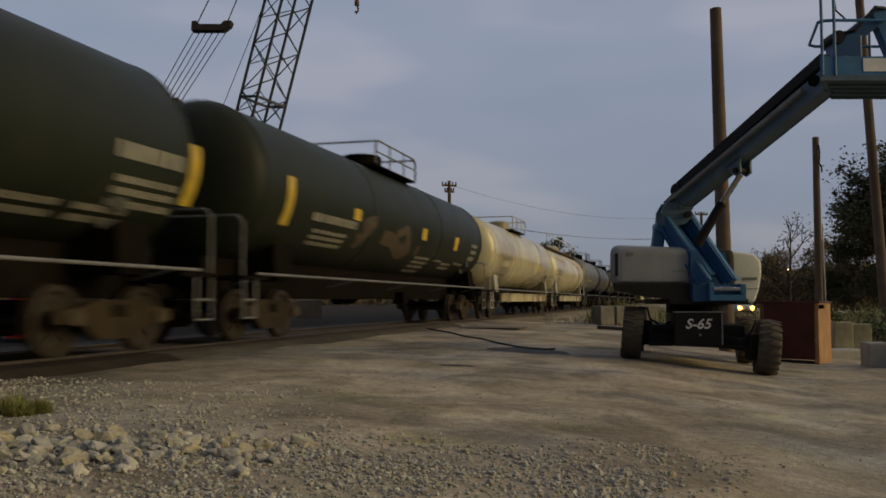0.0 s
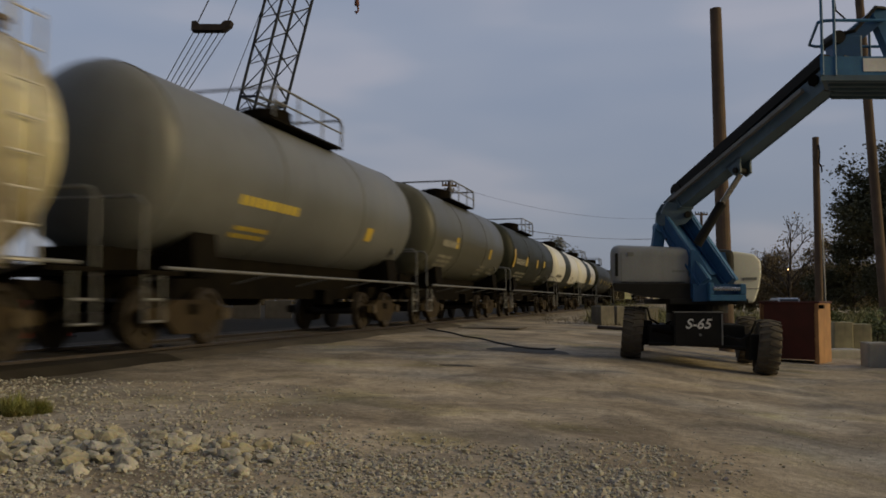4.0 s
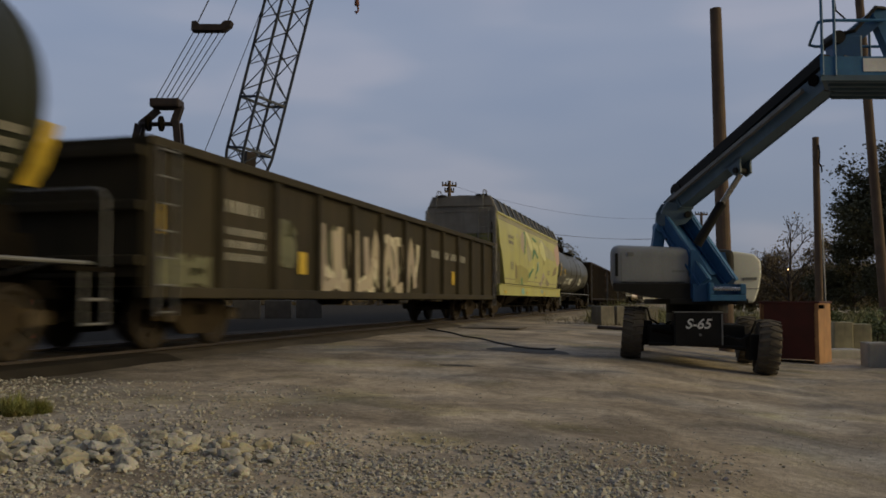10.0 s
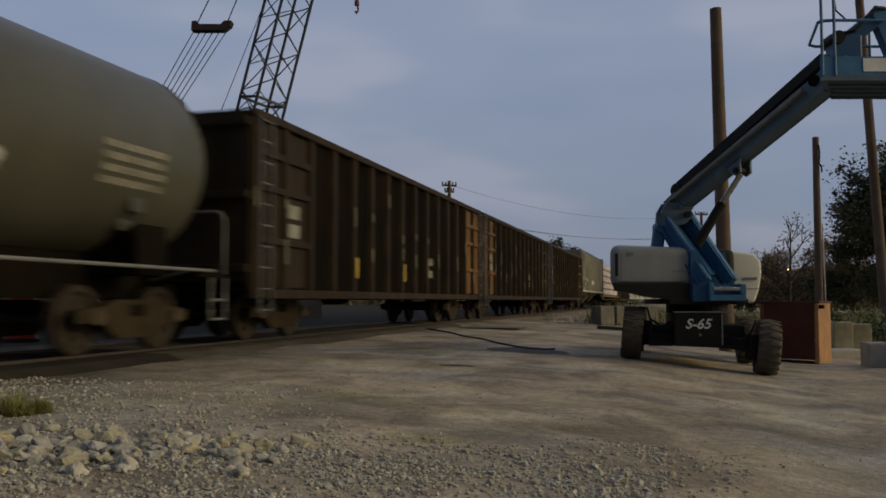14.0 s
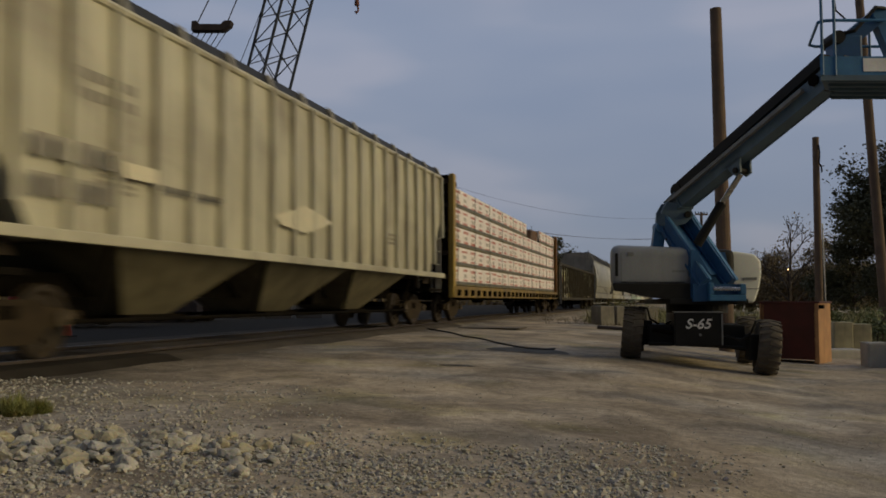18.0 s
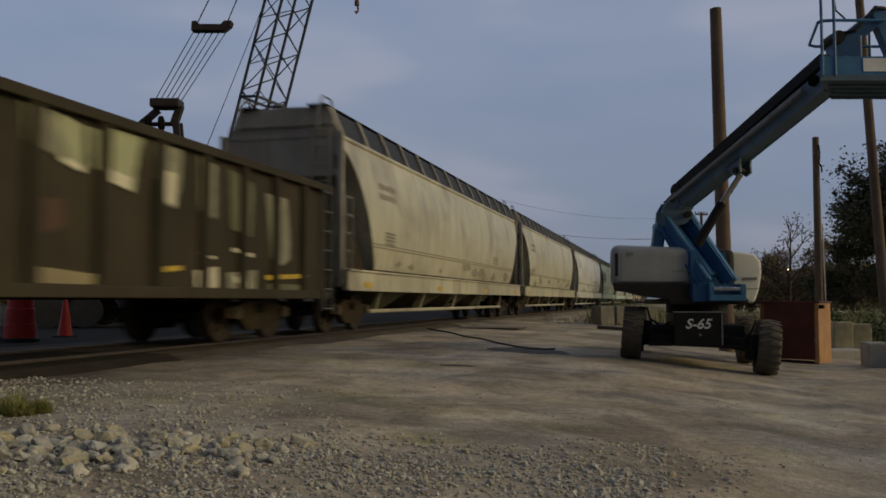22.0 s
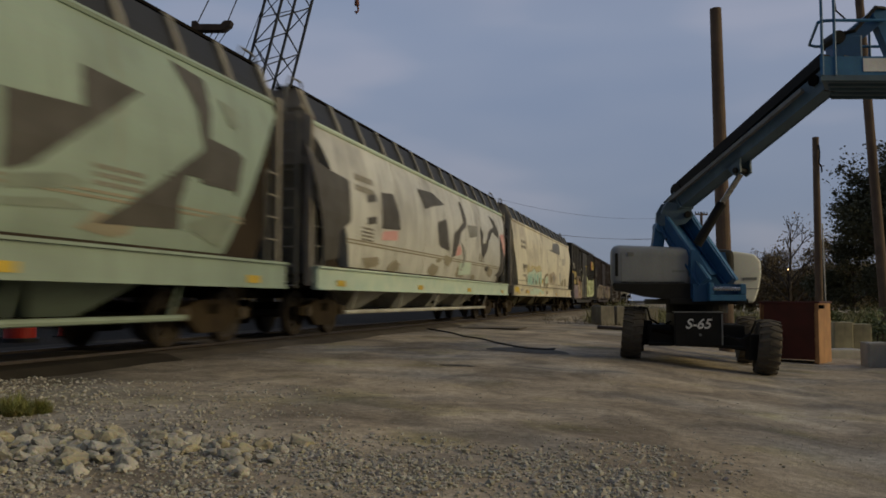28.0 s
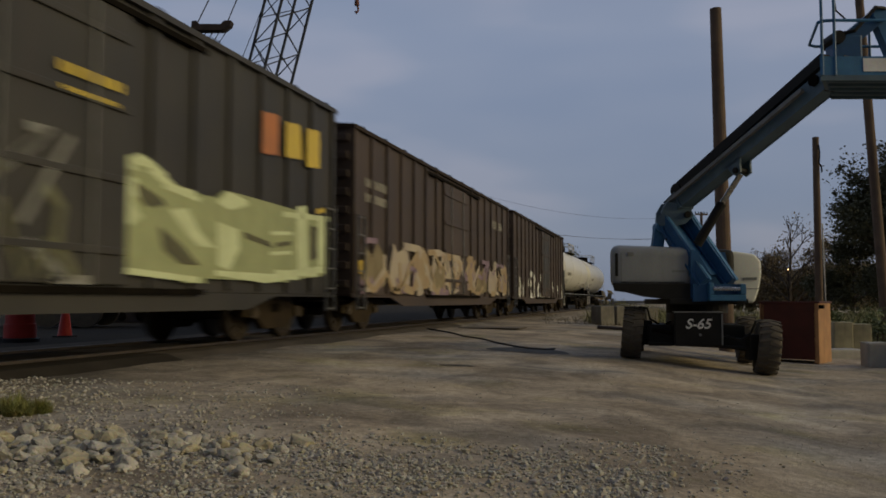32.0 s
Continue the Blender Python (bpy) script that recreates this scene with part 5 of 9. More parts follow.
for x in (2.6, 3.7, 4.8, 5.9):
    lettering(c, x, 1.95, 0.8, 0.22, side, rng, 1)
for x, z in ((-11.15, 1.62), (-6.4, 1.2), (4.9, 1.2)):
    part("reflector_plate", panel(B(), x, x + 0.35, z, z + 0.42, side, 0.012), REFLECT, c)

# these bays are coloured dark for the shade beneath the car
c, side, end = covered_hopper(11, "covered hopper sprayed all over in yellow-green graffiti", LIME, "straight", end_paint=HOPGREY, bays=2, seed=12, bay_paint=HOPDARK)
rng = random.Random(5)
SPRAY_PALELIME = surface("pale_yellow_spray_paint", (0.62, 0.62, 0.3), (0.55, 0.54, 0.22), 0.5, scale=1.5, bump=0.0)
SPRAY_OLIVE = surface("olive_grey_spray_paint", (0.34, 0.33, 0.2), (0.42, 0.4, 0.22), 0.5, scale=1.2, bump=0.0)
SPRAY_KHAKI = surface("khaki_spray_paint", (0.34, 0.32, 0.1), (0.28, 0.26, 0.085), 0.5, scale=1.2, bump=0.0, cloud=0.3)
SPRAY_MUD = surface("muddy_brown_spray_paint", (0.2, 0.16, 0.09), (0.26, 0.22, 0.11), 0.6, scale=1.2, bump=0.0)
SPRAY_TEALGREY = surface("grey_teal_spray_paint", (0.26, 0.34, 0.29), (0.32, 0.4, 0.32), 0.6, scale=2, bump=0.0)
SPRAY_LILACGREY = surface("grey_lilac_spray_paint", (0.33, 0.28, 0.27), (0.4, 0.35, 0.28), 0.6, scale=2, bump=0.0)
SPRAY_DULLROSE = surface("dull_rose_spray_paint", (0.5, 0.33, 0.29), (0.44, 0.33, 0.25), 0.6, scale=1.5, bump=0.0)
blob(c, side, SPRAY_KHAKI, ((-5.63, 2.22), (-4.33, 2.31), (-2.30, 2.16), (-2.39, 1.50), (-5.60, 1.47)), 0.008)
blob(c, side, SPRAY_MUD, ((-5.64, 2.44), (-5.23, 2.12), (-5.17, 1.71), (-5.60, 1.62)), 0.012)
blob(c, side, SPRAY_OLIVE, ((-5.37, 3.64), (-4.90, 3.71), (-4.83, 3.56), (-5.32, 3.44)), 0.012)
blob(c, side, SPRAY_DULLPINK, ((-4.33, 3.61), (-3.91, 3.74), (-3.28, 3.94), (-3.30, 3.38), (-3.33, 2.95), (-3.58, 2.87), (-4.20, 3.08), (-4.14, 3.38)), 0.01)
blob(c, side, SPRAY_GREEN, ((-3.13, 3.96), (-2.80, 3.98), (-2.95, 3.38), (-3.09, 2.82), (-3.33, 2.88), (-3.19, 3.40)), 0.014)
blob(c, side, SPRAY_PALELIME, ((-2.70, 3.97), (-2.21, 3.97), (-1.72, 3.79), (-1.09, 3.52), (-0.73, 3.34), (-1.14, 3.07), (-1.70, 3.22), (-2.20, 3.47)), 0.01)
blob(c, side, SPRAY_OLIVE, ((-2.62, 3.53), (-1.97, 3.31), (-1.41, 3.00), (-1.06, 2.74), (-1.87, 2.54), (-2.46, 2.69)), 0.009)
blob(c, side, SPRAY_GREEN, ((-1.16, 3.79), (-0.56, 3.82), (0.07, 3.76), (0.67, 3.64), (0.16, 3.59), (-0.51, 3.62)), 0.013)
blob(c, side, SPRAY_PALELIME, ((-1.23, 3.79), (-0.55, 3.61), (0.41, 3.54), (1.01, 3.44), (0.86, 3.03), (0.25, 3.23), (-0.64, 3.38)), 0.011)
blob(c, side, SPRAY_GREEN, ((-1.06, 2.64), (-1.00, 2.89), (-0.76, 3.19), (-0.31, 3.25), (0.25, 3.06), (0.95, 2.88), (0.56, 2.79), (-0.11, 3.01), (-0.53, 2.97), (-0.74, 2.76)), 0.014)
blob(c, side, SPRAY_GREEN, ((-2.14, 1.72), (-2.09, 1.97), (-1.38, 2.16), (-0.47, 2.33), (-1.01, 2.10), (-1.81, 1.80)), 0.014)
blob(c, side, SPRAY_PALELIME, ((-2.00, 2.01), (-1.05, 2.29), (-0.61, 2.40), (-0.51, 2.35), (-1.38, 2.18), (-2.03, 1.96)), 0.012)
blob(c, side, SPRAY_GREEN, ((-0.60, 1.67), (-0.16, 1.94), (0.62, 2.16), (0.92, 2.54), (0.52, 2.55), (0.40, 2.30), (-0.08, 2.02), (-0.50, 1.80)), 0.014)
blob(c, side, SPRAY_TEALGREY, ((0.44, 2.60), (1.03, 2.73), (0.97, 2.16), (0.53, 2.17)), 0.013)
blob(c, side, SPRAY_PALELIME, ((1.31, 3.56), (2.37, 3.84), (3.24, 3.39), (3.55, 2.90), (2.96, 2.75), (2.12, 3.00), (1.61, 3.15)), 0.01)
blob(c, side, SPRAY_OLIVE, ((1.16, 3.78), (2.37, 3.93), (3.69, 3.67), (5.05, 3.51), (6.82, 3.40), (6.91, 2.93), (4.95, 2.98), (3.61, 3.09), (2.55, 3.49)), 0.009)
blob(c, side, SPRAY_KHAKI, ((2.45, 2.69), (2.81, 2.93), (3.13, 2.66), (2.73, 2.55)), 0.013)
blob(c, side, SPRAY_LILACGREY, ((1.56, 1.40), (2.02, 1.89), (2.63, 2.18), (3.33, 1.89), (2.86, 1.90), (2.41, 1.98), (2.08, 1.57), (1.80, 1.40)), 0.012)
blob(c, side, SPRAY_DULLROSE, ((6.82, 3.62), (7.90, 3.87), (8.99, 4.10), (9.11, 2.91), (8.01, 2.69), (7.35, 3.12)), 0.012)
blob(c, side, SPRAY_MUD, ((5.78, 2.05), (6.83, 2.59), (7.82, 2.66), (7.54, 2.22)), 0.013)
blob(c, side, SPRAY_GREEN, ((-4.16, 1.68), (-4.02, 1.78), (-3.83, 1.81), (-3.75, 1.40), (-4.21, 1.40)), 0.012)
blob(c, side, SPRAY_TEAL, ((-4.25, 1.28), (-3.68, 1.29), (-3.53, 0.99), (-4.21, 0.99)), 0.012)
blob(c, side, SPRAY_TEALGREY, ((1.50, 1.27), (2.05, 1.27), (2.27, 1.03), (1.41, 1.04)), 0.012)
blob(c, side, SPRAY_OLIVE, ((-0.38, 1.11), (-0.03, 1.14), (0.05, 1.01), (-0.42, 1.00)), 0.012)
for z in (4.02, 4.12, 4.21):
    part("eave_strip", ribbon(B(), [(-end + 0.1, z), (end - 0.1, z)], 0.06, side, 0.014), HOPGREY, c)

RUSTBAND = surface("brown_grimy_band", (0.04, 0.028, 0.018), (0.025, 0.019, 0.013), 0.65, scale=2)
c, side, end = tank_car(12, "long grey tank car with a dark band and sprayed marks", DARKGREY, radius=1.46, middle=2.74, ends=(0.6, 0.0), bands=((0.02, 0.07, None, RUSTBAND),), plates=((-8.55, 2.3, 0.3, 0.8), (-6.6, 2.4, 0.35, 0.35)), seed=13,
                        letters_at=((-7.4, 2.27, 1.9, 0.16, 1), (-7.5, 1.85, 1.7, 0.05, 2), (6.1, 2.65, 1.3, 0.09, 4)))
rng = random.Random(6)
scrawl(c, -5.0, -1.6, 1.85, 2.2, side, rng, (SPRAY_WHITE,), 12, 0.1)
scrawl(c, 2.4, 4.4, 1.9, 2.3, side, rng, (SPRAY_WHITE,), 5, 0.09)

for index, text, ends in ((13, "brown ribbed coal gondola with a rusty orange end panel", (COALBROWN, ORANGE)), (14, "brown ribbed coal gondola with orange end panels", (ORANGE, COALBROWN)), (15, "brown ribbed coal gondola with a dark end", (COALBROWN, ORANGE))):
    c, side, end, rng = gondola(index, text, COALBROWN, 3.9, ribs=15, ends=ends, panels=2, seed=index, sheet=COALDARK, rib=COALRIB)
    part("number_panel", panel(B(), -end + 1.25, -end + 1.9, 2.2, 2.45, side, 0.03), MARK, c)
    part("number_panel", panel(B(), -end + 1.25, -end + 1.9, 1.85, 2.1, side, 0.03), MARK, c)
    for x in (-3.9, -0.45):
        part("reflector_plate", panel(B(), x, x + 0.35, 1.2, 1.65, side, 0.012), REFLECT, c)
    lettering(c, 2.0, 1.7, 0.5, 0.2, side, rng, 2)
    for k in range(16):                     # scuffs on the ribs' faces
        x = -end + 0.1 + (2 * end - 0.2) * k / 15
        for z in (rng.uniform(1.2, 1.9), rng.uniform(2.0, 3.2)):
            if rng.random() < 0.7:
                part("scuff", panel(B(), x - 0.05, x + 0.05, z, z + rng.uniform(0.15, 0.5), lambda z: 1.585, 0.004), SPRAY_DULLGREEN, c)

c, side, end = covered_hopper(16, "pale cream ribbed covered hopper with three bays", CREAM, "ribbed", bays=3, seed=17, reflect=False, bay_paint=BAYOLIVE)


def rib_face(z):
    return 1.58


blob(c, rib_face, SPRAY_CREAM, ((-2.1, 2.21), (-1.6, 2.3), (-0.9, 2.49), (0.5, 2.29), (-0.2, 2.1), (-0.8, 1.97), (-1.8, 1.98)))
for z in (2.3, 1.86):
    lettering(c, -7.9, z, 1.5, 0.26, rib_face, random.Random(int(z * 10)), 1, MARKDARK)
part("painted_patch", panel(B(), -6.3, -5.6, 2.26, 2.46, rib_face), SPRAY_CREAM, c)
lettering(c, -5.7, 2.18, 1.9, 0.09, rib_face, random.Random(3), 1, SPRAY_DARK)


def lumber_car(index):
    """A centre-beam flat car with its load of wrapped lumber."""
    car, length = rail_car("centre_beam_car", index, "yellow centre-beam flat car loaded with wrapped lumber", "flat car")
    half = length / 2
    end = half - 0.6
    deck, top = 1.16, 4.72
    bm = box(B(), -end, end, -1.5, 1.5, deck - 0.14, deck)
    part("deck", bm, STEELDARK, car)
    for y in (-1, 1):
        bm = box(B(), -end, end, min(y * 1.45, y * 1.55), max(y * 1.45, y * 1.55), 0.8, deck + 0.02, 0.02)
        part("side_sill", bm, surface("grimy_yellow_sill", (0.3, 0.2, 0.045), (0.09, 0.062, 0.026), 0.6, scale=1.4, streak=0.7, dirt=(0.05, 0.036, 0.02), spread=0.7), car)
        for i in range(26):
            x = -end + 0.5 + (2 * end - 1.0) * i / 25
            bm = box(B(), x - 0.09, x + 0.09, min(y * 1.54, y * 1.64), max(y * 1.54, y * 1.64), 0.86, 1.06, 0.02)
            part("strap_winch", bm, STEELDARK, car)
    for s in (-1, 1):
        bm = box(B(), min(s * end, s * (end - 0.12)), max(s * end, s * (end - 0.12)), -1.44, 1.44, deck, top if s < 0 else 4.46)
        part("bulkhead", bm, COALDARK, car)
        for k in range(5):
            z = deck + 0.3 + (top - deck - (0.5 if s < 0 else 0.75)) * k / 4
            bm = box(B(), min(s * end, s * (end + 0.1)), max(s * end, s * (end + 0.1)), -1.4, 1.4, z - 0.07, z + 0.07)
            part("bulkhead_rib", bm, COALBROWN, car)
        for y in (-1, 1):
            bm = box(B(), min(s * (end + 0.08), s * (end - 0.22)), max(s * (end + 0.08), s * (end - 0.22)), min(y * 1.38, y * 1.55), max(y * 1.38, y * 1.55), 0.8, top + 0.03 if s < 0 else 4.5, 0.02)
            part("bulkhead_post", bm, YELLOW if s < 0 else ORANGE, car)
    bm = box(B(), -end, end, -0.12, 0.12, top - 0.3, top - 0.02)
    for i in range(12):
        x = -end + 0.8 + (2 * end - 1.6) * i / 11
        box(bm, x - 0.1, x + 0.1, -0.1, 0.1, deck, top - 0.3)
    part("centre_beam", bm, YELLOW, car)
    # the load: five tiers of wrapped bundles on each side
    wrap = surface("white_lumber_wrap", (0.82, 0.765, 0.715), (0.7, 0.645, 0.6), 0.45, scale=2.2, fine=14, bump=0.35)
    red = surface("faded_red_print", (0.38, 0.1, 0.075), (0.55, 0.28, 0.23), 0.5, scale=6, bump=0.0)
    green = surface("faded_grey_print", (0.36, 0.34, 0.3), (0.46, 0.42, 0.37), 0.5, scale=6, bump=0.0)
    band = surface("dark_strap", (0.04, 0.045, 0.035), None, 0.6)
    greyband = surface("grey_wrap_edge", (0.1, 0.1, 0.085), (0.15, 0.145, 0.125), 0.7, scale=2, spread=0.8)
    line = surface("yellow_wrap_line", (0.3, 0.26, 0.1), (0.08, 0.075, 0.05), 0.6, scale=1.2, spread=0.9)
    bearer = surface("lumber_bearer", (0.3, 0.22, 0.1), (0.22, 0.16, 0.08), 0.8, scale=6)
    rng = random.Random(31)
    tiers, slots = 5, 5
    step = (2 * end - 0.6) / slots
    rise = (4.42 - deck - 0.06) / tiers
    for y in (-1, 1):
        for k in range(tiers):
            z0 = deck + 0.06 + rise * k
            for i in range(slots):
                x0, x1 = -end + 0.3 + step * i + 0.02, -end + 0.3 + step * (i + 1) - 0.02
                if k == tiers - 1 and i == 3:
                    x0 += 4.0
                jut = rng.uniform(-0.012, 0.012)
                yo = 1.40 + jut
                bm = box(B(), x0, x1, min(y * 0.16, y * yo), max(y * 0.16, y * yo), z0 + 0.05, z0 + rise - 0.02, 0.03)
                bundle = part("lumber_pack", bm, wrap, car)
                for xx in (x0 + 0.4, (x0 + x1) / 2, x1 - 0.4):
                    part("bearer", box(B(), xx - 0.05, xx + 0.05, min(y * 0.16, y * yo), max(y * 0.16, y * yo), z0 - 0.02, z0 + 0.05), bearer, bundle)
                if y < 0:
                    n = max(1, int((x1 - x0) / 0.95))
                    for j in range(n):
                        xx = x0 + (x1 - x0) * (j + 0.5) / n + rng.uniform(-0.12, 0.12)
                        hw = rng.uniform(0.26, 0.4)
                        for zz in (z0 + rise * rng.uniform(0.16, 0.24), z0 + rise * rng.uniform(0.66, 0.76)):
                            part("red_print", box(B(), xx - hw, xx + hw, -yo - 0.004, -yo, zz, zz + rng.uniform(0.05, 0.1)), red, bundle)
                        part("green_print", box(B(), xx - hw * 0.6, xx + hw * 0.5, -yo - 0.004, -yo, z0 + rise * 0.4, z0 + rise * 0.58), green, bundle)
                bm = box(B(), x0, x1, min(y * 1.3, y * (yo + 0.006)), max(y * 1.3, y * (yo + 0.006)), z0 + 0.03, z0 + 0.12)
                part("wrap_edge", bm, greyband, bundle)
                if y < 0:
                    part("edge_line", box(B(), x0, x1, -yo - 0.008, -1.3, z0 - 0.005, z0 + 0.022), line, bundle)
    bm = box(B(), 4.2, 6.3, -1.3, -0.2, 4.42 - rise + 0.02, 4.3, 0.02)
    part("bare_lumber", bm, surface("brown_lumber_end", (0.15, 0.085, 0.045), (0.09, 0.05, 0.03), 0.8, scale=4, streak=0.5), car)
    for i in range(10):
        x = -end + 1.0 + (2 * end - 2.0) * i / 9
        bm = box(B(), x - 0.02, x + 0.02, -1.425, -1.415, deck, 4.43)
        part("tie_strap", bm, band, car)
    underframe(car, half, STEELDARK)


lumber_car(17)
c, side, end, rng = gondola(18, "long dark gondola car with pale graffiti patches", GONDOLA, 3.0, ribs=20, seed=19)
SPRAY_FADED = surface("faded_grey_green_paint", (0.3, 0.29, 0.2), (0.14, 0.135, 0.09), 0.7, scale=3.5, bump=0.0, spread=0.9)
SPRAY_PALEGREEN = surface("pale_green_spray_paint", (0.4, 0.41, 0.24), (0.25, 0.26, 0.14), 0.7, scale=3.0, bump=0.0, spread=0.9)
blob(c, side, SPRAY_FADED, ((-11.27, 2.80), (-10.66, 2.76), (-10.00, 2.71), (-9.35, 2.66), (-9.29, 2.43), (-9.77, 2.34), (-10.74, 2.37), (-11.23, 2.25)), 0.01)
blob(c, side, SPRAY_DULLGREEN, ((-10.94, 2.73), (-10.36, 2.67), (-10.25, 2.47), (-10.74, 2.46)), 0.014)
blob(c, side, SPRAY_PALEGREEN, ((-10.21, 2.55), (-9.66, 2.53), (-9.50, 2.23), (-9.82, 2.19), (-10.20, 2.29)), 0.014)
blob(c, side, RUSTSTAIN, ((-11.22, 2.20), (-10.74, 2.31), (-9.76, 2.28), (-9.29, 2.34), (-9.27, 1.77), (-10.62, 1.75), (-11.20, 1.82)), 0.01)
blob(c, side, RUSTSTAIN, ((-11.16, 1.80), (-10.23, 1.88), (-9.96, 1.64), (-10.61, 1.51), (-11.13, 1.53)), 0.012)
blob(c, side, SPRAY_BROWN, ((-11.07, 1.52), (-10.61, 1.58), (-10.32, 1.51), (-10.69, 1.23), (-10.97, 1.35)), 0.013)
blob(c, side, SPRAY_PALEGREEN, ((-8.94, 2.60), (-8.03, 2.70), (-7.92, 2.20), (-7.76, 2.10), (-7.79, 1.89), (-8.58, 1.93), (-8.90, 2.02)), 0.012)
blob(c, side, SPRAY_CREAM, ((-8.84, 2.63), (-8.09, 2.67), (-8.05, 2.60), (-8.81, 2.53)), 0.014)
blob(c, side, SPRAY_CREAM, ((-8.72, 2.12), (-7.82, 2.11), (-7.82, 1.93), (-8.63, 1.96)), 0.014)
blob(c, side, SPRAY_FADED, ((-8.89, 1.69), (-7.84, 1.67), (-7.83, 1.39), (-8.88, 1.46)), 0.012)
blob(c, side, SPRAY_CREAM, ((-8.92, 1.18), (-7.92, 1.19), (-7.88, 1.09), (-8.92, 1.07)), 0.012)
blob(c, side, SPRAY_WHITE, ((-8.97, 1.04), (-7.88, 1.04), (-7.88, 0.92), (-8.96, 0.92)), 0.012)
blob(c, side, SPRAY_DULLGREEN, ((-7.69, 2.86), (-7.20, 2.86), (-7.14, 1.95), (-7.44, 1.97), (-7.67, 2.24)), 0.012)
blob(c, side, SPRAY_FADED, ((-7.60, 1.84), (-7.13, 1.83), (-7.09, 1.55), (-7.55, 1.57)), 0.012)
blob(c, side, SPRAY_CREAM, ((-7.70, 1.16), (-7.11, 1.16), (-7.08, 0.81), (-7.69, 0.81)), 0.012)
blob(c, side, SPRAY_FADED, ((-6.88, 2.70), (-6.36, 2.70), (-6.39, 2.44), (-6.16, 2.40), (-6.19, 2.10), (-6.79, 2.08)), 0.012)
blob(c, side, SPRAY_FADED, ((-6.81, 1.68), (-6.21, 1.66), (-6.13, 1.33), (-6.77, 1.36)), 0.012)
blob(c, side, SPRAY_YELLOW, ((-6.78, 1.16), (-6.04, 1.16), (-6.04, 1.03), (-6.77, 1.02)), 0.012)
blob(c, side, SPRAY_CREAM, ((-6.77, 1.00), (-6.04, 1.00), (-6.03, 0.82), (-6.77, 0.82)), 0.012)
blob(c, side, SPRAY_DULLGREEN, ((-5.64, 2.86), (-5.07, 2.86), (-5.05, 2.25), (-5.49, 2.26)), 0.012)
blob(c, side, SPRAY_FADED, ((-5.57, 2.06), (-5.18, 2.05), (-5.03, 1.54), (-5.38, 1.40), (-5.60, 1.61)), 0.014)
blob(c, side, SPRAY_DULLGREEN, ((-5.59, 1.22), (-4.93, 1.22), (-4.90, 0.83), (-5.58, 0.83)), 0.012)
blob(c, side, SPRAY_CREAM, ((-4.57, 1.81), (-4.02, 1.81), (-3.96, 1.53), (-4.52, 1.54)), 0.014)
blob(c, side, SPRAY_FADED, ((-4.56, 1.21), (-3.90, 1.21), (-3.90, 0.84), (-4.55, 0.83)), 0.012)
blob(c, side, SPRAY_DULLGREEN, ((-3.45, 2.63), (-2.82, 2.60), (-2.68, 1.55), (-3.32, 1.40)), 0.012)
blob(c, side, SPRAY_YELLOW, ((-3.37, 1.19), (-2.85, 1.19), (-2.85, 1.08), (-3.36, 1.08)), 0.012)
blob(c, side, SPRAY_FADED, ((-2.26, 1.95), (-1.94, 1.92), (-1.93, 1.75), (-2.25, 1.76)), 0.012)
blob(c, side, SPRAY_FADED, ((-1.19, 1.79), (-0.83, 1.76), (-0.83, 1.55), (-1.19, 1.59)), 0.012)
blob(c, side, SPRAY_CREAM, ((-0.23, 1.76), (0.25, 1.73), (0.25, 1.49), (-0.22, 1.53)), 0.012)
blob(c, side, REFLECT, ((-11.00, 1.16), (-10.50, 1.16), (-9.89, 1.16), (-9.89, 1.07), (-10.96, 1.05)), 0.016)
blob(c, side, SPRAY_FADED, ((3.34, 2.86), (3.80, 2.86), (4.13, 2.30), (3.80, 2.37), (3.39, 2.43)), 0.012)
blob(c, side, SPRAY_PALEGREEN, ((3.87, 2.86), (4.33, 2.84), (4.33, 2.23), (3.93, 2.26)), 0.012)
blob(c, side, SPRAY_CREAM, ((3.96, 2.37), (4.31, 2.34), (4.31, 2.22), (3.98, 2.25)), 0.014)
blob(c, side, SPRAY_PALEGREEN, ((4.43, 2.83), (4.92, 2.86), (5.47, 2.86), (5.34, 2.42), (5.30, 2.10), (4.51, 2.28)), 0.012)
blob(c, side, SPRAY_CREAM, ((4.66, 2.37), (5.25, 2.31), (5.23, 2.12), (4.73, 2.20)), 0.014)
blob(c, side, SPRAY_FADED, ((5.69, 2.86), (6.43, 2.86), (6.36, 2.33), (6.26, 1.99), (5.75, 2.09)), 0.012)
blob(c, side, SPRAY_CREAM, ((5.78, 2.50), (6.24, 2.50), (6.26, 2.03), (5.80, 2.12)), 0.014)
blob(c, side, SPRAY_FADED, ((6.85, 2.86), (7.37, 2.81), (7.36, 1.95), (6.88, 1.98)), 0.012)
blob(c, side, SPRAY_DULLGREEN, ((7.75, 2.78), (8.57, 2.69), (8.52, 1.76), (7.85, 1.80)), 0.012)
blob(c, side, SPRAY_FADED, ((8.99, 2.55), (9.83, 2.55), (9.99, 1.76), (9.95, 1.43), (9.28, 1.24)), 0.012)
blob(c, side, RUSTSTAIN, ((3.43, 1.88), (3.98, 1.89), (4.07, 1.57), (3.55, 1.40)), 0.01)
blob(c, side, SPRAY_MUD, ((3.57, 1.09), (4.71, 1.07), (4.83, 0.80), (3.66, 0.80)), 0.011)
blob(c, side, SPRAY_CREAM, ((6.81, 1.22), (7.42, 1.23), (7.43, 0.81), (6.83, 0.81)), 0.012)
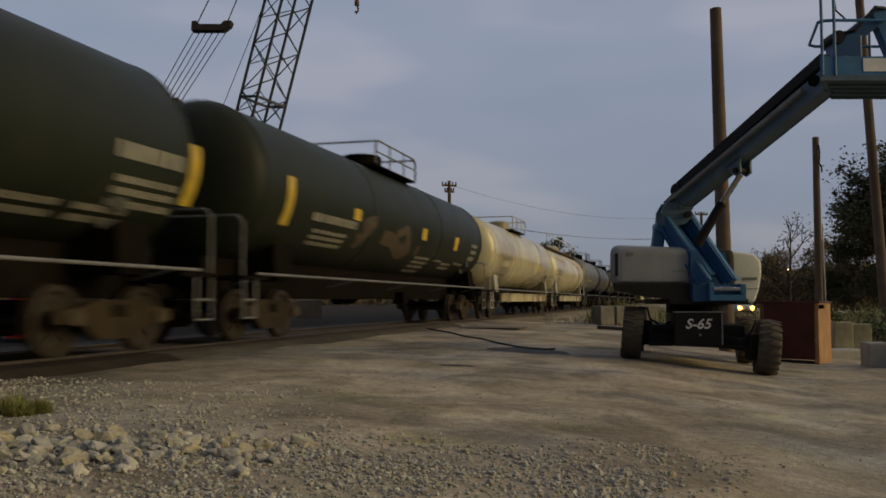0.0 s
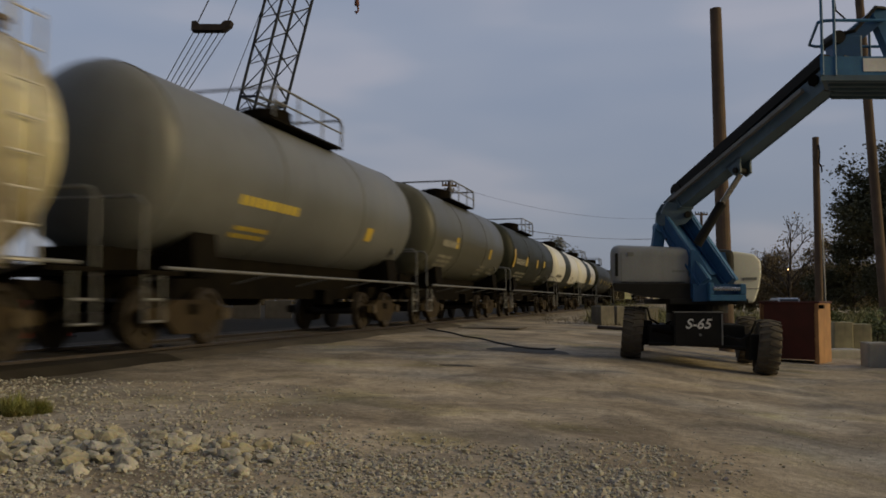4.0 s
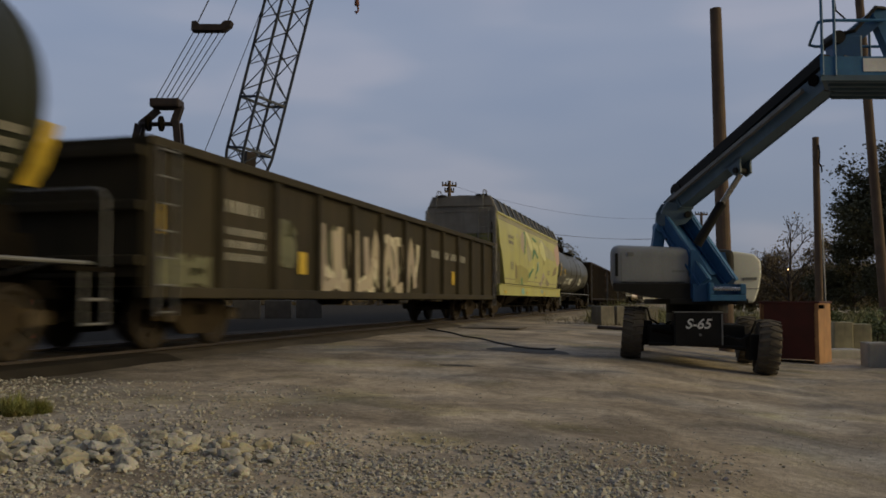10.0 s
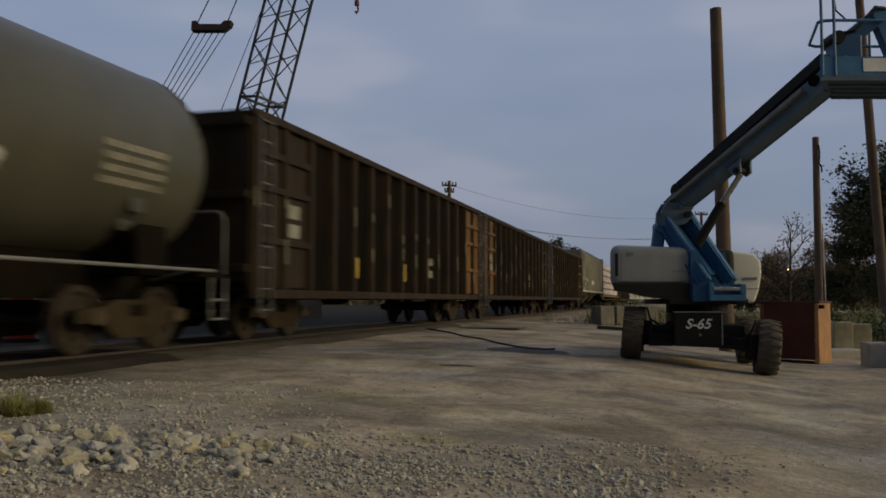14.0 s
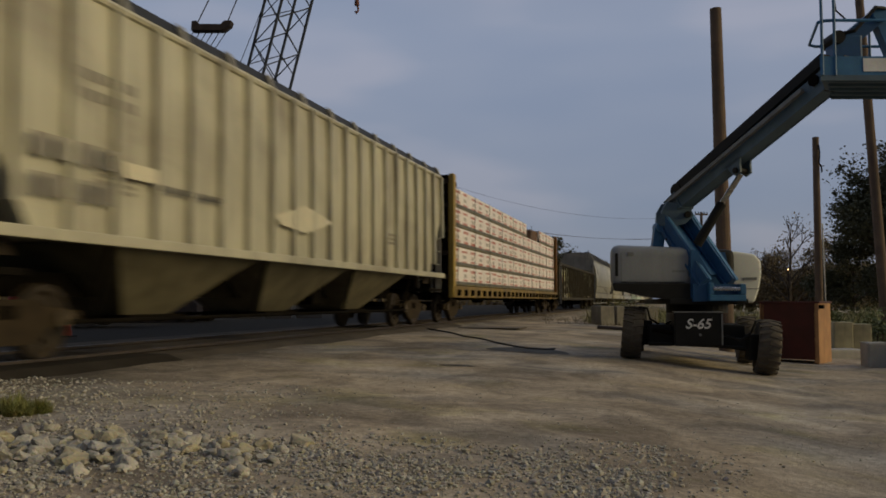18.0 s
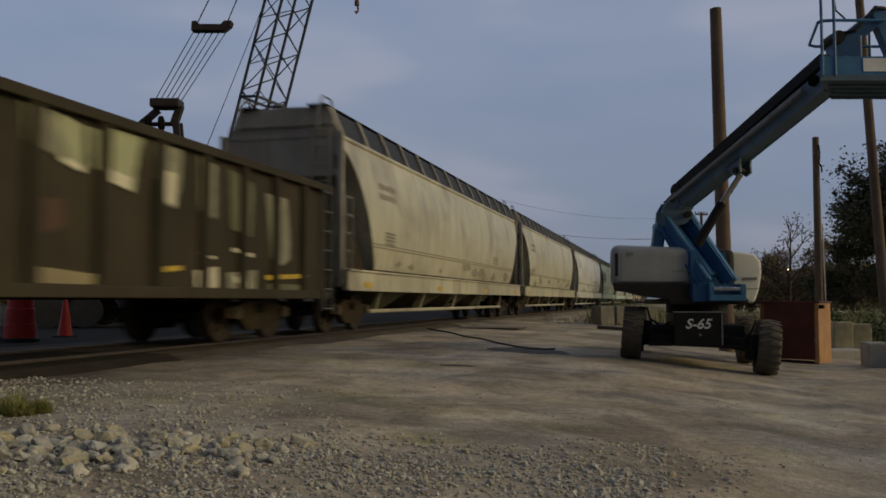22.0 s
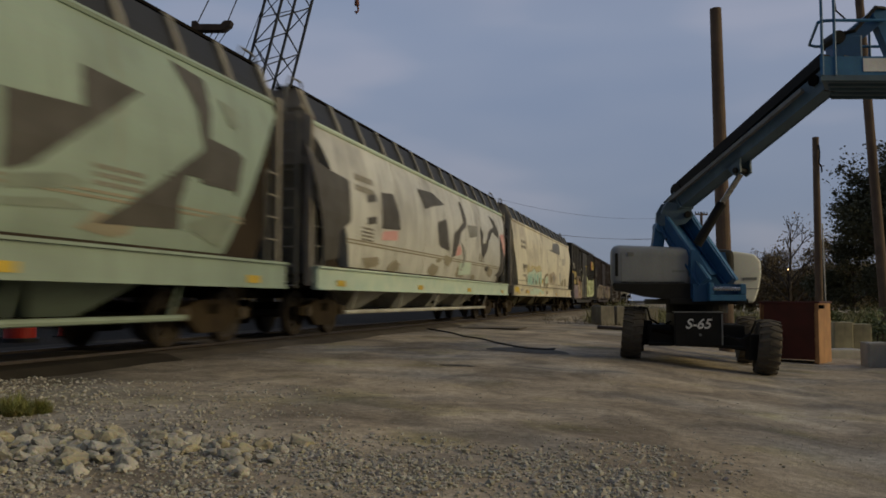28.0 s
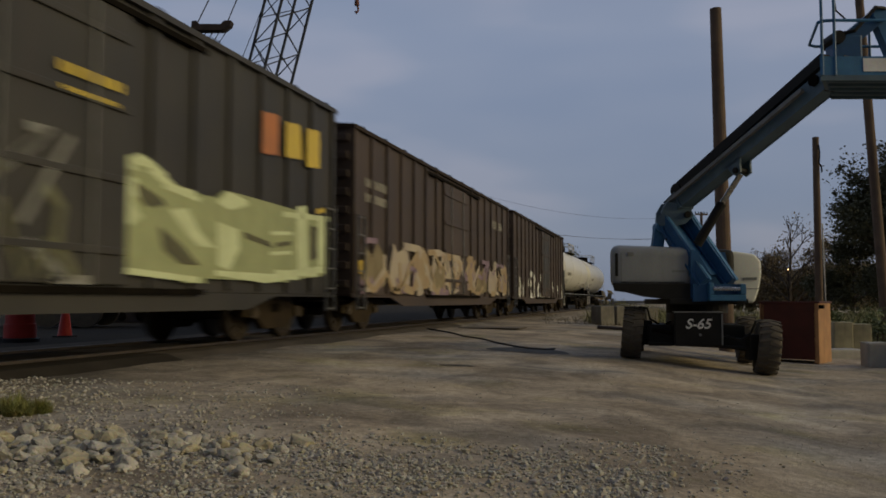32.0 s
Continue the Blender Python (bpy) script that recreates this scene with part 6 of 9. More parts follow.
blob(c, side, SPRAY_FADED, ((7.73, 1.20), (8.70, 1.22), (8.67, 0.82), (7.74, 0.82)), 0.012)
blob(c, side, SPRAY_CREAM, ((7.94, 1.09), (8.42, 1.09), (8.43, 0.91), (7.95, 0.92)), 0.014)
blob(c, side, SPRAY_DULLGREEN, ((9.11, 1.00), (10.59, 1.00), (10.55, 0.84), (9.07, 0.83)), 0.012)
blob(c, side, SPRAY_CREAM, ((6.90, 1.43), (7.35, 1.42), (7.35, 1.33), (6.90, 1.34)), 0.012)
blob(c, side, SPRAY_CREAM, ((7.89, 1.55), (8.57, 1.54), (8.57, 1.42), (7.89, 1.44)), 0.012)
blob(c, side, REFLECT, ((5.75, 1.19), (6.43, 1.21), (6.43, 1.09), (5.76, 1.07)), 0.016)
blob(c, side, REFLECT, ((9.02, 1.19), (10.77, 1.22), (10.77, 1.09), (9.03, 1.06)), 0.016)

covered_hopper(19, "round-sided cream covered hopper with four bays", CREAM, "round", bays=4, seed=20, bay_paint=BAYOLIVE)
c, side, end = covered_hopper(20, "round-sided dusty cream covered hopper", CREAM, "round", bays=4, seed=21, bay_paint=BAYOLIVE)
part("grime_patch", panel(B(), -end + 1.5, -end + 2.6, 1.9, 2.25, side), HOPGREY, c)
part("grime_patch", panel(B(), -end + 4.4, -end + 5.0, 1.75, 2.0, side), HOPGREY, c)
c, side, end = covered_hopper(21, "round-sided pale covered hopper with a grey sprayed outline", PALE, "round", bays=4, seed=22, bay_paint=BAYOLIVE)
letters(c, end * 0.25, end * 0.95, 1.5, 2.3, side, 5, random.Random(2), HOPGREY, 0.14)


def strokes(car, side, paint, rows, lift=0.012):
    """Sprayed strokes: a width, then the points along it."""
    for width, *pts in rows:
        part("graffiti", ribbon(B(), pts, width, side, lift), paint, car)


c, side, end = covered_hopper(22, "mint covered hopper with large dark graffiti strokes", MINT, "round", sill=MINT, bays=4, seed=23)
strokes(c, side, SPRAY_DARK, ((1.0, (-8.6, 2.6), (-7.6, 3.2), (-6.4, 3.0), (-5.0, 3.0)), (0.3, (-4.6, 3.9), (-4.4, 2.9))))
strokes(c, side, SPRAY_GREY, ((0.3, (-7.8, 1.7), (-5.6, 1.8)), (0.4, (-5.4, 2.0), (-4.6, 1.7))), 0.018)
blob(c, side, SPRAY_GREY, ((-3.2, 1.94), (-2.7, 2.13), (-1.9, 2.45), (-1.2, 2.42), (-0.8, 2.19), (-0.6, 1.61), (-1.3, 1.52), (-3.1, 1.45)))
blob(c, side, SPRAY_BROWN, ((-2.7, 2.38), (-2.4, 2.94), (-2.0, 2.50)))
blob(c, side, SPRAY_DARK, ((-1.8, 4.11), (-1.1, 4.25), (-0.6, 3.34), (-0.5, 2.38), (-0.9, 2.40), (-1.4, 3.10)))
blob(c, side, SPRAY_DARK, ((0.2, 4.15), (1.2, 4.19), (1.6, 3.32), (1.4, 1.86), (0.5, 1.87), (1.0, 2.68), (0.8, 3.58)))
SPRAY_MINTGREY = surface("dull_grey_mint_paint", (0.17, 0.2, 0.16), (0.22, 0.26, 0.2), 0.6, scale=2, bump=0.0)
blob(c, side, SPRAY_DARK, ((2.67, 2.99), (3.28, 2.99), (3.93, 2.98), (3.95, 3.50), (4.48, 3.49), (5.12, 3.46), (4.18, 2.86), (3.10, 2.16), (2.71, 2.06)), 0.012)
blob(c, side, SPRAY_DARK, ((5.98, 4.12), (6.79, 4.11), (6.86, 3.63), (6.74, 3.09), (7.78, 3.05), (7.68, 2.71), (7.58, 2.38), (6.15, 2.48), (6.00, 2.07), (6.07, 1.66), (4.28, 1.64), (5.11, 2.08), (6.59, 2.93), (6.45, 3.53)), 0.012)
blob(c, side, SPRAY_MINTGREY, ((7.13, 3.82), (7.67, 3.81), (7.70, 3.43), (7.41, 3.41)), 0.016)
blob(c, side, SPRAY_MINTGREY, ((6.18, 1.81), (7.27, 2.08), (7.54, 1.93), (7.21, 1.51), (6.40, 1.69)), 0.01)
blob(c, side, SPRAY_MINTGREY, ((2.71, 2.03), (3.71, 2.17), (4.16, 2.07), (3.19, 1.91), (2.71, 1.88)), 0.01)
blob(c, side, SPRAY_MINTGREY, ((2.72, 1.82), (3.63, 1.87), (4.22, 1.79), (3.20, 1.71), (2.72, 1.70)), 0.01)
c, side, end = covered_hopper(23, "pale covered hopper with dark rounded graffiti strokes", PALE, "round", sill=SPRAY_MINT, bays=4, seed=24)
blob(c, side, SPRAY_DARK, ((-10.2, 3.77), (-9.6, 3.37), (-8.1, 3.30), (-8.0, 2.40), (-8.6, 2.13), (-8.5, 1.54), (-9.2, 1.51)))
blob(c, side, SPRAY_DARK, ((-7.0, 3.15), (-6.4, 3.18), (-6.4, 2.96), (-7.0, 2.92)))
blob(c, side, SPRAY_DARK, ((-7.0, 2.62), (-6.4, 2.66), (-6.4, 2.44), (-7.0, 2.41)))
blob(c, side, SPRAY_DARK, ((-6.0, 3.32), (-5.1, 3.34), (-4.7, 2.87), (-4.6, 2.47), (-6.0, 2.41)))
blob(c, side, SPRAY_PINK, ((-6.0, 2.35), (-4.8, 2.45), (-4.8, 2.19), (-6.0, 2.13)))
blob(c, side, SPRAY_DARK, ((-2.9, 3.77), (-1.3, 3.85), (0.0, 3.61), (-1.3, 3.46), (-2.3, 3.26)))
blob(c, side, SPRAY_DARK, ((-1.1, 3.00), (-0.1, 3.18), (0.3, 2.22), (-0.9, 2.31)))
blob(c, side, SPRAY_DARK, ((0.6, 2.04), (0.7, 2.31), (0.8, 2.79), (1.5, 3.04), (2.1, 3.27), (1.9, 3.96), (2.2, 3.99), (2.6, 3.40), (2.5, 3.17), (1.7, 2.91), (1.5, 2.56), (1.2, 2.39), (1.0, 2.07)))
blob(c, side, SPRAY_PINK, ((1.2, 2.33), (1.5, 2.52), (1.8, 2.35), (1.8, 2.17), (1.1, 2.12)), 0.013)
blob(c, side, SPRAY_GREY, ((1.7, 2.62), (2.1, 2.46), (2.4, 2.21), (2.2, 1.82), (1.9, 1.57), (2.1, 2.10)))
blob(c, side, SPRAY_GREY, ((2.7, 3.26), (4.2, 3.32), (4.1, 2.95), (2.9, 2.82)))
blob(c, side, SPRAY_DARK, ((4.6, 3.13), (4.8, 3.35), (5.1, 3.12), (5.0, 2.74), (5.5, 2.81), (6.1, 3.30), (7.1, 3.54), (6.6, 3.94), (7.4, 3.84), (8.0, 3.39), (7.8, 3.14), (6.8, 3.31), (6.1, 3.00), (5.7, 2.55), (5.1, 2.25), (4.8, 2.35)))
blob(c, side, SPRAY_DARK, ((8.1, 3.30), (8.7, 2.80), (9.0, 2.37), (8.7, 1.77), (7.9, 1.61), (7.1, 1.62), (8.0, 1.83), (8.2, 2.18)))
blob(c, side, SPRAY_PINK, ((8.2, 3.32), (9.0, 3.39), (9.1, 2.98), (9.0, 2.43), (8.7, 2.69)))
blob(c, side, SPRAY_MINT, ((1.7, 1.98), (3.3, 2.01), (3.3, 1.53), (1.7, 1.52)), 0.008)
blob(c, side, SPRAY_DARK, ((5.5, 1.97), (6.1, 2.00), (6.0, 1.75), (5.4, 1.76)))
c, side, end = covered_hopper(24, "cream covered hopper with teal and yellow graffiti", YELLOWCREAM, "straight", sill=YELLOWCREAM, bays=3, seed=25, bay_paint=BAYOLIVE)
blob(c, side, SPRAY_SLATE, ((-2.3, 3.47), (1.8, 3.52), (2.4, 4.00), (5.1, 4.15), (5.4, 3.98), (5.2, 3.58), (4.8, 3.43), (1.6, 3.44)))
blob(c, side, SPRAY_MINT, ((-6.78, 1.94), (-6.31, 2.07), (-5.43, 2.14), (-4.9, 2.31), (-4.15, 2.1), (-2.38, 2.25), (-2.24, 1.55), (-4.87, 1.45), (-6.77, 1.42)))
blob(c, side, SPRAY_TEAL, ((-6.6, 1.9), (-6.35, 1.95), (-6.2, 1.7), (-6.1, 1.95), (-5.85, 1.95), (-5.8, 1.47), (-6.0, 1.47), (-6.15, 1.62), (-6.35, 1.47), (-6.6, 1.47)), 0.014)
blob(c, side, SPRAY_TEAL, ((-5.68, 1.98), (-5.42, 2.02), (-5.38, 1.48), (-5.65, 1.48)), 0.014)
blob(c, side, SPRAY_SLATE, ((-5.28, 1.86), (-4.98, 1.86), (-4.86, 1.52), (-5.24, 1.5)), 0.014)
blob(c, side, SPRAY_TEAL, ((-4.7, 2.07), (-4.39, 2.03), (-4.26, 1.53), (-4.57, 1.5)), 0.014)
blob(c, side, SPRAY_BROWN, ((-4.38, 1.76), (-4.02, 1.75), (-3.97, 1.5), (-4.34, 1.5)), 0.017)
blob(c, side, SPRAY_TEAL, ((-3.94, 2.07), (-3.55, 2.08), (-3.46, 1.91), (-3.58, 1.56), (-3.93, 1.54)), 0.014)
blob(c, side, SPRAY_BROWN, ((-3.3, 1.94), (-3.0, 1.95), (-2.96, 1.54), (-3.26, 1.54)), 0.017)
blob(c, side, SPRAY_TEAL, ((-2.8, 2.13), (-2.51, 2.17), (-2.39, 1.58), (-2.74, 1.56)), 0.014)
strokes(c, side, SPRAY_TANNISH, ((0.05, (-6.8, 1.96), (-6.3, 2.1), (-5.4, 2.16), (-4.9, 2.33), (-4.15, 2.12), (-2.35, 2.27)),), 0.018)
blob(c, side, SPRAY_BROWN, ((-7.13, 1.78), (-6.78, 1.84), (-6.77, 1.67), (-6.93, 1.48), (-7.07, 1.51)))
blob(c, side, SPRAY_PALEYELLOW, ((-5.93, 2.28), (-5.52, 2.46), (-4.71, 2.40), (-2.9, 2.50), (-2.3, 2.3), (-4.1, 2.16), (-4.99, 2.36), (-5.43, 2.19), (-5.76, 2.16)), 0.008)
blob(c, side, SPRAY_YELLOW, ((-2.2, 1.81), (-1.85, 1.77), (-1.85, 1.55), (-2.15, 1.57)))
blob(c, side, SPRAY_BROWN, ((-1.64, 1.56), (-1.42, 1.86), (-1.07, 2.07), (-0.46, 2.19), (0.14, 2.14), (0.01, 2.05), (-0.58, 2.08), (-0.95, 1.96), (-1.24, 1.67), (-1.36, 1.52)), 0.013)
blob(c, side, SPRAY_MINT, ((-1.0, 1.9), (-0.3, 2.03), (0.1, 1.9), (-0.2, 1.62), (-0.9, 1.6)), 0.009)
blob(c, side, SPRAY_DULLPINK, ((0.49, 2.18), (2.43, 2.36), (3.56, 2.04), (2.87, 1.65), (0.86, 1.6), (0.21, 1.85)), 0.008)
blob(c, side, SPRAY_BROWN, ((0.8, 2.08), (1.3, 2.2), (1.2, 1.95), (1.8, 2.1), (1.6, 1.75), (1.0, 1.66)), 0.012)
blob(c, side, SPRAY_GREY, ((2.0, 2.2), (2.6, 2.18), (2.9, 1.95), (2.5, 1.73), (2.1, 1.85)), 0.012)
blob(c, side, SPRAY_MINT, ((-6.27, 1.3), (-4.68, 1.32), (-1.96, 1.3), (-1.63, 1.04), (-2.4, 0.98), (-6.2, 0.97)))
blob(c, side, SPRAY_YELLOW, ((-10.35, 1.29), (-9.9, 1.33), (-9.3, 1.32), (-9.15, 1.2), (-9.3, 1.08), (-10.25, 1.05)), 0.014)
blob(c, side, SPRAY_YELLOW, ((-7.3, 1.17), (-6.95, 1.2), (-6.6, 1.1), (-6.7, 1.0), (-7.15, 1.03)), 0.017)
blob(c, side, SPRAY_PALEYELLOW, ((-6.9, 2.3), (-6.5, 2.5), (-6.0, 2.3), (-5.9, 2.12), (-6.4, 2.04), (-6.85, 1.98)), 0.008)
blob(c, side, SPRAY_TANNISH, ((-7.62, 1.16), (-6.92, 1.24), (-6.64, 1.12), (-6.57, 1.03), (-7.56, 1.02)))
blob(c, side, SPRAY_YELLOW, ((-2.4, 1.32), (-1.9, 1.32), (-1.9, 1.22), (-2.35, 1.2)), 0.014)
blob(c, side, SPRAY_ORANGE, ((-5.9, 1.24), (-5.5, 1.25), (-5.55, 1.17), (-5.85, 1.16)), 0.014)
blob(c, side, SPRAY_PINK, ((-6.79, 1.2), (-6.47, 1.22), (-6.35, 1.02), (-6.7, 1.01)))
blob(c, side, SPRAY_GREY, ((-8.86, 1.27), (-8.3, 1.29), (-8.24, 1.12), (-8.75, 1.09)))
blob(c, side, SPRAY_BROWN, ((-1.11, 1.21), (-0.5, 1.24), (-0.3, 1.1), (-0.81, 1.02)))
SPRAY_PALEGREY = surface("pale_lilac_grey_paint", (0.4, 0.385, 0.34), (0.46, 0.44, 0.36), 0.6, scale=1.5, bump=0.0)
blob(c, side, SPRAY_PALEGREY, ((5.94, 3.26), (6.73, 3.33), (7.60, 3.35), (7.56, 2.93), (6.00, 2.84)), 0.01)
blob(c, side, SPRAY_PALEGREY, ((4.72, 2.35), (5.20, 2.33), (5.66, 2.26), (5.77, 1.95), (5.22, 1.69), (4.74, 1.80)), 0.01)
blob(c, side, HOPSEAM, ((5.94, 1.96), (6.61, 2.00), (6.63, 1.65), (5.95, 1.63)), 0.012)
blob(c, side, SPRAY_PALEGREY, ((4.75, 1.49), (5.49, 1.53), (6.26, 1.52), (6.24, 1.44), (4.76, 1.40)), 0.012)
blob(c, side, HOPSEAM, ((6.96, 2.03), (7.78, 2.11), (8.07, 1.68), (7.15, 1.57)), 0.012)
lettering(c, -8.0, 2.2, 1.3, 0.2, side, random.Random(5), 1, MARKDARK)
lettering(c, -8.0, 1.82, 1.0, 0.09, side, random.Random(6), 1, MARKDARK)
c, side, end, rng = boxcar(25, "grey boxcar with yellow initials and graffiti along the bottom", BOXGREY, seed=26)
SPRAY_WHITEDULL = surface("dull_white_spray_paint", (0.36, 0.35, 0.31), (0.22, 0.21, 0.19), 0.6, scale=3, bump=0.0, spread=0.8)
SPRAY_YELLOWDULL = surface("dull_yellow_spray_paint", (0.4, 0.31, 0.06), (0.22, 0.17, 0.06), 0.6, scale=4, bump=0.0, spread=0.9)
SPRAY_ORANGEDULL = surface("dull_orange_spray_paint", (0.3, 0.125, 0.045), (0.2, 0.1, 0.05), 0.6, scale=3, bump=0.0)
SPRAY_DULLROSE2 = surface("dusky_rose_spray_paint", (0.16, 0.105, 0.095), (0.24, 0.19, 0.14), 0.6, scale=2.5, bump=0.0, spread=0.8)
blob(c, lambda z: 1.565, SPRAY_WHITEDULL, ((-8.23, 3.30), (-7.65, 3.30), (-7.16, 3.30), (-6.81, 2.86), (-7.32, 2.91), (-7.72, 3.20)), 0.004)
blob(c, lambda z: 1.565, SPRAY_LILAC, ((-7.40, 1.80), (-6.14, 1.83), (-4.75, 1.80), (-4.38, 1.50), (-4.80, 0.86), (-7.27, 0.97)), 0.003)
blob(c, lambda z: 1.565, SPRAY_DULLROSE2, ((-8.41, 1.04), (-7.27, 0.99), (-4.80, 0.91), (-2.78, 0.88), (-2.77, 0.86), (-6.12, 0.86), (-8.40, 0.86)), 0.003)
blob(c, lambda z: 1.565, SPRAY_YELLOWDULL, ((-7.37, 2.68), (-6.46, 2.76), (-5.72, 2.73), (-5.77, 2.38), (-6.45, 2.28), (-7.30, 2.31)), 0.006)
blob(c, lambda z: 1.565, SPRAY_YELLOWDULL, ((-7.41, 2.17), (-6.63, 2.19), (-5.77, 2.14), (-5.89, 1.90), (-7.35, 1.82)), 0.006)
blob(c, lambda z: 1.565, SPRAY_YELLOWDULL, ((-8.30, 1.60), (-7.68, 1.61), (-7.68, 1.33), (-8.30, 1.33)), 0.006)
blob(c, lambda z: 1.565, SPRAY_TANNISH, ((-5.58, 2.30), (-4.39, 2.30), (-4.39, 1.89), (-5.44, 1.88)), 0.005)
blob(c, lambda z: 1.565, SPRAY_WHITEDULL, ((-5.45, 2.49), (-4.10, 2.48), (-4.24, 2.31), (-5.38, 2.30)), 0.007)
blob(c, lambda z: 1.565, SPRAY_WHITEDULL, ((-6.50, 1.71), (-5.76, 1.71), (-5.76, 1.45), (-6.44, 1.47)), 0.008)
blob(c, lambda z: 1.565, SPRAY_SLATE, ((-7.24, 1.72), (-6.56, 1.69), (-6.61, 1.57), (-7.23, 1.59)), 0.007)
blob(c, lambda z: 1.565, SPRAY_SLATE, ((-7.12, 1.44), (-6.01, 1.42), (-6.13, 1.29), (-7.12, 1.31)), 0.007)
blob(c, lambda z: 1.565, SPRAY_ORANGEDULL, ((-4.28, 2.10), (-3.78, 2.16), (-3.21, 2.07), (-3.28, 0.87), (-4.07, 0.93)), 0.006)
blob(c, lambda z: 1.565, SPRAY_TANNISH, ((-2.88, 2.12), (-2.22, 2.13), (-2.20, 0.88), (-2.86, 0.87)), 0.006)
blob(c, lambda z: 1.565, SPRAY_BROWN, ((-4.82, 1.74), (-4.24, 1.74), (-4.15, 0.86), (-4.73, 0.89)), 0.005)
blob(c, lambda z: 1.565, SPRAY_WHITEDULL, ((-2.72, 3.14), (-2.18, 3.14), (-2.27, 2.96), (-2.71, 2.97)), 0.006)
lettering(c, 0.15, 3.3, 1.15, 0.13, lambda z: 1.612, rng, 1, SPRAY_YELLOW)
lettering(c, 0.2, 3.1, 1.0, 0.06, lambda z: 1.612, rng, 1, SPRAY_YELLOW)
SPRAY_LIMEDULL = surface("dull_lime_spray_paint", (0.36, 0.39, 0.19), (0.27, 0.3, 0.14), 0.6, scale=2.5, bump=0.0, spread=0.8)
SPRAY_KHAKIDARK = surface("dark_khaki_spray_paint", (0.12, 0.115, 0.06), (0.08, 0.078, 0.045), 0.6, scale=2.5, bump=0.0)
blob(c, lambda z: 1.565, SPRAY_LIMEDULL, ((1.27, 2.47), (1.76, 2.63), (2.04, 2.55), (2.58, 2.29), (3.61, 2.25), (3.94, 2.43), (4.86, 2.39), (6.38, 2.40), (7.95, 2.36), (7.98, 1.21), (5.30, 1.00), (3.81, 1.07), (3.18, 0.96), (1.37, 1.13), (1.26, 1.63)), 0.003)
blob(c, lambda z: 1.565, SPRAY_LIMEWHITE, ((1.25, 2.45), (1.76, 2.63), (2.06, 2.55), (2.58, 2.30), (3.21, 2.25), (3.14, 2.14), (2.42, 2.19), (1.91, 2.44), (1.55, 2.42), (1.33, 2.28)), 0.008)
blob(c, lambda z: 1.565, SPRAY_LIMEWHITE, ((1.33, 2.28), (1.65, 2.31), (1.78, 2.09), (1.56, 2.01), (1.79, 1.79), (1.53, 1.66), (1.30, 1.78)), 0.008)
blob(c, lambda z: 1.565, SPRAY_KHAKIDARK, ((1.63, 2.24), (2.22, 2.10), (2.37, 1.95), (1.93, 1.93), (1.71, 2.04)), 0.01)
blob(c, lambda z: 1.565, SPRAY_LIMEWHITE, ((2.42, 1.95), (2.84, 2.03), (3.18, 1.72), (3.66, 1.50), (3.16, 1.50), (2.68, 1.76)), 0.008)
blob(c, lambda z: 1.565, SPRAY_KHAKIDARK, ((2.19, 1.71), (2.72, 1.50), (3.20, 1.22), (2.70, 1.22), (2.26, 1.41)), 0.01)
blob(c, lambda z: 1.565, SPRAY_LIMEWHITE, ((1.30, 1.14), (1.81, 1.11), (2.45, 1.10), (3.20, 1.06), (3.21, 0.96), (2.32, 0.99), (1.33, 1.05)), 0.008)
blob(c, lambda z: 1.565, SPRAY_LIMEWHITE, ((3.64, 2.16), (3.97, 2.41), (4.59, 2.40), (4.67, 2.24), (4.02, 2.12)), 0.008)
blob(c, lambda z: 1.565, SPRAY_LIMEWHITE, ((3.68, 1.91), (4.31, 1.89), (4.39, 1.54), (4.05, 1.17), (3.71, 1.19)), 0.008)
blob(c, lambda z: 1.565, SPRAY_KHAKIDARK, ((4.49, 1.82), (5.28, 1.78), (5.54, 1.61), (4.61, 1.63)), 0.01)
blob(c, lambda z: 1.565, SPRAY_LIMEWHITE, ((3.51, 1.17), (4.70, 1.13), (6.40, 1.27), (7.92, 1.41), (7.92, 1.25), (5.30, 1.00), (3.84, 1.06)), 0.008)
blob(c, lambda z: 1.565, SPRAY_LIMEWHITE, ((5.91, 2.31), (8.01, 2.39), (8.01, 2.28), (5.92, 2.19)), 0.008)
blob(c, lambda z: 1.565, SPRAY_LIMEWHITE, ((6.47, 2.47), (6.92, 2.50), (7.02, 1.22), (6.55, 1.19)), 0.008)
blob(c, lambda z: 1.565, SPRAY_LIMEWHITE, ((5.44, 1.95), (6.29, 1.96), (6.29, 1.86), (5.45, 1.83)), 0.008)
blob(c, lambda z: 1.565, SPRAY_LIMEWHITE, ((5.45, 1.60), (6.30, 1.61), (6.30, 1.49), (5.45, 1.48)), 0.008)
blob(c, lambda z: 1.565, SPRAY_LIMEWHITE, ((7.45, 2.34), (7.90, 2.34), (7.92, 1.41), (7.47, 1.37)), 0.008)
blob(c, lambda z: 1.565, SPRAY_KHAKIDARK, ((7.08, 2.13), (7.40, 2.13), (7.41, 1.50), (7.10, 1.46)), 0.01)
blob(c, lambda z: 1.565, SPRAY_KHAKIDARK, ((5.66, 1.77), (6.25, 1.79), (6.25, 1.65), (5.67, 1.63)), 0.01)
blob(c, lambda z: 1.565, SPRAY_YELLOW, ((7.39, 2.55), (7.86, 2.57), (7.87, 2.40), (7.39, 2.38)), 0.006)
blob(c, side, SPRAY_LILAC, ((-3.7, 1.10), (-3.0, 1.13), (-3.0, 0.73), (-3.8, 0.72)), 0.070)
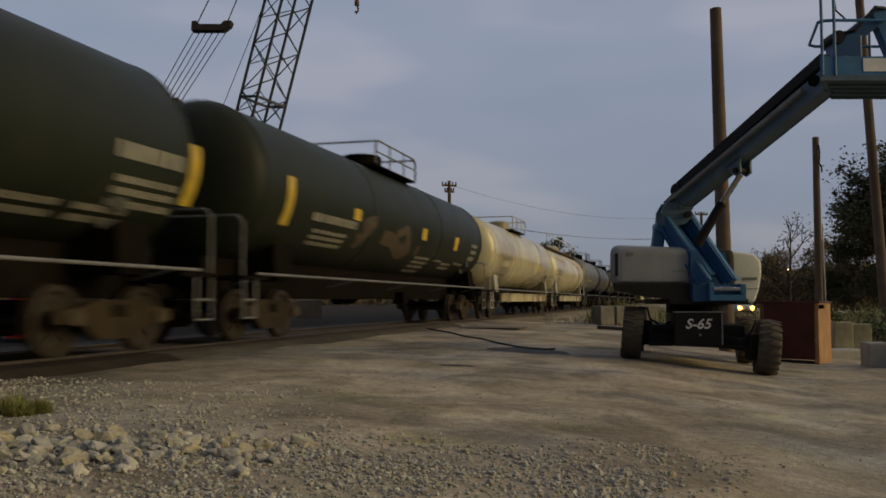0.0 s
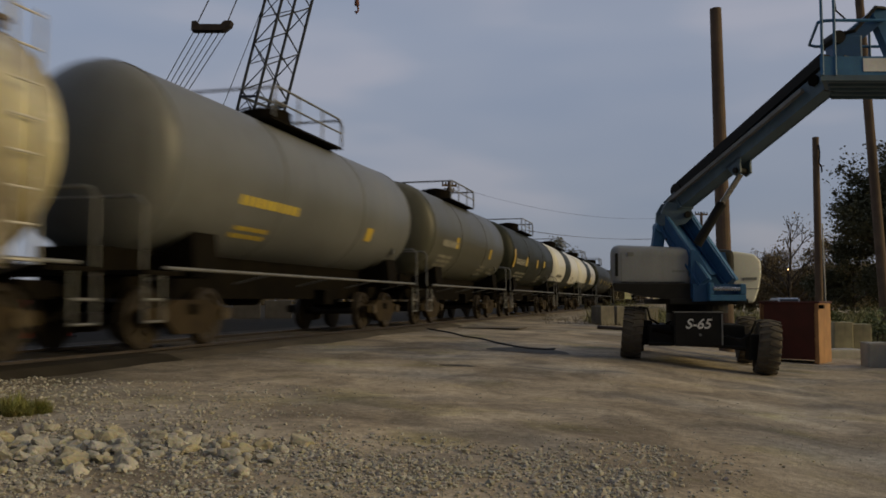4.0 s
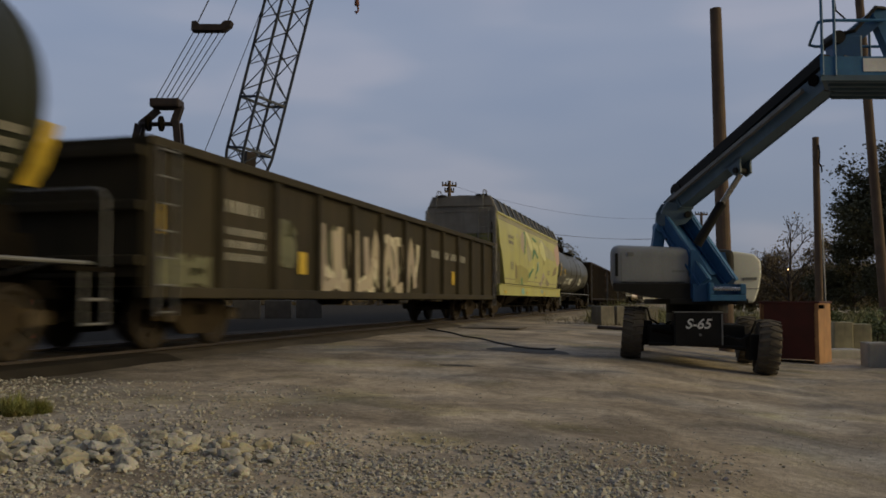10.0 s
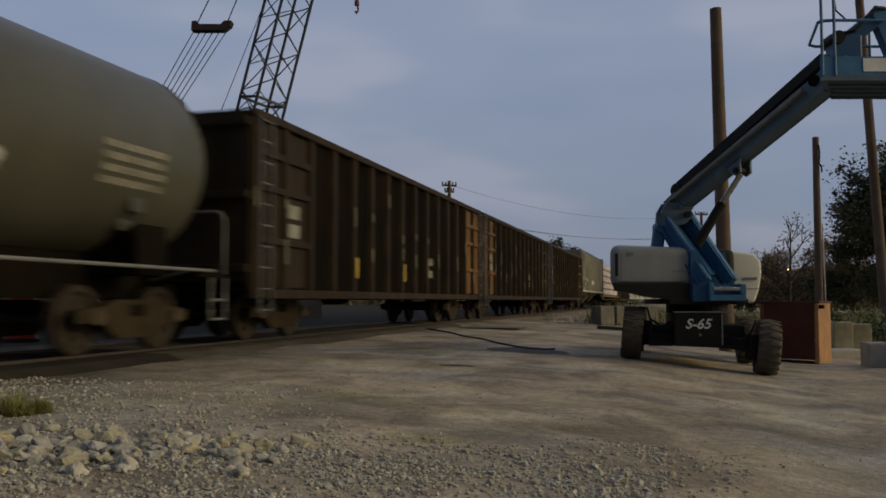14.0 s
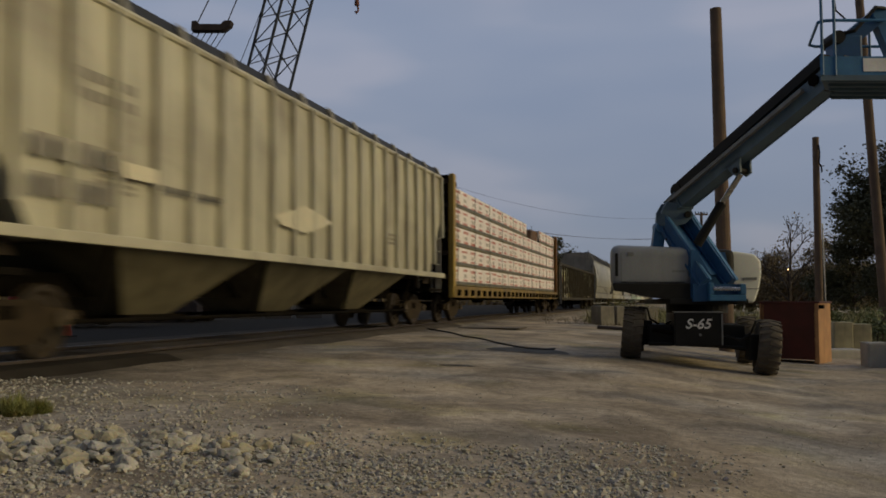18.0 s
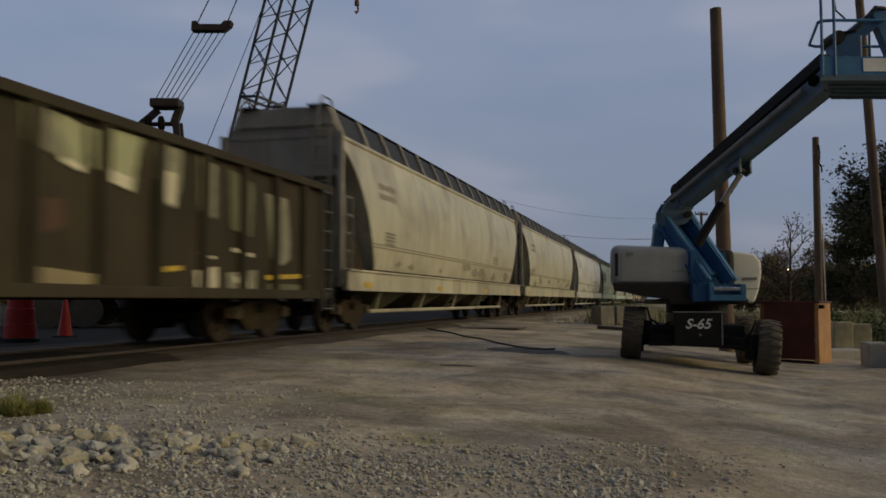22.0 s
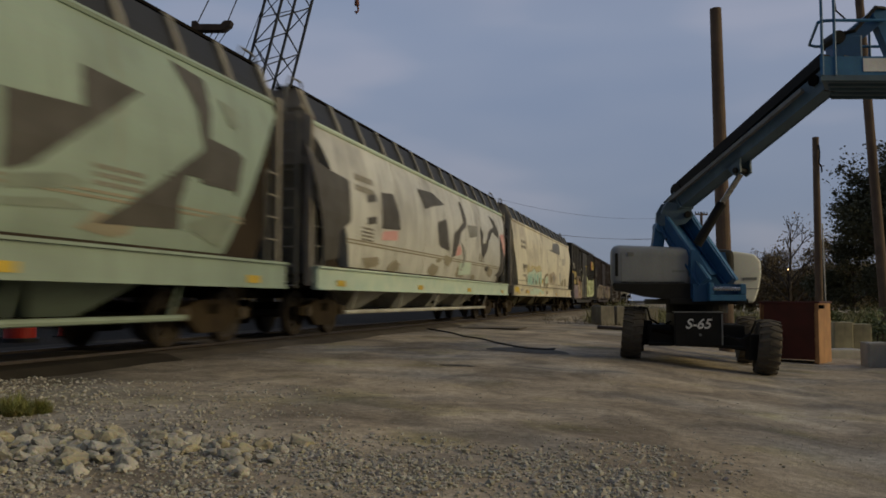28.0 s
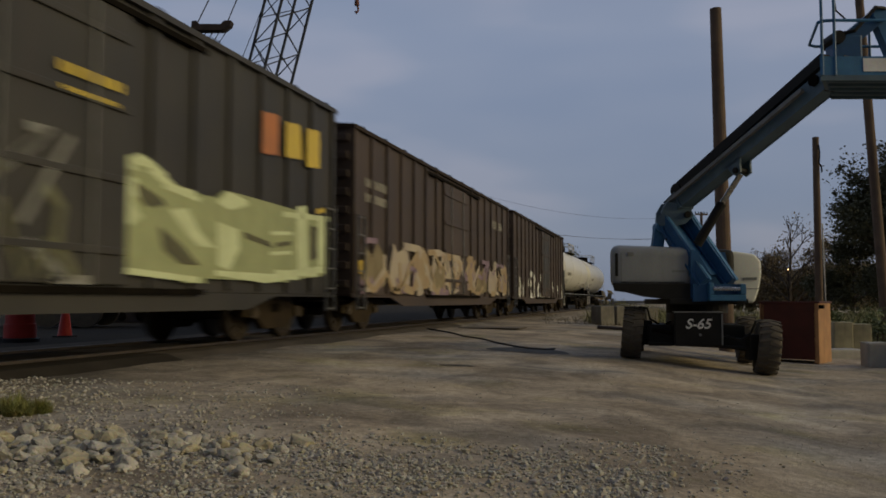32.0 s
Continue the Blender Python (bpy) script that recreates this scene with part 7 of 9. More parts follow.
blob(c, side, SPRAY_ORANGE, ((5.1, 3.94), (5.7, 3.98), (5.7, 3.20), (5.1, 3.19)), 0.070)
blob(c, side, SPRAY_YELLOW, ((6.0, 3.94), (6.6, 3.98), (6.7, 3.29), (6.0, 3.27)), 0.070)
blob(c, side, SPRAY_YELLOW, ((6.9, 4.01), (7.5, 4.04), (7.5, 3.24), (6.9, 3.23)), 0.070)
scrawl(c, -end + 0.3, -2.8, 0.95, 2.4, lambda z: 1.575, rng, (SPRAY_SLATE, SPRAY_BROWN, SPRAY_DULLPINK), 4, 0.1)
scrawl(c, -2.6, 0.8, 0.95, 2.6, lambda z: 1.6, rng, (SPRAY_DULLGREEN, SPRAY_GREY), 6, 0.12)
lettering(c, -3.5, 2.9, 0.8, 0.1, side, rng, 2)
part("reflector_plate", panel(B(), -end + 0.25, -end + 0.7, 2.4, 2.75, side, 0.062), REFLECT, c)
c, side, end, rng = boxcar(26, "brown boxcar with pale graffiti along the bottom", BOXBROWN, top=4.55, seed=27)
for k in range(9):
    x = -end + 0.4 + (2 * end - 0.8) * k / 9
    tall = rng.uniform(1.75, 2.15)
    blob(c, side, (SPRAY_BROWN, SPRAY_DULLPINK, SPRAY_TANNISH)[k % 3], tuple((x + 1.75 * u, 0.92 + (tall - 0.92) * (v + rng.uniform(-0.08, 0.08))) for u, v in ((0, 0.1), (0.05, 0.6), (0.2, 0.95), (0.4, 0.8), (0.6, 1.0), (0.85, 0.85), (1.0, 0.5), (0.95, 0.1), (0.5, 0.05))), 0.066)
scrawl(c, -end + 0.3, end - 0.3, 0.95, 2.1, lambda z: side(z) + 0.068, rng, (SPRAY_LILAC, SPRAY_DULLPINK, SPRAY_TANNISH), 18, 0.14)
lettering(c, end - 3.2, 3.5, 2.0, 0.3, side, rng, 1)
lettering(c, -end + 0.8, 3.3, 1.6, 0.2, side, rng, 2)
part("reflector_plate", panel(B(), -end + 0.2, -end + 0.55, 1.3, 1.6, side, 0.062), REFLECT, c)
c, side, end, rng = boxcar(27, "brown boxcar with a pale door and graffiti", BOXBROWN, top=4.6, seed=28, door_at=1.0)
scrawl(c, -end + 0.3, end - 0.3, 0.95, 2.0, side, rng, (SPRAY_WHITE,), 18, 0.18)
part("painted_patch", panel(B(), 1.0 - 1.2, 1.0 + 1.2, 1.2, 4.2, side, 0.075), BOXGREY, c)
tank_car(28, "white tank car with dark underframe", WHITE, marks=MARKDARK, seed=29, pipes=PIPEWHITE)
tank_car(29, "white tank car behind the boxcars", WHITE, marks=MARKDARK, seed=30, pipes=PIPEWHITE)


# ---- lift with its boom and basket ----
BLUE = surface("blue_machine_paint", (0.04, 0.16, 0.31), (0.03, 0.12, 0.24), 0.45, scale=3, streak=0.25, dirt=(0.05, 0.08, 0.11), bump=0.04)
BLUEDEEP = surface("deep_blue_machine_paint", (0.016, 0.085, 0.21), (0.012, 0.065, 0.16), 0.45, scale=3, streak=0.2, dirt=(0.03, 0.05, 0.08), bump=0.04)
BLUEDARK = surface("dusty_blue_boom_paint", (0.085, 0.135, 0.175), (0.06, 0.1, 0.135), 0.55, scale=2.5, streak=0.3, dirt=(0.07, 0.08, 0.085), bump=0.05)
HOOD = surface("grey_hood_plastic", (0.27, 0.285, 0.29), (0.22, 0.232, 0.237), 0.4, scale=2, streak=0.25, bump=0.02)
HOODWHITE = surface("white_hood_plastic", (0.62, 0.63, 0.56), (0.54, 0.55, 0.49), 0.45, scale=2, streak=0.15, bump=0.02)
BLACKPART = surface("black_machine_paint", (0.018, 0.018, 0.017), (0.012, 0.012, 0.011), 0.6, scale=4, bump=0.06, shine=0.15)
RUBBER = surface("dusty_tyre_rubber", (0.1, 0.085, 0.064), (0.075, 0.064, 0.05), 0.9, scale=6, bump=0.2)
CHROME = surface("chrome_rod", (0.5, 0.5, 0.5), (0.42, 0.42, 0.42), 0.25, 0.9, scale=8, bump=0)
BOOMRAIL = surface("pale_dusty_channel", (0.3, 0.29, 0.25), (0.2, 0.195, 0.17), 0.6, scale=4, streak=0.4)
TRAY = surface("grey_cable_tray", (0.2, 0.205, 0.2), (0.14, 0.145, 0.14), 0.6, scale=4)
DECAL = surface("white_decal", (0.75, 0.75, 0.72), None, 0.5, bump=0)


def text_mesh(words, size, thick=0.002, shear=0.0):
    cu = bpy.data.curves.new("writing", "FONT")
    cu.body, cu.size, cu.extrude, cu.align_x, cu.align_y, cu.shear = words, size, thick, "CENTER", "CENTER", shear
    cu.offset = size * 0.02
    ob = new("writing", cu)
    bpy.context.view_layer.update()
    me = bpy.data.meshes.new_from_object(ob.evaluated_get(bpy.context.evaluated_depsgraph_get()))
    bpy.data.objects.remove(ob)
    return me


def boom_lift():
    base = Vector((4.72, 16.0, 0.05))
    lift = thing("boom_lift", base, "blue and grey boom lift parked on the gravel with raised basket", "boom lift")
    ax, rt = Vector((0.2, 0.98, 0)).normalized(), Vector((0.98, -0.2, 0)).normalized()
    fr, fl = Vector((5.53, 14.55, 0.515)), Vector((3.45, 15.5, 0.73))
    rr, rl = Vector((6.06, 17.0, 0.53)), Vector((3.98, 17.7, 0.66))

    def put(name, bm, mat_, parent=lift, label="", smooth=False):
        return part(name, bm, mat_, parent, label, smooth, off=base)

    def wheel(at, axis):
        rad, wide = 0.47, 0.36
        bm = B()
        lathe(bm, [(-wide / 2 + 0.02, 0.28), (-wide / 2, 0.34), (-wide / 2, rad - 0.075), (-wide / 2 + 0.045, rad - 0.022), (0, rad - 0.012), (wide / 2 - 0.045, rad - 0.022), (wide / 2, rad - 0.075), (wide / 2, 0.34), (wide / 2 - 0.02, 0.28)], 36, "x")
        turn = axis.to_track_quat("X", "Z").to_matrix().to_4x4()
        bmesh.ops.transform(bm, matrix=Matrix.Translation(at) @ turn, verts=bm.verts)
        w = put("wheel", bm, RUBBER, smooth=True)
        for i in range(40):
            t, sgn = 2 * math.pi * i / 40, 1 if i % 2 else -1
            p = Vector((sgn * wide * 0.49, math.cos(t + 0.07) * (rad - 0.03), math.sin(t + 0.07) * (rad - 0.03)))
            q = Vector((-sgn * 0.02, math.cos(t - 0.03) * (rad - 0.012), math.sin(t - 0.03) * (rad - 0.012)))
            bm = beam(B(), p, q, 0.05, 0.034, Vector((0, p.y, p.z)))
            bmesh.ops.transform(bm, matrix=Matrix.Translation(at) @ turn, verts=bm.verts)
            put("tread_lug", bm, RUBBER, w)
        bm = lathe(B(), [(-0.12, 0.05), (-0.12, 0.27), (-0.15, 0.29), (0.15, 0.29), (0.12, 0.27), (0.12, 0.12), (0.17, 0.1), (0.17, 0.02)], 20, "x")
        bmesh.ops.transform(bm, matrix=Matrix.Translation(at) @ turn, verts=bm.verts)
        put("rim", bm, HOOD, w)
    tilt = Vector((0.97, -0.22, -0.1)).normalized()
    wheel(fr, tilt)
    wheel(fl, -tilt)
    wheel(rr, rt)
    wheel(rl, -rt)
    span = (fr - fl).normalized()
    put("front_axle", beam(B(), fl + span * 0.15, fr - span * 0.15, 0.18, 0.2), BLACKPART)
    put("rear_axle", beam(B(), rl + rt * 0.15, rr - rt * 0.15, 0.18, 0.2), BLACKPART)
    for p, s in ((fl, 1), (fr, -1)):
        put("knuckle", box(B(), p.x + s * 0.25 - 0.09, p.x + s * 0.25 + 0.09, p.y - 0.12, p.y + 0.12, p.z - 0.22, p.z + 0.22, 0.02), BLACKPART)
        put("drive_hose", pipe(B(), [p + Vector((s * 0.1, -0.1, 0.46)), p + Vector((s * 0.24, -0.16, 0.44)), p + Vector((s * 0.3, -0.1, 0.25)), p + Vector((s * 0.5, -0.15, 0.12)), p + Vector((s * 0.7, 0.0, 0.2))], 0.018), BLACKPART)
    # chassis
    yaw = math.atan2(rt.y, rt.x)
    m = Matrix.Translation((4.43, 14.72, 0)) @ Matrix.Rotation(yaw, 4, "Z")

    def turned(bm, mm=m):
        bmesh.ops.transform(bm, matrix=mm, verts=bm.verts)
        return bm
    put("chassis", turned(box(B(), -0.4, 0.4, 0.02, 2.7, 0.52, 1.08, 0.03)), BLACKPART)
    put("front_plate", turned(box(B(), -0.42, 0.39, -0.1, 0.02, 0.52, 1.1, 0.03)), BLACKPART)
    put("plate_lip", turned(box(B(), -0.42, 0.4, -0.11, 0.45, 1.1, 1.115)), TRAY)
    put("plate_edge", turned(box(B(), 0.36, 0.385, -0.112, -0.1, 0.55, 1.08)), TRAY)
    put("plate_bolt", turned(tube(B(), (0.01, -0.115, 0.72), (0.01, -0.1, 0.72), 0.025, seg=8)), TRAY)
    me = text_mesh("S-65", 0.235, shear=0.3)
    me.materials.append(DECAL)
    t = new("model_lettering", me)
    t.parent = lift
    t.matrix_basis = Matrix.Translation(-base) @ m @ pose(-0.03, -0.105, 0.9, 90, 0, 0)
    put("side_box", turned(box(B(), -0.85, -0.42, 0.3, 1.6, 0.5, 0.88, 0.03)), BLACKPART)
    put("side_box", turned(box(B(), 0.42, 0.8, 0.3, 1.6, 0.5, 0.88, 0.03)), BLACKPART)
    put("tie_rod", turned(tube(B(), (-0.85, 0.1, 0.56), (0.85, -0.02, 0.5), 0.025)), BLACKPART)
    put("steer_cylinder", turned(tube(B(), (-0.78, 0.12, 0.8), (-0.42, 0.1, 0.74), 0.04)), STEELDARK)
    put("slew_ring", lathe(B(), [(1.08, 0.5), (1.08, 0.56), (1.26, 0.56), (1.26, 0.46)], 28, "z", (4.75, 15.9, 0)), BLACKPART)
    # turntable
    put("turntable_deck", box(B(), 4.0, 5.4, 15.0, 16.9, 1.24, 1.34, 0.02), BLACKPART)
    put("turntable_plate", prism(B(), [(4.38, 1.3), (4.4, 2.2), (4.5, 2.2), (4.72, 1.8), (4.8, 1.3)], 15.02, 15.08, "y"), BLUEDEEP)
    put("turntable_plate", prism(B(), [(4.75, 1.3), (4.75, 1.6), (5.0, 2.2), (5.2, 2.2), (5.32, 1.6), (5.3, 1.3)], 15.6, 15.66, "y"), BLUEDEEP)
    # foot of the arms, a rounded frame open round the pin
    for x0, x1, z0, z1 in ((4.66, 5.31, 1.3, 1.41), (4.66, 4.74, 1.41, 1.62), (5.2, 5.31, 1.41, 1.6)):
        put("arm_foot", box(B(), x0, x1, 14.84, 14.98, z0, z1, 0.02), BLUE)
    put("foot_back", box(B(), 4.66, 5.3, 14.98, 15.05, 1.3, 1.6), BLUEDEEP)
    put("foot_web", box(B(), 4.4, 4.66, 14.95, 15.0, 1.29, 1.6, 0.01), BLUEDEEP)
    put("pivot_pin", tube(B(), (4.73, 14.86, 1.515), (5.19, 14.83, 1.505), 0.038, seg=12), CHROME)
    # engine hood: a rounded cover on a black tray
    bm = box(B(), 2.98, 4.47, 15.1, 16.3, 1.52, 2.31, 0.0)
    for v in bm.verts:
        if v.co.z > 2.0:
            v.co.z -= 0.05 if v.co.x > 4 else 0.0
    for v in bm.verts:
        v.co.x += 0.21 * (v.co.y - 15.1)
    bmesh.ops.bevel(bm, geom=[e for e in bm.edges], offset=0.17, segments=6, affect="EDGES", profile=0.55)
    hood = put("engine_hood", bm, HOOD, smooth=True)
    put("hood_vent", box(B(), 3.07, 3.12, 15.085, 15.14, 1.74, 2.15, 0.008), BLACKPART, hood)
    put("hood_badge", box(B(), 4.08, 4.31, 15.092, 15.1, 1.815, 1.845), TRAY, hood)
    put("hood_latch", box(B(), 3.28, 3.4, 15.085, 15.1, 2.1, 2.17, 0.008), TRAY, hood)
    put("hood_seam", box(B(), 3.17, 4.3, 15.094, 15.1, 1.625, 1.64), BLACKPART, hood)
    put("hood_seam", box(B(), 3.17, 3.18, 15.094, 15.1, 1.65, 2.15), TRAY, hood)
    bm = prism(B(), [(3.0, 1.61), (3.03, 1.49), (3.26, 1.46), (3.58, 1.38), (4.13, 1.32), (4.5, 1.29), (4.5, 1.61)], 15.03, 16.3, "y")
    for v in bm.verts:
        v.co.x += 0.21 * (v.co.y - 15.03)
    put("hood_tray", bm, BLACKPART)
    bm = prism(B(), [(5.36, 2.2), (5.45, 2.24), (5.86, 2.18), (5.98, 2.05), (5.985, 1.8), (5.93, 1.5), (5.84, 1.26), (5.5, 1.28), (5.36, 1.34)], 15.9, 17.3, "y")
    bmesh.ops.bevel(bm, geom=[e for e in bm.edges], offset=0.06, segments=4, affect="EDGES", profile=0.55)
    cover = put("counterweight_cover", bm, HOODWHITE, label="white rear cover", smooth=True)
    put("cover_badge", box(B(), 5.62, 5.88, 15.885, 15.905, 1.69, 1.74), TRAY, cover)
    put("cover_seam", box(B(), 5.5, 5.93, 15.89, 15.9, 1.52, 1.535), TRAY, cover)
    bm = box(B(), 4.9, 5.42, 15.68, 17.0, 1.36, 2.26)
    bmesh.ops.bevel(bm, geom=[e for e in bm.edges], offset=0.13, segments=4, affect="EDGES", profile=0.55)
    put("inner_cover", bm, BLACKPART, smooth=True)
    # riser arms: channels with a bright flange
    for a, b in (((4.62, 15.0, 1.62), (4.04, 15.55, 2.78)), ((5.12, 15.1, 1.62), (4.52, 15.85, 2.92))):
        a, b = Vector(a), Vector(b)
        put("riser_arm", beam(B(), a, b, 0.17, 0.26), BLUEDEEP)
        for k in (-1, 1):
            off = Vector((0.075, -0.1, 0.05)) if k > 0 else Vector((-0.1, -0.06, -0.05))
            put("riser_flange", beam(B(), a + off, b + off, 0.055, 0.03), BLUE if k > 0 else BLUEDEEP)
        put("arm_end", tube(B(), b - Vector((0.03, 0.12, 0)), b + Vector((0.03, 0.12, 0)), 0.11, seg=14), BLUEDARK)
    put("riser_web", beam(B(), (4.86, 15.15, 1.75), (4.32, 15.75, 2.75), 0.34, 0.06), BLUEDEEP)
    # upper link between the arms and the boom
    for y in (15.5, 15.86):
        put("upper_link", prism(B(), [(4.0, 2.72), (4.02, 2.95), (4.12, 3.12), (4.26, 3.1), (4.56, 2.98), (4.6, 2.86), (4.46, 2.72), (4.2, 2.66)], y, y + 0.08, "y"), BLUEDARK)
    put("rear_link", beam(B(), (3.95, 15.6, 2.3), (4.0, 15.6, 2.68), 0.16, 0.2), BLUE)
    put("link_knuckle", tube(B(), (4.0, 15.45, 2.66), (4.0, 15.75, 2.66), 0.1, seg=12), BLUE)
    put("link_hoses", pipe(B(), [(4.12, 15.5, 2.74), (4.06, 15.45, 2.62), (4.14, 15.45, 2.5), (4.1, 15.45, 2.4), (4.2, 15.5, 2.28)], 0.03), BLACKPART)
    put("link_hoses", pipe(B(), [(4.18, 15.5, 2.76), (4.15, 15.42, 2.55), (4.07, 15.42, 2.42), (4.16, 15.5, 2.3)], 0.022), BLACKPART)
    put("link_pin", tube(B(), (4.48, 15.42, 2.88), (4.48, 16.0, 2.88), 0.06, seg=10), BLACKPART)
    cyl = put("lift_cylinder", tube(B(), (4.54, 15.12, 2.3), (4.96, 15.0, 3.03), 0.085, seg=14), BLACKPART)
    put("cylinder_rod", tube(B(), (4.96, 15.0, 3.03), (5.14, 14.5, 3.5), 0.05, seg=12), CHROME, cyl)
    # main boom
    p0, p1 = Vector((4.36, 15.75, 3.07)), Vector((5.9, 12.5, 4.7))
    d = (p1 - p0).normalized()
    side = d.cross(Vector((0, 0, 1))).normalized()
    up = side.cross(d)
    put("boom", beam(B(), p0 - d * 0.02, p1, 0.26, 0.3), BLUEDARK)
    for k in (-1, 1):
        put("boom_flange", beam(B(), p0 + up * (0.135 * k) - side * 0.135, p1 + up * (0.135 * k) - side * 0.135 - d * 0.3, 0.02, 0.05), BLUEDARK)
    put("boom_upper_tube", beam(B(), p0 + up * 0.25 + d * 0.25, p1 + up * 0.32 - d * 0.05, 0.2, 0.17), BLACKPART)
    put("boom_head_cover", tube(B(), p0 + up * 0.2 + d * 0.22 - side * 0.13, p0 + up * 0.2 + d * 0.22 + side * 0.13, 0.13, seg=16), BLACKPART)
    put("boom_top_rail", beam(B(), p0 + up * 0.33 + d * 0.3 - side * 0.08, p1 + up * 0.41 - d * 0.1 - side * 0.08, 0.09, 0.05), BOOMRAIL)
    put("cable_tray", beam(B(), p0 + up * 0.19 - side * 0.17 + d * 0.15, p1 + up * 0.2 - side * 0.17 - d * 0.5, 0.09, 0.1), BLACKPART)
    put("cable_tray", beam(B(), p0 + up * 0.11 - side * 0.18 - d * 0.05, p1 + up * 0.12 - side * 0.18 - d * 0.55, 0.07, 0.07), BOOMRAIL)
    put("cable_tray", beam(B(), p0 + up * 0.06 + side * 0.2 + d * 0.02, p1 + up * 0.04 + side * 0.2 - d * 0.5, 0.07, 0.06), TRAY)
    put("hose_bundle", pipe(B(), [p0 + up * 0.29 - side * 0.15 + d * 0.3, p0 + up * 0.285 - side * 0.16 + d * 2.0, p1 + up * 0.27 - side * 0.15 - d * 0.4], 0.03), TRAY)
    for k in range(6):
        q = p0 + d * (0.4 + k * 0.55) + up * 0.17 - side * 0.215
        put("tray_clip", beam(B(), q - d * 0.05, q + d * 0.05, 0.02, 0.12), TRAY)
    q = p0 + d * 1.68 - up * 0.16
    for k in (-0.13, 0.1):
        plate = prism(B(), [(-0.2, 0.06), (0.2, 0.06), (0.12, -0.06), (0.07, -0.2), (-0.06, -0.2), (-0.13, -0.08)], k, k + 0.035, "y")
        bmesh.ops.transform(plate, matrix=Matrix.Translation(q) @ Matrix((d.to_tuple(), (-side).to_tuple(), up.to_tuple())).transposed().to_4x4(), verts=plate.verts)
        put("boom_lug", plate, BLUEDARK)
    put("lug_pin", tube(B(), q - up * 0.13 - side * 0.17, q - up * 0.13 + side * 0.17, 0.05, seg=12), BLACKPART)
    put("boom_end_cap", beam(B(), p0 - d * 0.12 - up * 0.02, p0 + d * 0.22 - up * 0.0, 0.32, 0.34), BLUEDARK)
    put("boom_nose", beam(B(), p1 - d * 0.25 - up * 0.02, p1 + d * 0.28 - up * 0.03, 0.22, 0.26), BLACKPART)
    put("boom_nose_roller", tube(B(), p1 - d * 0.3 + up * 0.08 - side * 0.17, p1 - d * 0.3 + up * 0.08 + side * 0.17, 0.09, seg=12), STEELDARK)
    # basket, its short side splayed
    y0, y1, fl_z = 11.85, 13.1, 4.5
    out = [(5.36, y0), (8.04, y0), (8.04, y1), (6.02, y1)]

    def plan(name, ring, z0, z1, mat_):
        bm = B()
        low, high = [bm.verts.new((x, y, z0)) for x, y in ring], [bm.verts.new((x, y, z1)) for x, y in ring]
        bm.faces.new(low[::-1])
        bm.faces.new(high)
        for k in range(len(ring)):
            bm.faces.new((low[k], low[(k + 1) % len(ring)], high[(k + 1) % len(ring)], high[k]))
        return put(name, bm, mat_)
    plan("basket_floor", out, fl_z - 0.03, fl_z, BLUEDARK)
    for k in range(5):
        y = y0 + 0.12 + 0.25 * k
        put("floor_joist", box(B(), 5.5 + 0.13 * k, 8.0, y - 0.025, y + 0.025, fl_z - 0.075, fl_z - 0.03), BLUEDARK)
    put("floor_edge", box(B(), 5.36, 8.04, y0 - 0.01, y0 + 0.03, fl_z - 0.08, fl_z - 0.03), BLUEDARK)
    put("toe_board", box(B(), 5.36, 8.04, y0, y0 + 0.02, fl_z, fl_z + 0.27), BLUE)
    put("toe_board", box(B(), 6.02, 8.04, y1 - 0.02, y1, fl_z, fl_z + 0.27), BLUE)
    put("toe_board", beam(B(), (5.36, y0, fl_z + 0.135), (6.02, y1, fl_z + 0.135), 0.02, 0.27), BLUE)
    put("warning_panel", box(B(), 5.96, 6.9, y0 - 0.012, y0 - 0.003, fl_z + 0.05, fl_z + 0.24), DECAL)
    for y, x in ((y0, 5.385), (y1, 6.7)):
        put("guard_rail", tube(B(), (x, y, fl_z + 1.26), (8.04, y, fl_z + 1.26), 0.022), BLUE)
    for z in (fl_z + 0.79,):
        bm = pipe(B(), [(8.04, y0, z), (5.6, y0, z), (5.44, y0 + 0.02, z), (5.38, y0 + 0.1, z), (5.68, y1 - 0.2, z), (5.72, y1 - 0.08, z), (5.85, y1, z), (8.04, y1, z)], 0.022)
        put("guard_rail", bm, BLUE)
    for x, y in ((5.385, y0), (5.565, y0), (6.95, y0), (8.0, y0), (6.7, y1), (8.0, y1)):
        put("basket_post", tube(B(), (x, y, fl_z), (x, y, fl_z + 1.26), 0.022), BLUE)
    put("control_cable", pipe(B(), [(5.57, y0, 5.62), (5.62, y0 + 0.05, 5.45), (5.78, y0 + 0.1, 5.34), (5.8, y0 + 0.1, 5.3)], 0.012), BLACKPART)
    put("jib_mount", box(B(), 5.95, 6.4, 12.7, 13.0, 4.95, 5.36, 0.04), BLUEDEEP)
    put("jib_pivot", tube(B(), (6.0, 12.62, 5.3), (6.0, 13.05, 5.3), 0.1, seg=14), BLACKPART)
    put("jib", beam(B(), (6.2, 12.85, 5.28), (6.69, 12.85, 5.68), 0.2, 0.24), BLUEDEEP)
    put("jib", beam(B(), (6.7, 12.85, 5.7), (6.95, 12.85, 5.05), 0.18, 0.2), BLUE)
    put("jib_pivot", tube(B(), (6.69, 12.7, 5.68), (6.69, 13.0, 5.68), 0.12, seg=14), BLUE)
    put("jib_hose", pipe(B(), [(6.05, 12.7, 5.36), (6.25, 12.65, 5.4), (6.42, 12.65, 5.58), (6.58, 12.65, 5.76), (6.75, 12.7, 5.76)], 0.03), BLACKPART)
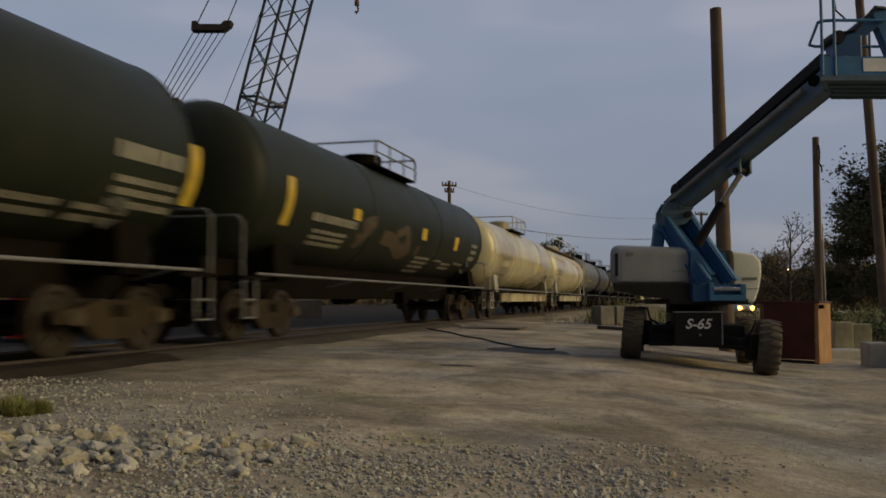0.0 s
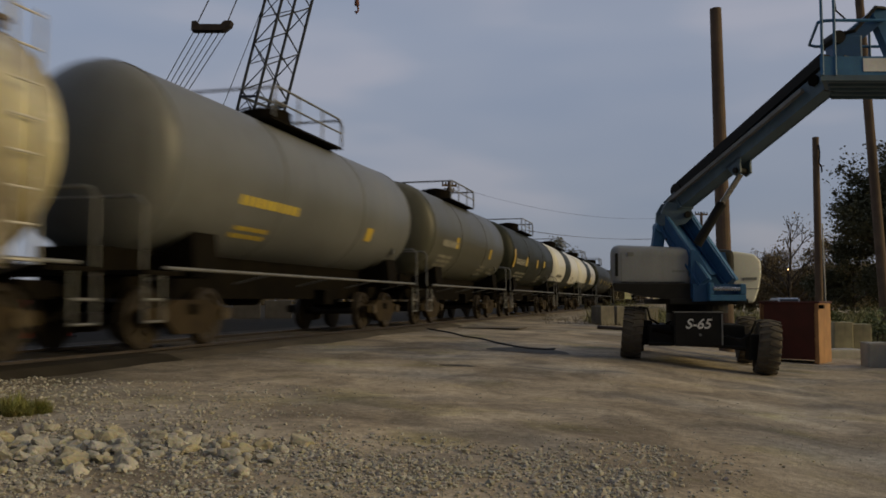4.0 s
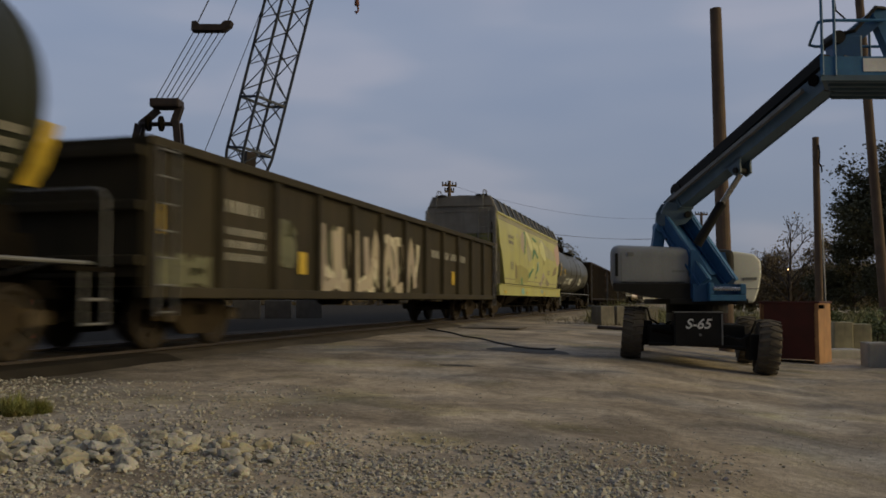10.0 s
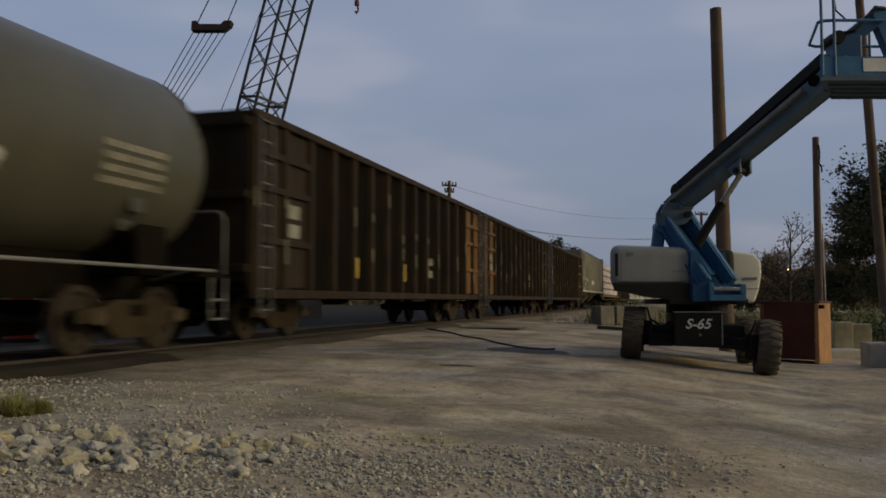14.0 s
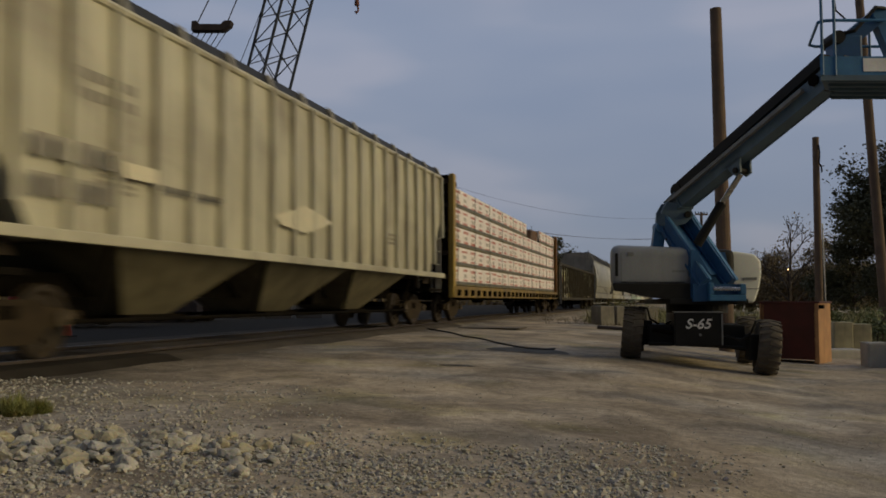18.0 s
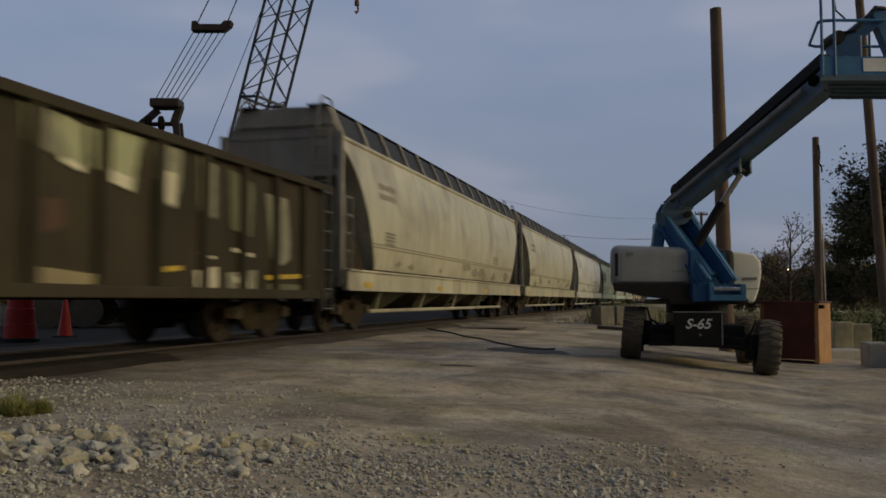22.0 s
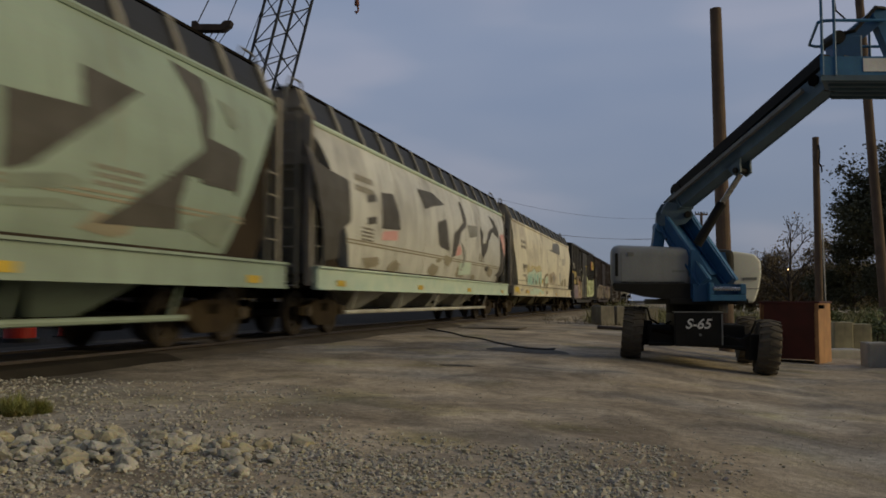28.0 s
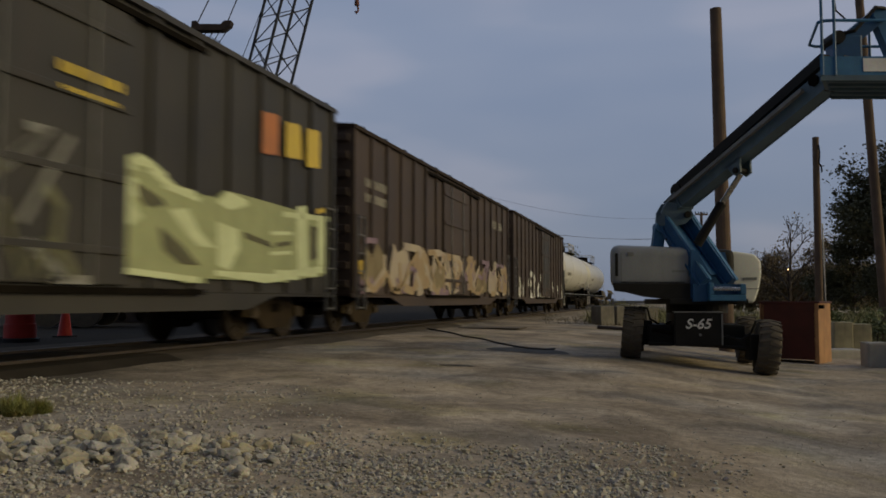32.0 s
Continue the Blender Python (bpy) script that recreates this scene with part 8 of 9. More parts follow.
    return lift


boom_lift()


# ---- crane behind the track ----
CRANE = surface("dark_blue_crane_paint", (0.03, 0.04, 0.06), (0.02, 0.026, 0.038), 0.6, scale=4, streak=0.3, dirt=(0.06, 0.045, 0.035))
CRANERUST = surface("rusty_dark_steel", (0.055, 0.04, 0.034), (0.035, 0.028, 0.025), 0.7, scale=6)
CABLE = surface("wire_rope", (0.06, 0.06, 0.065), None, 0.5, 0.3, scale=20, bump=0)


def crane():
    base = Vector((-10.6, 33.0, 0.5))
    cr = thing("lattice_boom_crane", base, "dark crawler crane with lattice boom standing behind the track", "crane")

    def put(name, bm, mat_, parent=cr, label=""):
        return part(name, bm, mat_, parent, label, off=base)
    for y in (31.4, 34.0):
        bm = prism(B(), [(-13.9, 0.75), (-13.6, 0.5), (-9.4, 0.5), (-9.1, 0.75), (-9.1, 1.15), (-9.4, 1.45), (-13.6, 1.45), (-13.9, 1.15)], y, y + 0.8, "y")
        tr = put("crawler_track", bm, CRANERUST)
        for i in range(22):
            x = -13.6 + 4.2 * i / 21
            put("track_shoe", box(B(), x - 0.08, x + 0.08, y - 0.04, y + 0.84, 1.44, 1.5), CRANERUST, tr)
        for i in range(6):
            x = -13.3 + 3.6 * i / 5
            put("road_wheel", tube(B(), (x, y - 0.05, 0.72), (x, y + 0.1, 0.72), 0.17, seg=12), STEELDARK, tr)
    put("car_body", box(B(), -12.6, -10.2, 32.1, 34.2, 0.9, 1.6, 0.04), CRANERUST)
    put("house", box(B(), -14.3, -8.9, 31.9, 34.4, 1.7, 3.6, 0.08), CRANE)
    put("cab", box(B(), -9.6, -8.1, 31.7, 32.7, 1.7, 3.5, 0.08), CRANE)
    put("counterweight", box(B(), -15.2, -14.3, 31.9, 34.4, 1.6, 3.0, 0.1), CRANERUST)
    # gantry with its sheaves
    for y in (32.8, 33.2):
        put("gantry_leg", beam(B(), (-9.95, y, 3.5), (-10.45, y, 8.3), 0.16, 0.26), CRANERUST)
        put("gantry_leg", beam(B(), (-12.7, y, 3.5), (-11.9, y, 8.2), 0.16, 0.26), CRANERUST)
    put("gantry_head", box(B(), -11.45, -10.3, 32.6, 33.4, 8.85, 9.2, 0.08), CRANERUST)
    put("gantry_head", beam(B(), (-10.35, 33, 8.95), (-10.6, 33, 8.15), 0.3, 0.26), CRANERUST)
    put("gantry_head", beam(B(), (-11.2, 33, 8.8), (-11.9, 33, 8.2), 0.16, 0.26), CRANERUST)
    put("sheave_shaft", tube(B(), (-11.9, 32.9, 8.2), (-10.4, 32.9, 8.22), 0.09, seg=8), CRANERUST)
    for x in (-11.5, -11.0):
        put("sheave", lathe(B(), [(-0.05, 0.12), (-0.05, 0.3), (0.05, 0.3), (0.05, 0.12)], 18, "x", (x, 32.75, 8.2)), STEELDARK)
    # lattice boom
    foot, tip = Vector((-8.2, 33.0, 4.5)), Vector((-3.2, 33.0, 25.5))
    d = (tip - foot).normalized()
    across = Vector((0.72, -0.69, 0))
    across = (across - d * across.dot(d)).normalized()
    deep = d.cross(across)
    half_a, half_d = 0.62, 0.66
    long_ = (tip - foot).length

    def chord(i, j, s):
        t = min(1.0, max(0.35, s / 2.6)) if s < 2.6 else 1.0
        return foot + d * s + across * (i * half_a * (0.8 + 0.2 * t)) + deep * (j * half_d * t)
    for i, j in ((-1, -1), (1, -1), (1, 1), (-1, 1)):
        bm = B()
        for a, b in ((0.0, 2.6), (2.6, long_)):
            tube(bm, chord(i, j, a), chord(i, j, b), 0.06, seg=8)
        put("boom_chord", bm, CRANE)
    bays = 22
    pairs = (((-1, -1), (1, -1)), ((1, -1), (1, 1)), ((1, 1), (-1, 1)), ((-1, 1), (-1, -1)))
    for k in range(bays):
        s0, s1 = 0.2 + (long_ - 0.4) * k / bays, 0.2 + (long_ - 0.4) * (k + 1) / bays
        for n_, (p, q) in enumerate(pairs):
            a, b = (p, q) if (k + n_) % 2 else (q, p)
            put("lattice_brace", tube(B(), chord(*a, s0), chord(*b, s1), 0.026, seg=6), CRANE)
            if k % 2 == 0:
                put("lattice_brace", tube(B(), chord(*a, s1), chord(*b, s0 + 0.1), 0.02, seg=6), CRANE)
    for s in (2.7, 4.75, 11.2, 17.0):
        bm = B()
        for p, q in pairs:
            beam(bm, chord(*p, s), chord(*q, s), 0.07, 0.09)
        put("splice_frame", bm, CRANE)
    put("foot_gusset", beam(B(), foot + d * 0.1, foot + d * 2.0, 0.5, 0.3), CRANERUST)
    put("boom_hoist_block", beam(B(), foot + d * 1.6 + deep * 0.2, foot + d * 2.7, 0.4, 0.35), CRANERUST)
    put("boom_cylinder", tube(B(), (-7.2, 32.7, 3.6), foot + d * 1.5, 0.16, seg=10), CRANERUST)
    put("boom_head", lathe(B(), [(-0.3, 0.1), (-0.3, 0.4), (0.3, 0.4), (0.3, 0.1)], 18, "y", tip), STEELDARK)
    # pendants, bail and ropes
    bail = Vector((-9.12, 33.0, 12.12))
    put("bail", prism(B(), [(bail.x - 0.8, bail.z - 0.18), (bail.x - 0.78, bail.z + 0.17), (bail.x - 0.6, bail.z + 0.2), (bail.x - 0.5, bail.z + 0.06), (bail.x + 0.35, bail.z + 0.06), (bail.x + 0.52, bail.z + 0.2), (bail.x + 0.78, bail.z + 0.2), (bail.x + 0.72, bail.z + 0.02), (bail.x + 0.45, bail.z - 0.18)], 32.78, 33.22, "y"), CRANERUST)
    for x, name in ((-0.62, 0), (0.55, 0)):
        put("pendant_rope", tube(B(), bail + Vector((x, 0, 0.15)), tip + Vector((-0.3 + x * 0.3, 0, -0.2)), 0.024, seg=6), CABLE)
    for i in range(6):
        x = -0.7 + 1.3 * i / 5
        put("hoist_rope", tube(B(), bail + Vector((x, -0.1, -0.15)), Vector((-11.4 + 1.05 * i / 5, 33, 9.1)), 0.018, seg=6), CABLE)
    put("load_line", tube(B(), (-10.7, 33, 3.6), (-2.5, 33, 25.2), 0.016, seg=6), CABLE)
    put("load_line", tube(B(), tip + Vector((-0.5, 0, 0.2)), (-3.42, 33, 13.3), 0.016, seg=6), CABLE)
    bm = B()
    tube(bm, (-3.42, 33, 13.0), (-3.42, 33, 13.4), 0.1, 0.07, 8)
    pipe(bm, [(-3.42, 33, 13.0), (-3.37, 33, 12.9), (-3.37, 33, 12.78), (-3.43, 33, 12.7), (-3.49, 33, 12.76)], 0.04)
    put("hook", bm, surface("red_brown_hook", (0.16, 0.05, 0.03), None, 0.6, scale=9))


crane()

# ---- poles, wires and the far lamp ----
WOOD = surface("weathered_pole_wood", (0.15, 0.105, 0.072), (0.1, 0.07, 0.05), 0.9, scale=2.0, fine=22, streak=0.6, dirt=(0.05, 0.038, 0.03), bump=0.5)


def pole(name, at, top, r0, r1, label, arms=(), cut=False):
    p = thing(name, at, label, "pole")
    bm = B()
    a, b = Vector(at), Vector(top)
    tube(bm, a, b, r0, r1, 16)
    part("shaft", bm, WOOD, p, smooth=False, off=at)
    for z, half, yaw in arms:
        c_ = a.lerp(b, (z - a.z) / (b.z - a.z))
        dx, dy = math.cos(yaw) * half, math.sin(yaw) * half
        arm = part("crossarm", beam(B(), c_ - Vector((dx, dy, 0)), c_ + Vector((dx, dy, 0)), 0.12, 0.14), WOOD, p, off=at)
        for k in (-1, -0.5, 0.5, 1):
            q = c_ + Vector((dx * k * 0.93, dy * k * 0.93, 0.07))
            part("insulator", tube(B(), q, q + Vector((0, 0, 0.2)), 0.06, 0.04, 8), STEELDARK, arm, off=at)
    return p


pole("timber_pole", (7.0, 21.0, 0.0), (6.88, 21.0, 8.66), 0.195, 0.14, "thick weathered timber pole standing behind the lift")
p2 = pole("timber_pole", (14.17, 32.0, -0.4), (14.2, 32.0, 7.52), 0.15, 0.118, "thinner timber pole with a conduit beside the red box")
part("conduit", pipe(B(), [(14.34, 31.8, 0.5), (14.3, 31.8, 3.0), (14.28, 31.8, 4.2)], 0.025), PIPEWHITE, p2, off=(14.17, 32.0, -0.4))
part("pole_bracket", pipe(B(), [(14.24, 31.86, 7.2), (14.27, 31.84, 6.9), (14.24, 31.84, 6.5), (14.33, 31.85, 6.35), (14.34, 31.85, 6.15)], 0.03), STEELDARK, p2, off=(14.17, 32.0, -0.4))
pole("timber_pole", (15.68, 30.0, -0.4), (14.98, 30.0, 13.0), 0.185, 0.14, "tall leaning timber pole among the bushes")
pole("utility_pole", (0.5, 62.0, 0.3), (0.46, 62.0, 10.1), 0.17, 0.12, "distant utility pole with two crossarms", ((9.75, 0.55, 0.3), (9.3, 0.35, 0.3)))
pole("utility_pole", (25.4, 83.0, 0.3), (25.4, 83.0, 10.0), 0.17, 0.12, "distant utility pole behind the lift", ((9.75, 0.7, 0.3),))
for dz, sag in ((7.65, 1.1), (7.45, 0.9), (9.8, 1.3)):
    a, b = Vector((0.5, 62.0, dz)), Vector((25.4, 83.0, dz if dz > 9 else dz + 0.2))
    pts = [a.lerp(b, i / 16) - Vector((0, 0, sag * 4 * (i / 16) * (1 - i / 16))) for i in range(17)]
    solo("overhead_wire", pipe(B(), pts, 0.014 if dz < 9 else 0.01, 5), CABLE, "thin sagging overhead wire between the poles", "wire", at=a)
lamp = thing("street_lamp", (33.4, 82.0, -0.45), "distant lit street lamp before the trees", "street lamp")
part("mast", tube(B(), (0, 0, 0), (0, 0, 4.85), 0.035, 0.025), STEELDARK, lamp)
part("lamp_head", box(B(), -0.1, 0.1, -0.1, 0.1, 4.85, 4.9), STEELDARK, lamp)
bm = B()
bmesh.ops.create_icosphere(bm, subdivisions=2, radius=0.06, matrix=Matrix.Translation((0, 0, 4.75)))
part("bulb", bm, surface("warm_bulb", (1.0, 0.55, 0.2), (1.0, 0.55, 0.2), 0.5, glow=5.0, bump=0), lamp)

# ---- red steel box, concrete blocks and small things of the yard ----
RUSTRED = surface("dark_red_oxide_steel", (0.085, 0.018, 0.012), (0.055, 0.013, 0.009), 0.65, scale=2.5, streak=0.3, dirt=(0.05, 0.02, 0.014))
# the box ends' warm light is mixed into this brighter rust colour
ENDLIT = surface("lit_orange_rusty_steel", (0.42, 0.22, 0.09), (0.29, 0.15, 0.062), 0.7, scale=3, streak=0.4)
bx = thing("steel_box", (7.55, 18.3, 0), "rusty red steel box standing on the gravel", "container", turn=-40)
part("box_front", box(B(), -0.55, 0.56, -0.43, -0.4, 0.08, 1.25), RUSTRED, bx)
part("box_back", box(B(), -0.55, 0.56, 0.4, 0.43, 0.08, 1.25), RUSTRED, bx)
part("box_lid", box(B(), -0.6, 0.66, -0.45, 0.45, 1.25, 1.29, 0.008), RUSTRED, bx)
for x in (-0.53, 0.58):
    part("box_end", box(B(), x - 0.05, x + 0.05, -0.43, 0.43, 0.0, 1.25, 0.01), ENDLIT, bx)
part("box_hook", box(B(), 0.63, 0.72, -0.4, -0.3, 1.14, 1.22, 0.01), STEELDARK, bx)
CONCRETE = surface("stained_concrete", (0.4, 0.36, 0.22), (0.22, 0.2, 0.125), 0.9, scale=2.2, streak=0.7, dirt=(0.1, 0.095, 0.07), bump=0.35)
CONCDARK = surface("dark_stained_concrete", (0.2, 0.185, 0.15), (0.12, 0.11, 0.09), 0.9, scale=2.2, streak=0.7, bump=0.35)
CONCPALE = surface("pale_concrete", (0.36, 0.345, 0.31), (0.27, 0.26, 0.235), 0.9, scale=3, streak=0.3, bump=0.3)


def block(x, y, w, d, h, turn, mat_, label, seed, z=None):
    rng = random.Random(seed)
    bm = box(B(), -w / 2, w / 2, -d / 2, d / 2, 0, h, 0.03)
    for v in bm.verts:
        v.co += Vector((rng.uniform(-1, 1), rng.uniform(-1, 1), rng.uniform(-1, 1))) * 0.012
    ob = part("concrete_block", bm, mat_, None)
    ob.matrix_basis = pose(x, y, ground_z(x, y) - 0.02 if z is None else z, 0, 0, turn)
    return tagged(ob, label, "block", "concrete blocks of the yard")


block(10.9, 23.4, 0.52, 0.6, 0.75, -4, CONCRETE, "stained concrete block before the weeds", 1)
block(11.46, 23.5, 0.5, 0.6, 0.7, -6, CONCRETE, "stained concrete block before the weeds", 2)
block(8.62, 17.0, 0.42, 0.5, 0.5, -8, CONCPALE, "pale concrete block on the gravel", 4)
block(9.15, 16.8, 0.5, 0.5, 0.52, 5, CONCPALE, "pale concrete block on the gravel", 5)
block(9.1, 19.6, 1.0, 0.5, 0.22, 14, CONCPALE, "low pale concrete slab on the gravel", 6)
for i in range(4):
    block(6.2 + i * 0.75, 33.0 + i * 0.7, 0.8, 0.5, 0.75, 40, CONCDARK, "stained concrete block on the bank by the track", 10 + i)
bm = pipe(B(), [(5.2, 28.6, ground_z(5.2, 28.6) + 0.05), (6.6, 27.6, ground_z(6.6, 27.6) + 0.05)], 0.07)
solo("steel_pipe", bm, CRANERUST, "rusty pipe lying on the gravel", "pipe", at=(5.9, 28.1, 0.1))
TARBLACK = surface("black_rubber_hose", (0.018, 0.018, 0.018), None, 0.6, scale=9)
hpts = [(-1.35, 25.9), (-0.75, 25.0), (-0.3, 23.9), (0.2, 22.2), (0.55, 20.4), (0.9, 19.2), (1.15, 17.9), (1.45, 16.95), (1.7, 16.55), (2.0, 16.6), (2.22, 16.9)]
solo("hose", pipe(B(), [(x, y, ground_z(x, y) + 0.02) for x, y in hpts], 0.02), TARBLACK, "black hose lying across the gravel", "hose", at=(0.3, 21.4, 0.3))
bm = B()
box(bm, -0.95, 0.95, -0.7, 0.7, 0, 0.03)
pl = solo("steel_plate", bm, surface("dusty_steel_plate", (0.15, 0.125, 0.095), (0.1, 0.085, 0.065), 0.85, scale=2), "flat steel plate lying on the ground", "plate")
pl.matrix_basis = pose(1.55, 26.5, ground_z(1.55, 26.5) + 0.01, 0, 0, -15)


def patch(name, x, y, rx, ry, mat_, label, seed):
    """A thin stain or puddle that follows the ground."""
    rng = random.Random(seed)
    bm = B()
    c_ = bm.verts.new((x, y, ground_z(x, y) + 0.012))
    ring = []
    for i in range(28):
        t = 2 * math.pi * i / 28
        k = 1 + 0.4 * noise.noise((math.cos(t) * 1.4 + seed, math.sin(t) * 1.4, seed))
        xx, yy = x + rx * k * math.cos(t), y + ry * k * math.sin(t)
        ring.append(bm.verts.new((xx, yy, ground_z(xx, yy) + 0.008)))
    for i in range(28):
        bm.faces.new((c_, ring[i], ring[(i + 1) % 28]))
    return solo(name, bm, mat_, label, "stain", at=(x, y, 0.0))


WETDIRT = surface("oily_wet_dirt", (0.12, 0.105, 0.08), (0.055, 0.05, 0.042), 0.9, scale=3.5, bump=0.3, spread=0.7)
patch("oil_stain", 1.65, 16.2, 0.75, 0.7, WETDIRT, "dark oily patch on the gravel", 1)
patch("oil_stain", 0.2, 12.2, 0.25, 0.16, WETDIRT, "small dark wet patch on the gravel", 2)

# cones, drum and vehicle beyond the track
CONE = surface("orange_red_plastic", (0.5, 0.026, 0.012), (0.38, 0.02, 0.01), 0.4, scale=3, bump=0.02)


def cone(x, y, z):
    k = thing("traffic_cone", (x, y, z), "orange-red traffic cone beyond the track", "traffic cone", "cones beyond the track")
    part("base", box(B(), -0.19, 0.19, -0.19, 0.19, 0, 0.04, 0.01), TARBLACK, k)
    part("body", lathe(B(), [(0.04, 0.155), (0.85, 0.04), (0.91, 0.03)], 20, "z"), CONE, k, smooth=False)


cone(-8.35, 18.8, 0.5)
dr = thing("traffic_drum", (-8.3, 16.7, 0.5), "orange-red traffic drum beyond the track", "traffic drum")
part("drum", lathe(B(), [(0.04, 0.3), (0.35, 0.29), (0.36, 0.27), (0.65, 0.26), (0.66, 0.24), (0.95, 0.23), (1.0, 0.18)], 28, "z"), CONE, dr)
part("base_ring", lathe(B(), [(0, 0.36), (0.07, 0.36), (0.08, 0.3)], 28, "z"), TARBLACK, dr)
sp = thing("marker_board", (-8.75, 16.6, 0.5), "yellow-green marker board beside the drum", "marker board")
part("board", box(B(), -0.09, 0.09, -0.02, 0.02, 0.1, 0.9, 0.01), surface("yellow_green_board", (0.6, 0.6, 0.06), None, 0.4, bump=0), sp)
part("foot", box(B(), -0.2, 0.2, -0.15, 0.15, 0, 0.1, 0.02), TARBLACK, sp)


def truck_trailer():
    """A parked trailer: seen only under the passing cars."""
    t = thing("parked_trailer", (-12.6, 25.8, 0.5), "dark parked trailer beyond the track", "trailer", turn=8)
    part("bed", box(B(), -3.0, 3.2, -1.1, 1.1, 0.95, 1.2, 0.03), STEELDARK, t)
    for x in (0.9, 1.95):
        for y in (-1.05, 1.05):
            w = part("wheel", lathe(B(), [(-0.13, 0.25), (-0.13, 0.48), (0.13, 0.48), (0.13, 0.25)], 24, "y", (x, y, 0.5)), RUBBER, t)
            part("rim", lathe(B(), [(-0.1, 0.05), (-0.1, 0.26), (0.1, 0.26), (0.1, 0.05)], 20, "y", (x, y, 0.5)), PIPE, w)


truck_trailer()
for i, (x, y) in enumerate(((-8.9, 38.6), (-7.6, 39.2), (-6.3, 39.9))):
    block(x, y, 1.2, 0.6, 0.85, 10, surface("grey_block_concrete", (0.14, 0.13, 0.12), None, 0.9, scale=3, streak=0.4), "grey concrete block beyond the track", 30 + i)
bm = stone_mesh(random.Random(9), 0.42)
ob = solo("boulder", bm, CONCPALE, "pale boulder beyond the track", "rock")
ob.location = (-12.3, 43.0, 0.6)


# ---- trees ----
def tree(name, x, y, tall, wide, label, leaf_mat, bark, seed, leaves=5000, low=0.25, bare=0.0, leaf=0.28):
    rng = random.Random(seed)
    z0 = ground_z(x, y)
    tr = thing(name, (x, y, z0), label, "tree")
    bm = B()
    tube(bm, (0, 0, -0.1), (0.1, 0, tall * 0.35), tall * 0.022, tall * 0.016, 10)
    tips = []

    def grow(p, d, length, r, depth):
        q = p + d * length
        tube(bm, p, q, r, r * 0.62, 6, caps=False)
        if depth == 0:
            tips.append(q)
            return
        for _ in range(rng.randint(2, 4)):
            nd = (d + Vector((rng.uniform(-1, 1), rng.uniform(-1, 1), rng.uniform(-0.35, 0.8))) * 0.8).normalized()
            grow(p.lerp(q, rng.uniform(0.55, 1.0)), nd, length * rng.uniform(0.6, 0.85), r * 0.58, depth - 1)
        tips.append(q)
    for i in range(6):
        a = 6.28 * i / 6 + rng.uniform(-0.4, 0.4)
        grow(Vector((0.05, 0, tall * rng.uniform(low * 0.6, 0.38))), Vector((math.cos(a) * wide * 0.6, math.sin(a) * wide * 0.6, tall * 0.4)).normalized(), tall * 0.24, tall * 0.011, 3)
    grow(Vector((0.1, 0, tall * 0.34)), Vector((0.05, 0, 1)), tall * 0.3, tall * 0.014, 3)
    part("trunk", bm, bark, tr)
    clumps = [(q, rng.uniform(0.5, 1.25) * wide * 0.11) for q in tips if rng.random() > bare]
    if not bare:
        for _ in range(46):
            a, r = rng.uniform(0, 6.28), math.sqrt(rng.random())
            h = rng.uniform(low * 0.3, 0.97)
            k = math.sin(min(1, max(0.08, (1 - h) * 1.9)) * math.pi / 2)
            clumps.append((Vector((math.cos(a) * r * wide * 0.52 * k, math.sin(a) * r * wide * 0.52 * k, h * tall)), wide * rng.uniform(0.07, 0.13)))
    verts, faces = [], []
    for i in range(leaves):
        q, r = clumps[rng.randrange(len(clumps))]
        v = Vector((rng.gauss(0, 1), rng.gauss(0, 1), rng.gauss(0, 0.8)))
        p = q + v * r * 0.62
        s = leaf * rng.uniform(0.5, 1.2)
        a = Vector((rng.uniform(-1, 1), rng.uniform(-1, 1), rng.uniform(-0.6, 0.6))).normalized()
        b = a.orthogonal().normalized()
        b = (b * math.cos(i) + a.cross(b) * math.sin(i)) * 0.6
        o = len(verts)
        verts += [tuple(p - a * s), tuple(p + b * s), tuple(p + a * s), tuple(p - b * s)]
        faces.append((o, o + 1, o + 2, o + 3))
    me = bpy.data.meshes.new("crown")
    me.from_pydata(verts, [], faces)
    me.materials.append(leaf_mat)
    c_ = new("crown", me)
    c_.parent = tr
    return tr


LEAF = surface("dark_green_leaves", (0.08, 0.078, 0.034), (0.05, 0.05, 0.023), 0.7, scale=0.8, bump=0)
LEAFRUST = surface("brown_autumn_leaves", (0.18, 0.125, 0.06), (0.105, 0.085, 0.042), 0.7, scale=0.8, bump=0)
LEAFLIT = surface("grey_green_leaves", (0.2, 0.23, 0.09), (0.13, 0.15, 0.065), 0.7, scale=2, bump=0)
BARK = surface("grey_brown_bark", (0.075, 0.06, 0.048), (0.05, 0.04, 0.034), 0.9, scale=3, bump=0.4)
tree("tree", 40.8, 76.0, 14.8, 8.5, "large dark leafy tree behind the road", LEAF, BARK, 1, 26000, 0.1, leaf=0.17)
tree("tree", 44.5, 78.0, 16.5, 10.0, "large dark leafy tree behind the road", LEAF, BARK, 2, 24000, 0.1, leaf=0.18)
tree("tree", 43.5, 72.0, 12.5, 8.0, "large dark leafy tree behind the road", LEAF, BARK, 8, 24000, 0.02, leaf=0.18)
tree("tree", 48.0, 72.0, 14.0, 10.0, "large dark leafy tree behind the road", LEAF, BARK, 9, 24000, 0.02, leaf=0.18)
tree("tree", 40.5, 84.0, 8.0, 8.0, "dark leafy tree behind the road", LEAF, BARK, 3, 16000, 0.05, leaf=0.17)
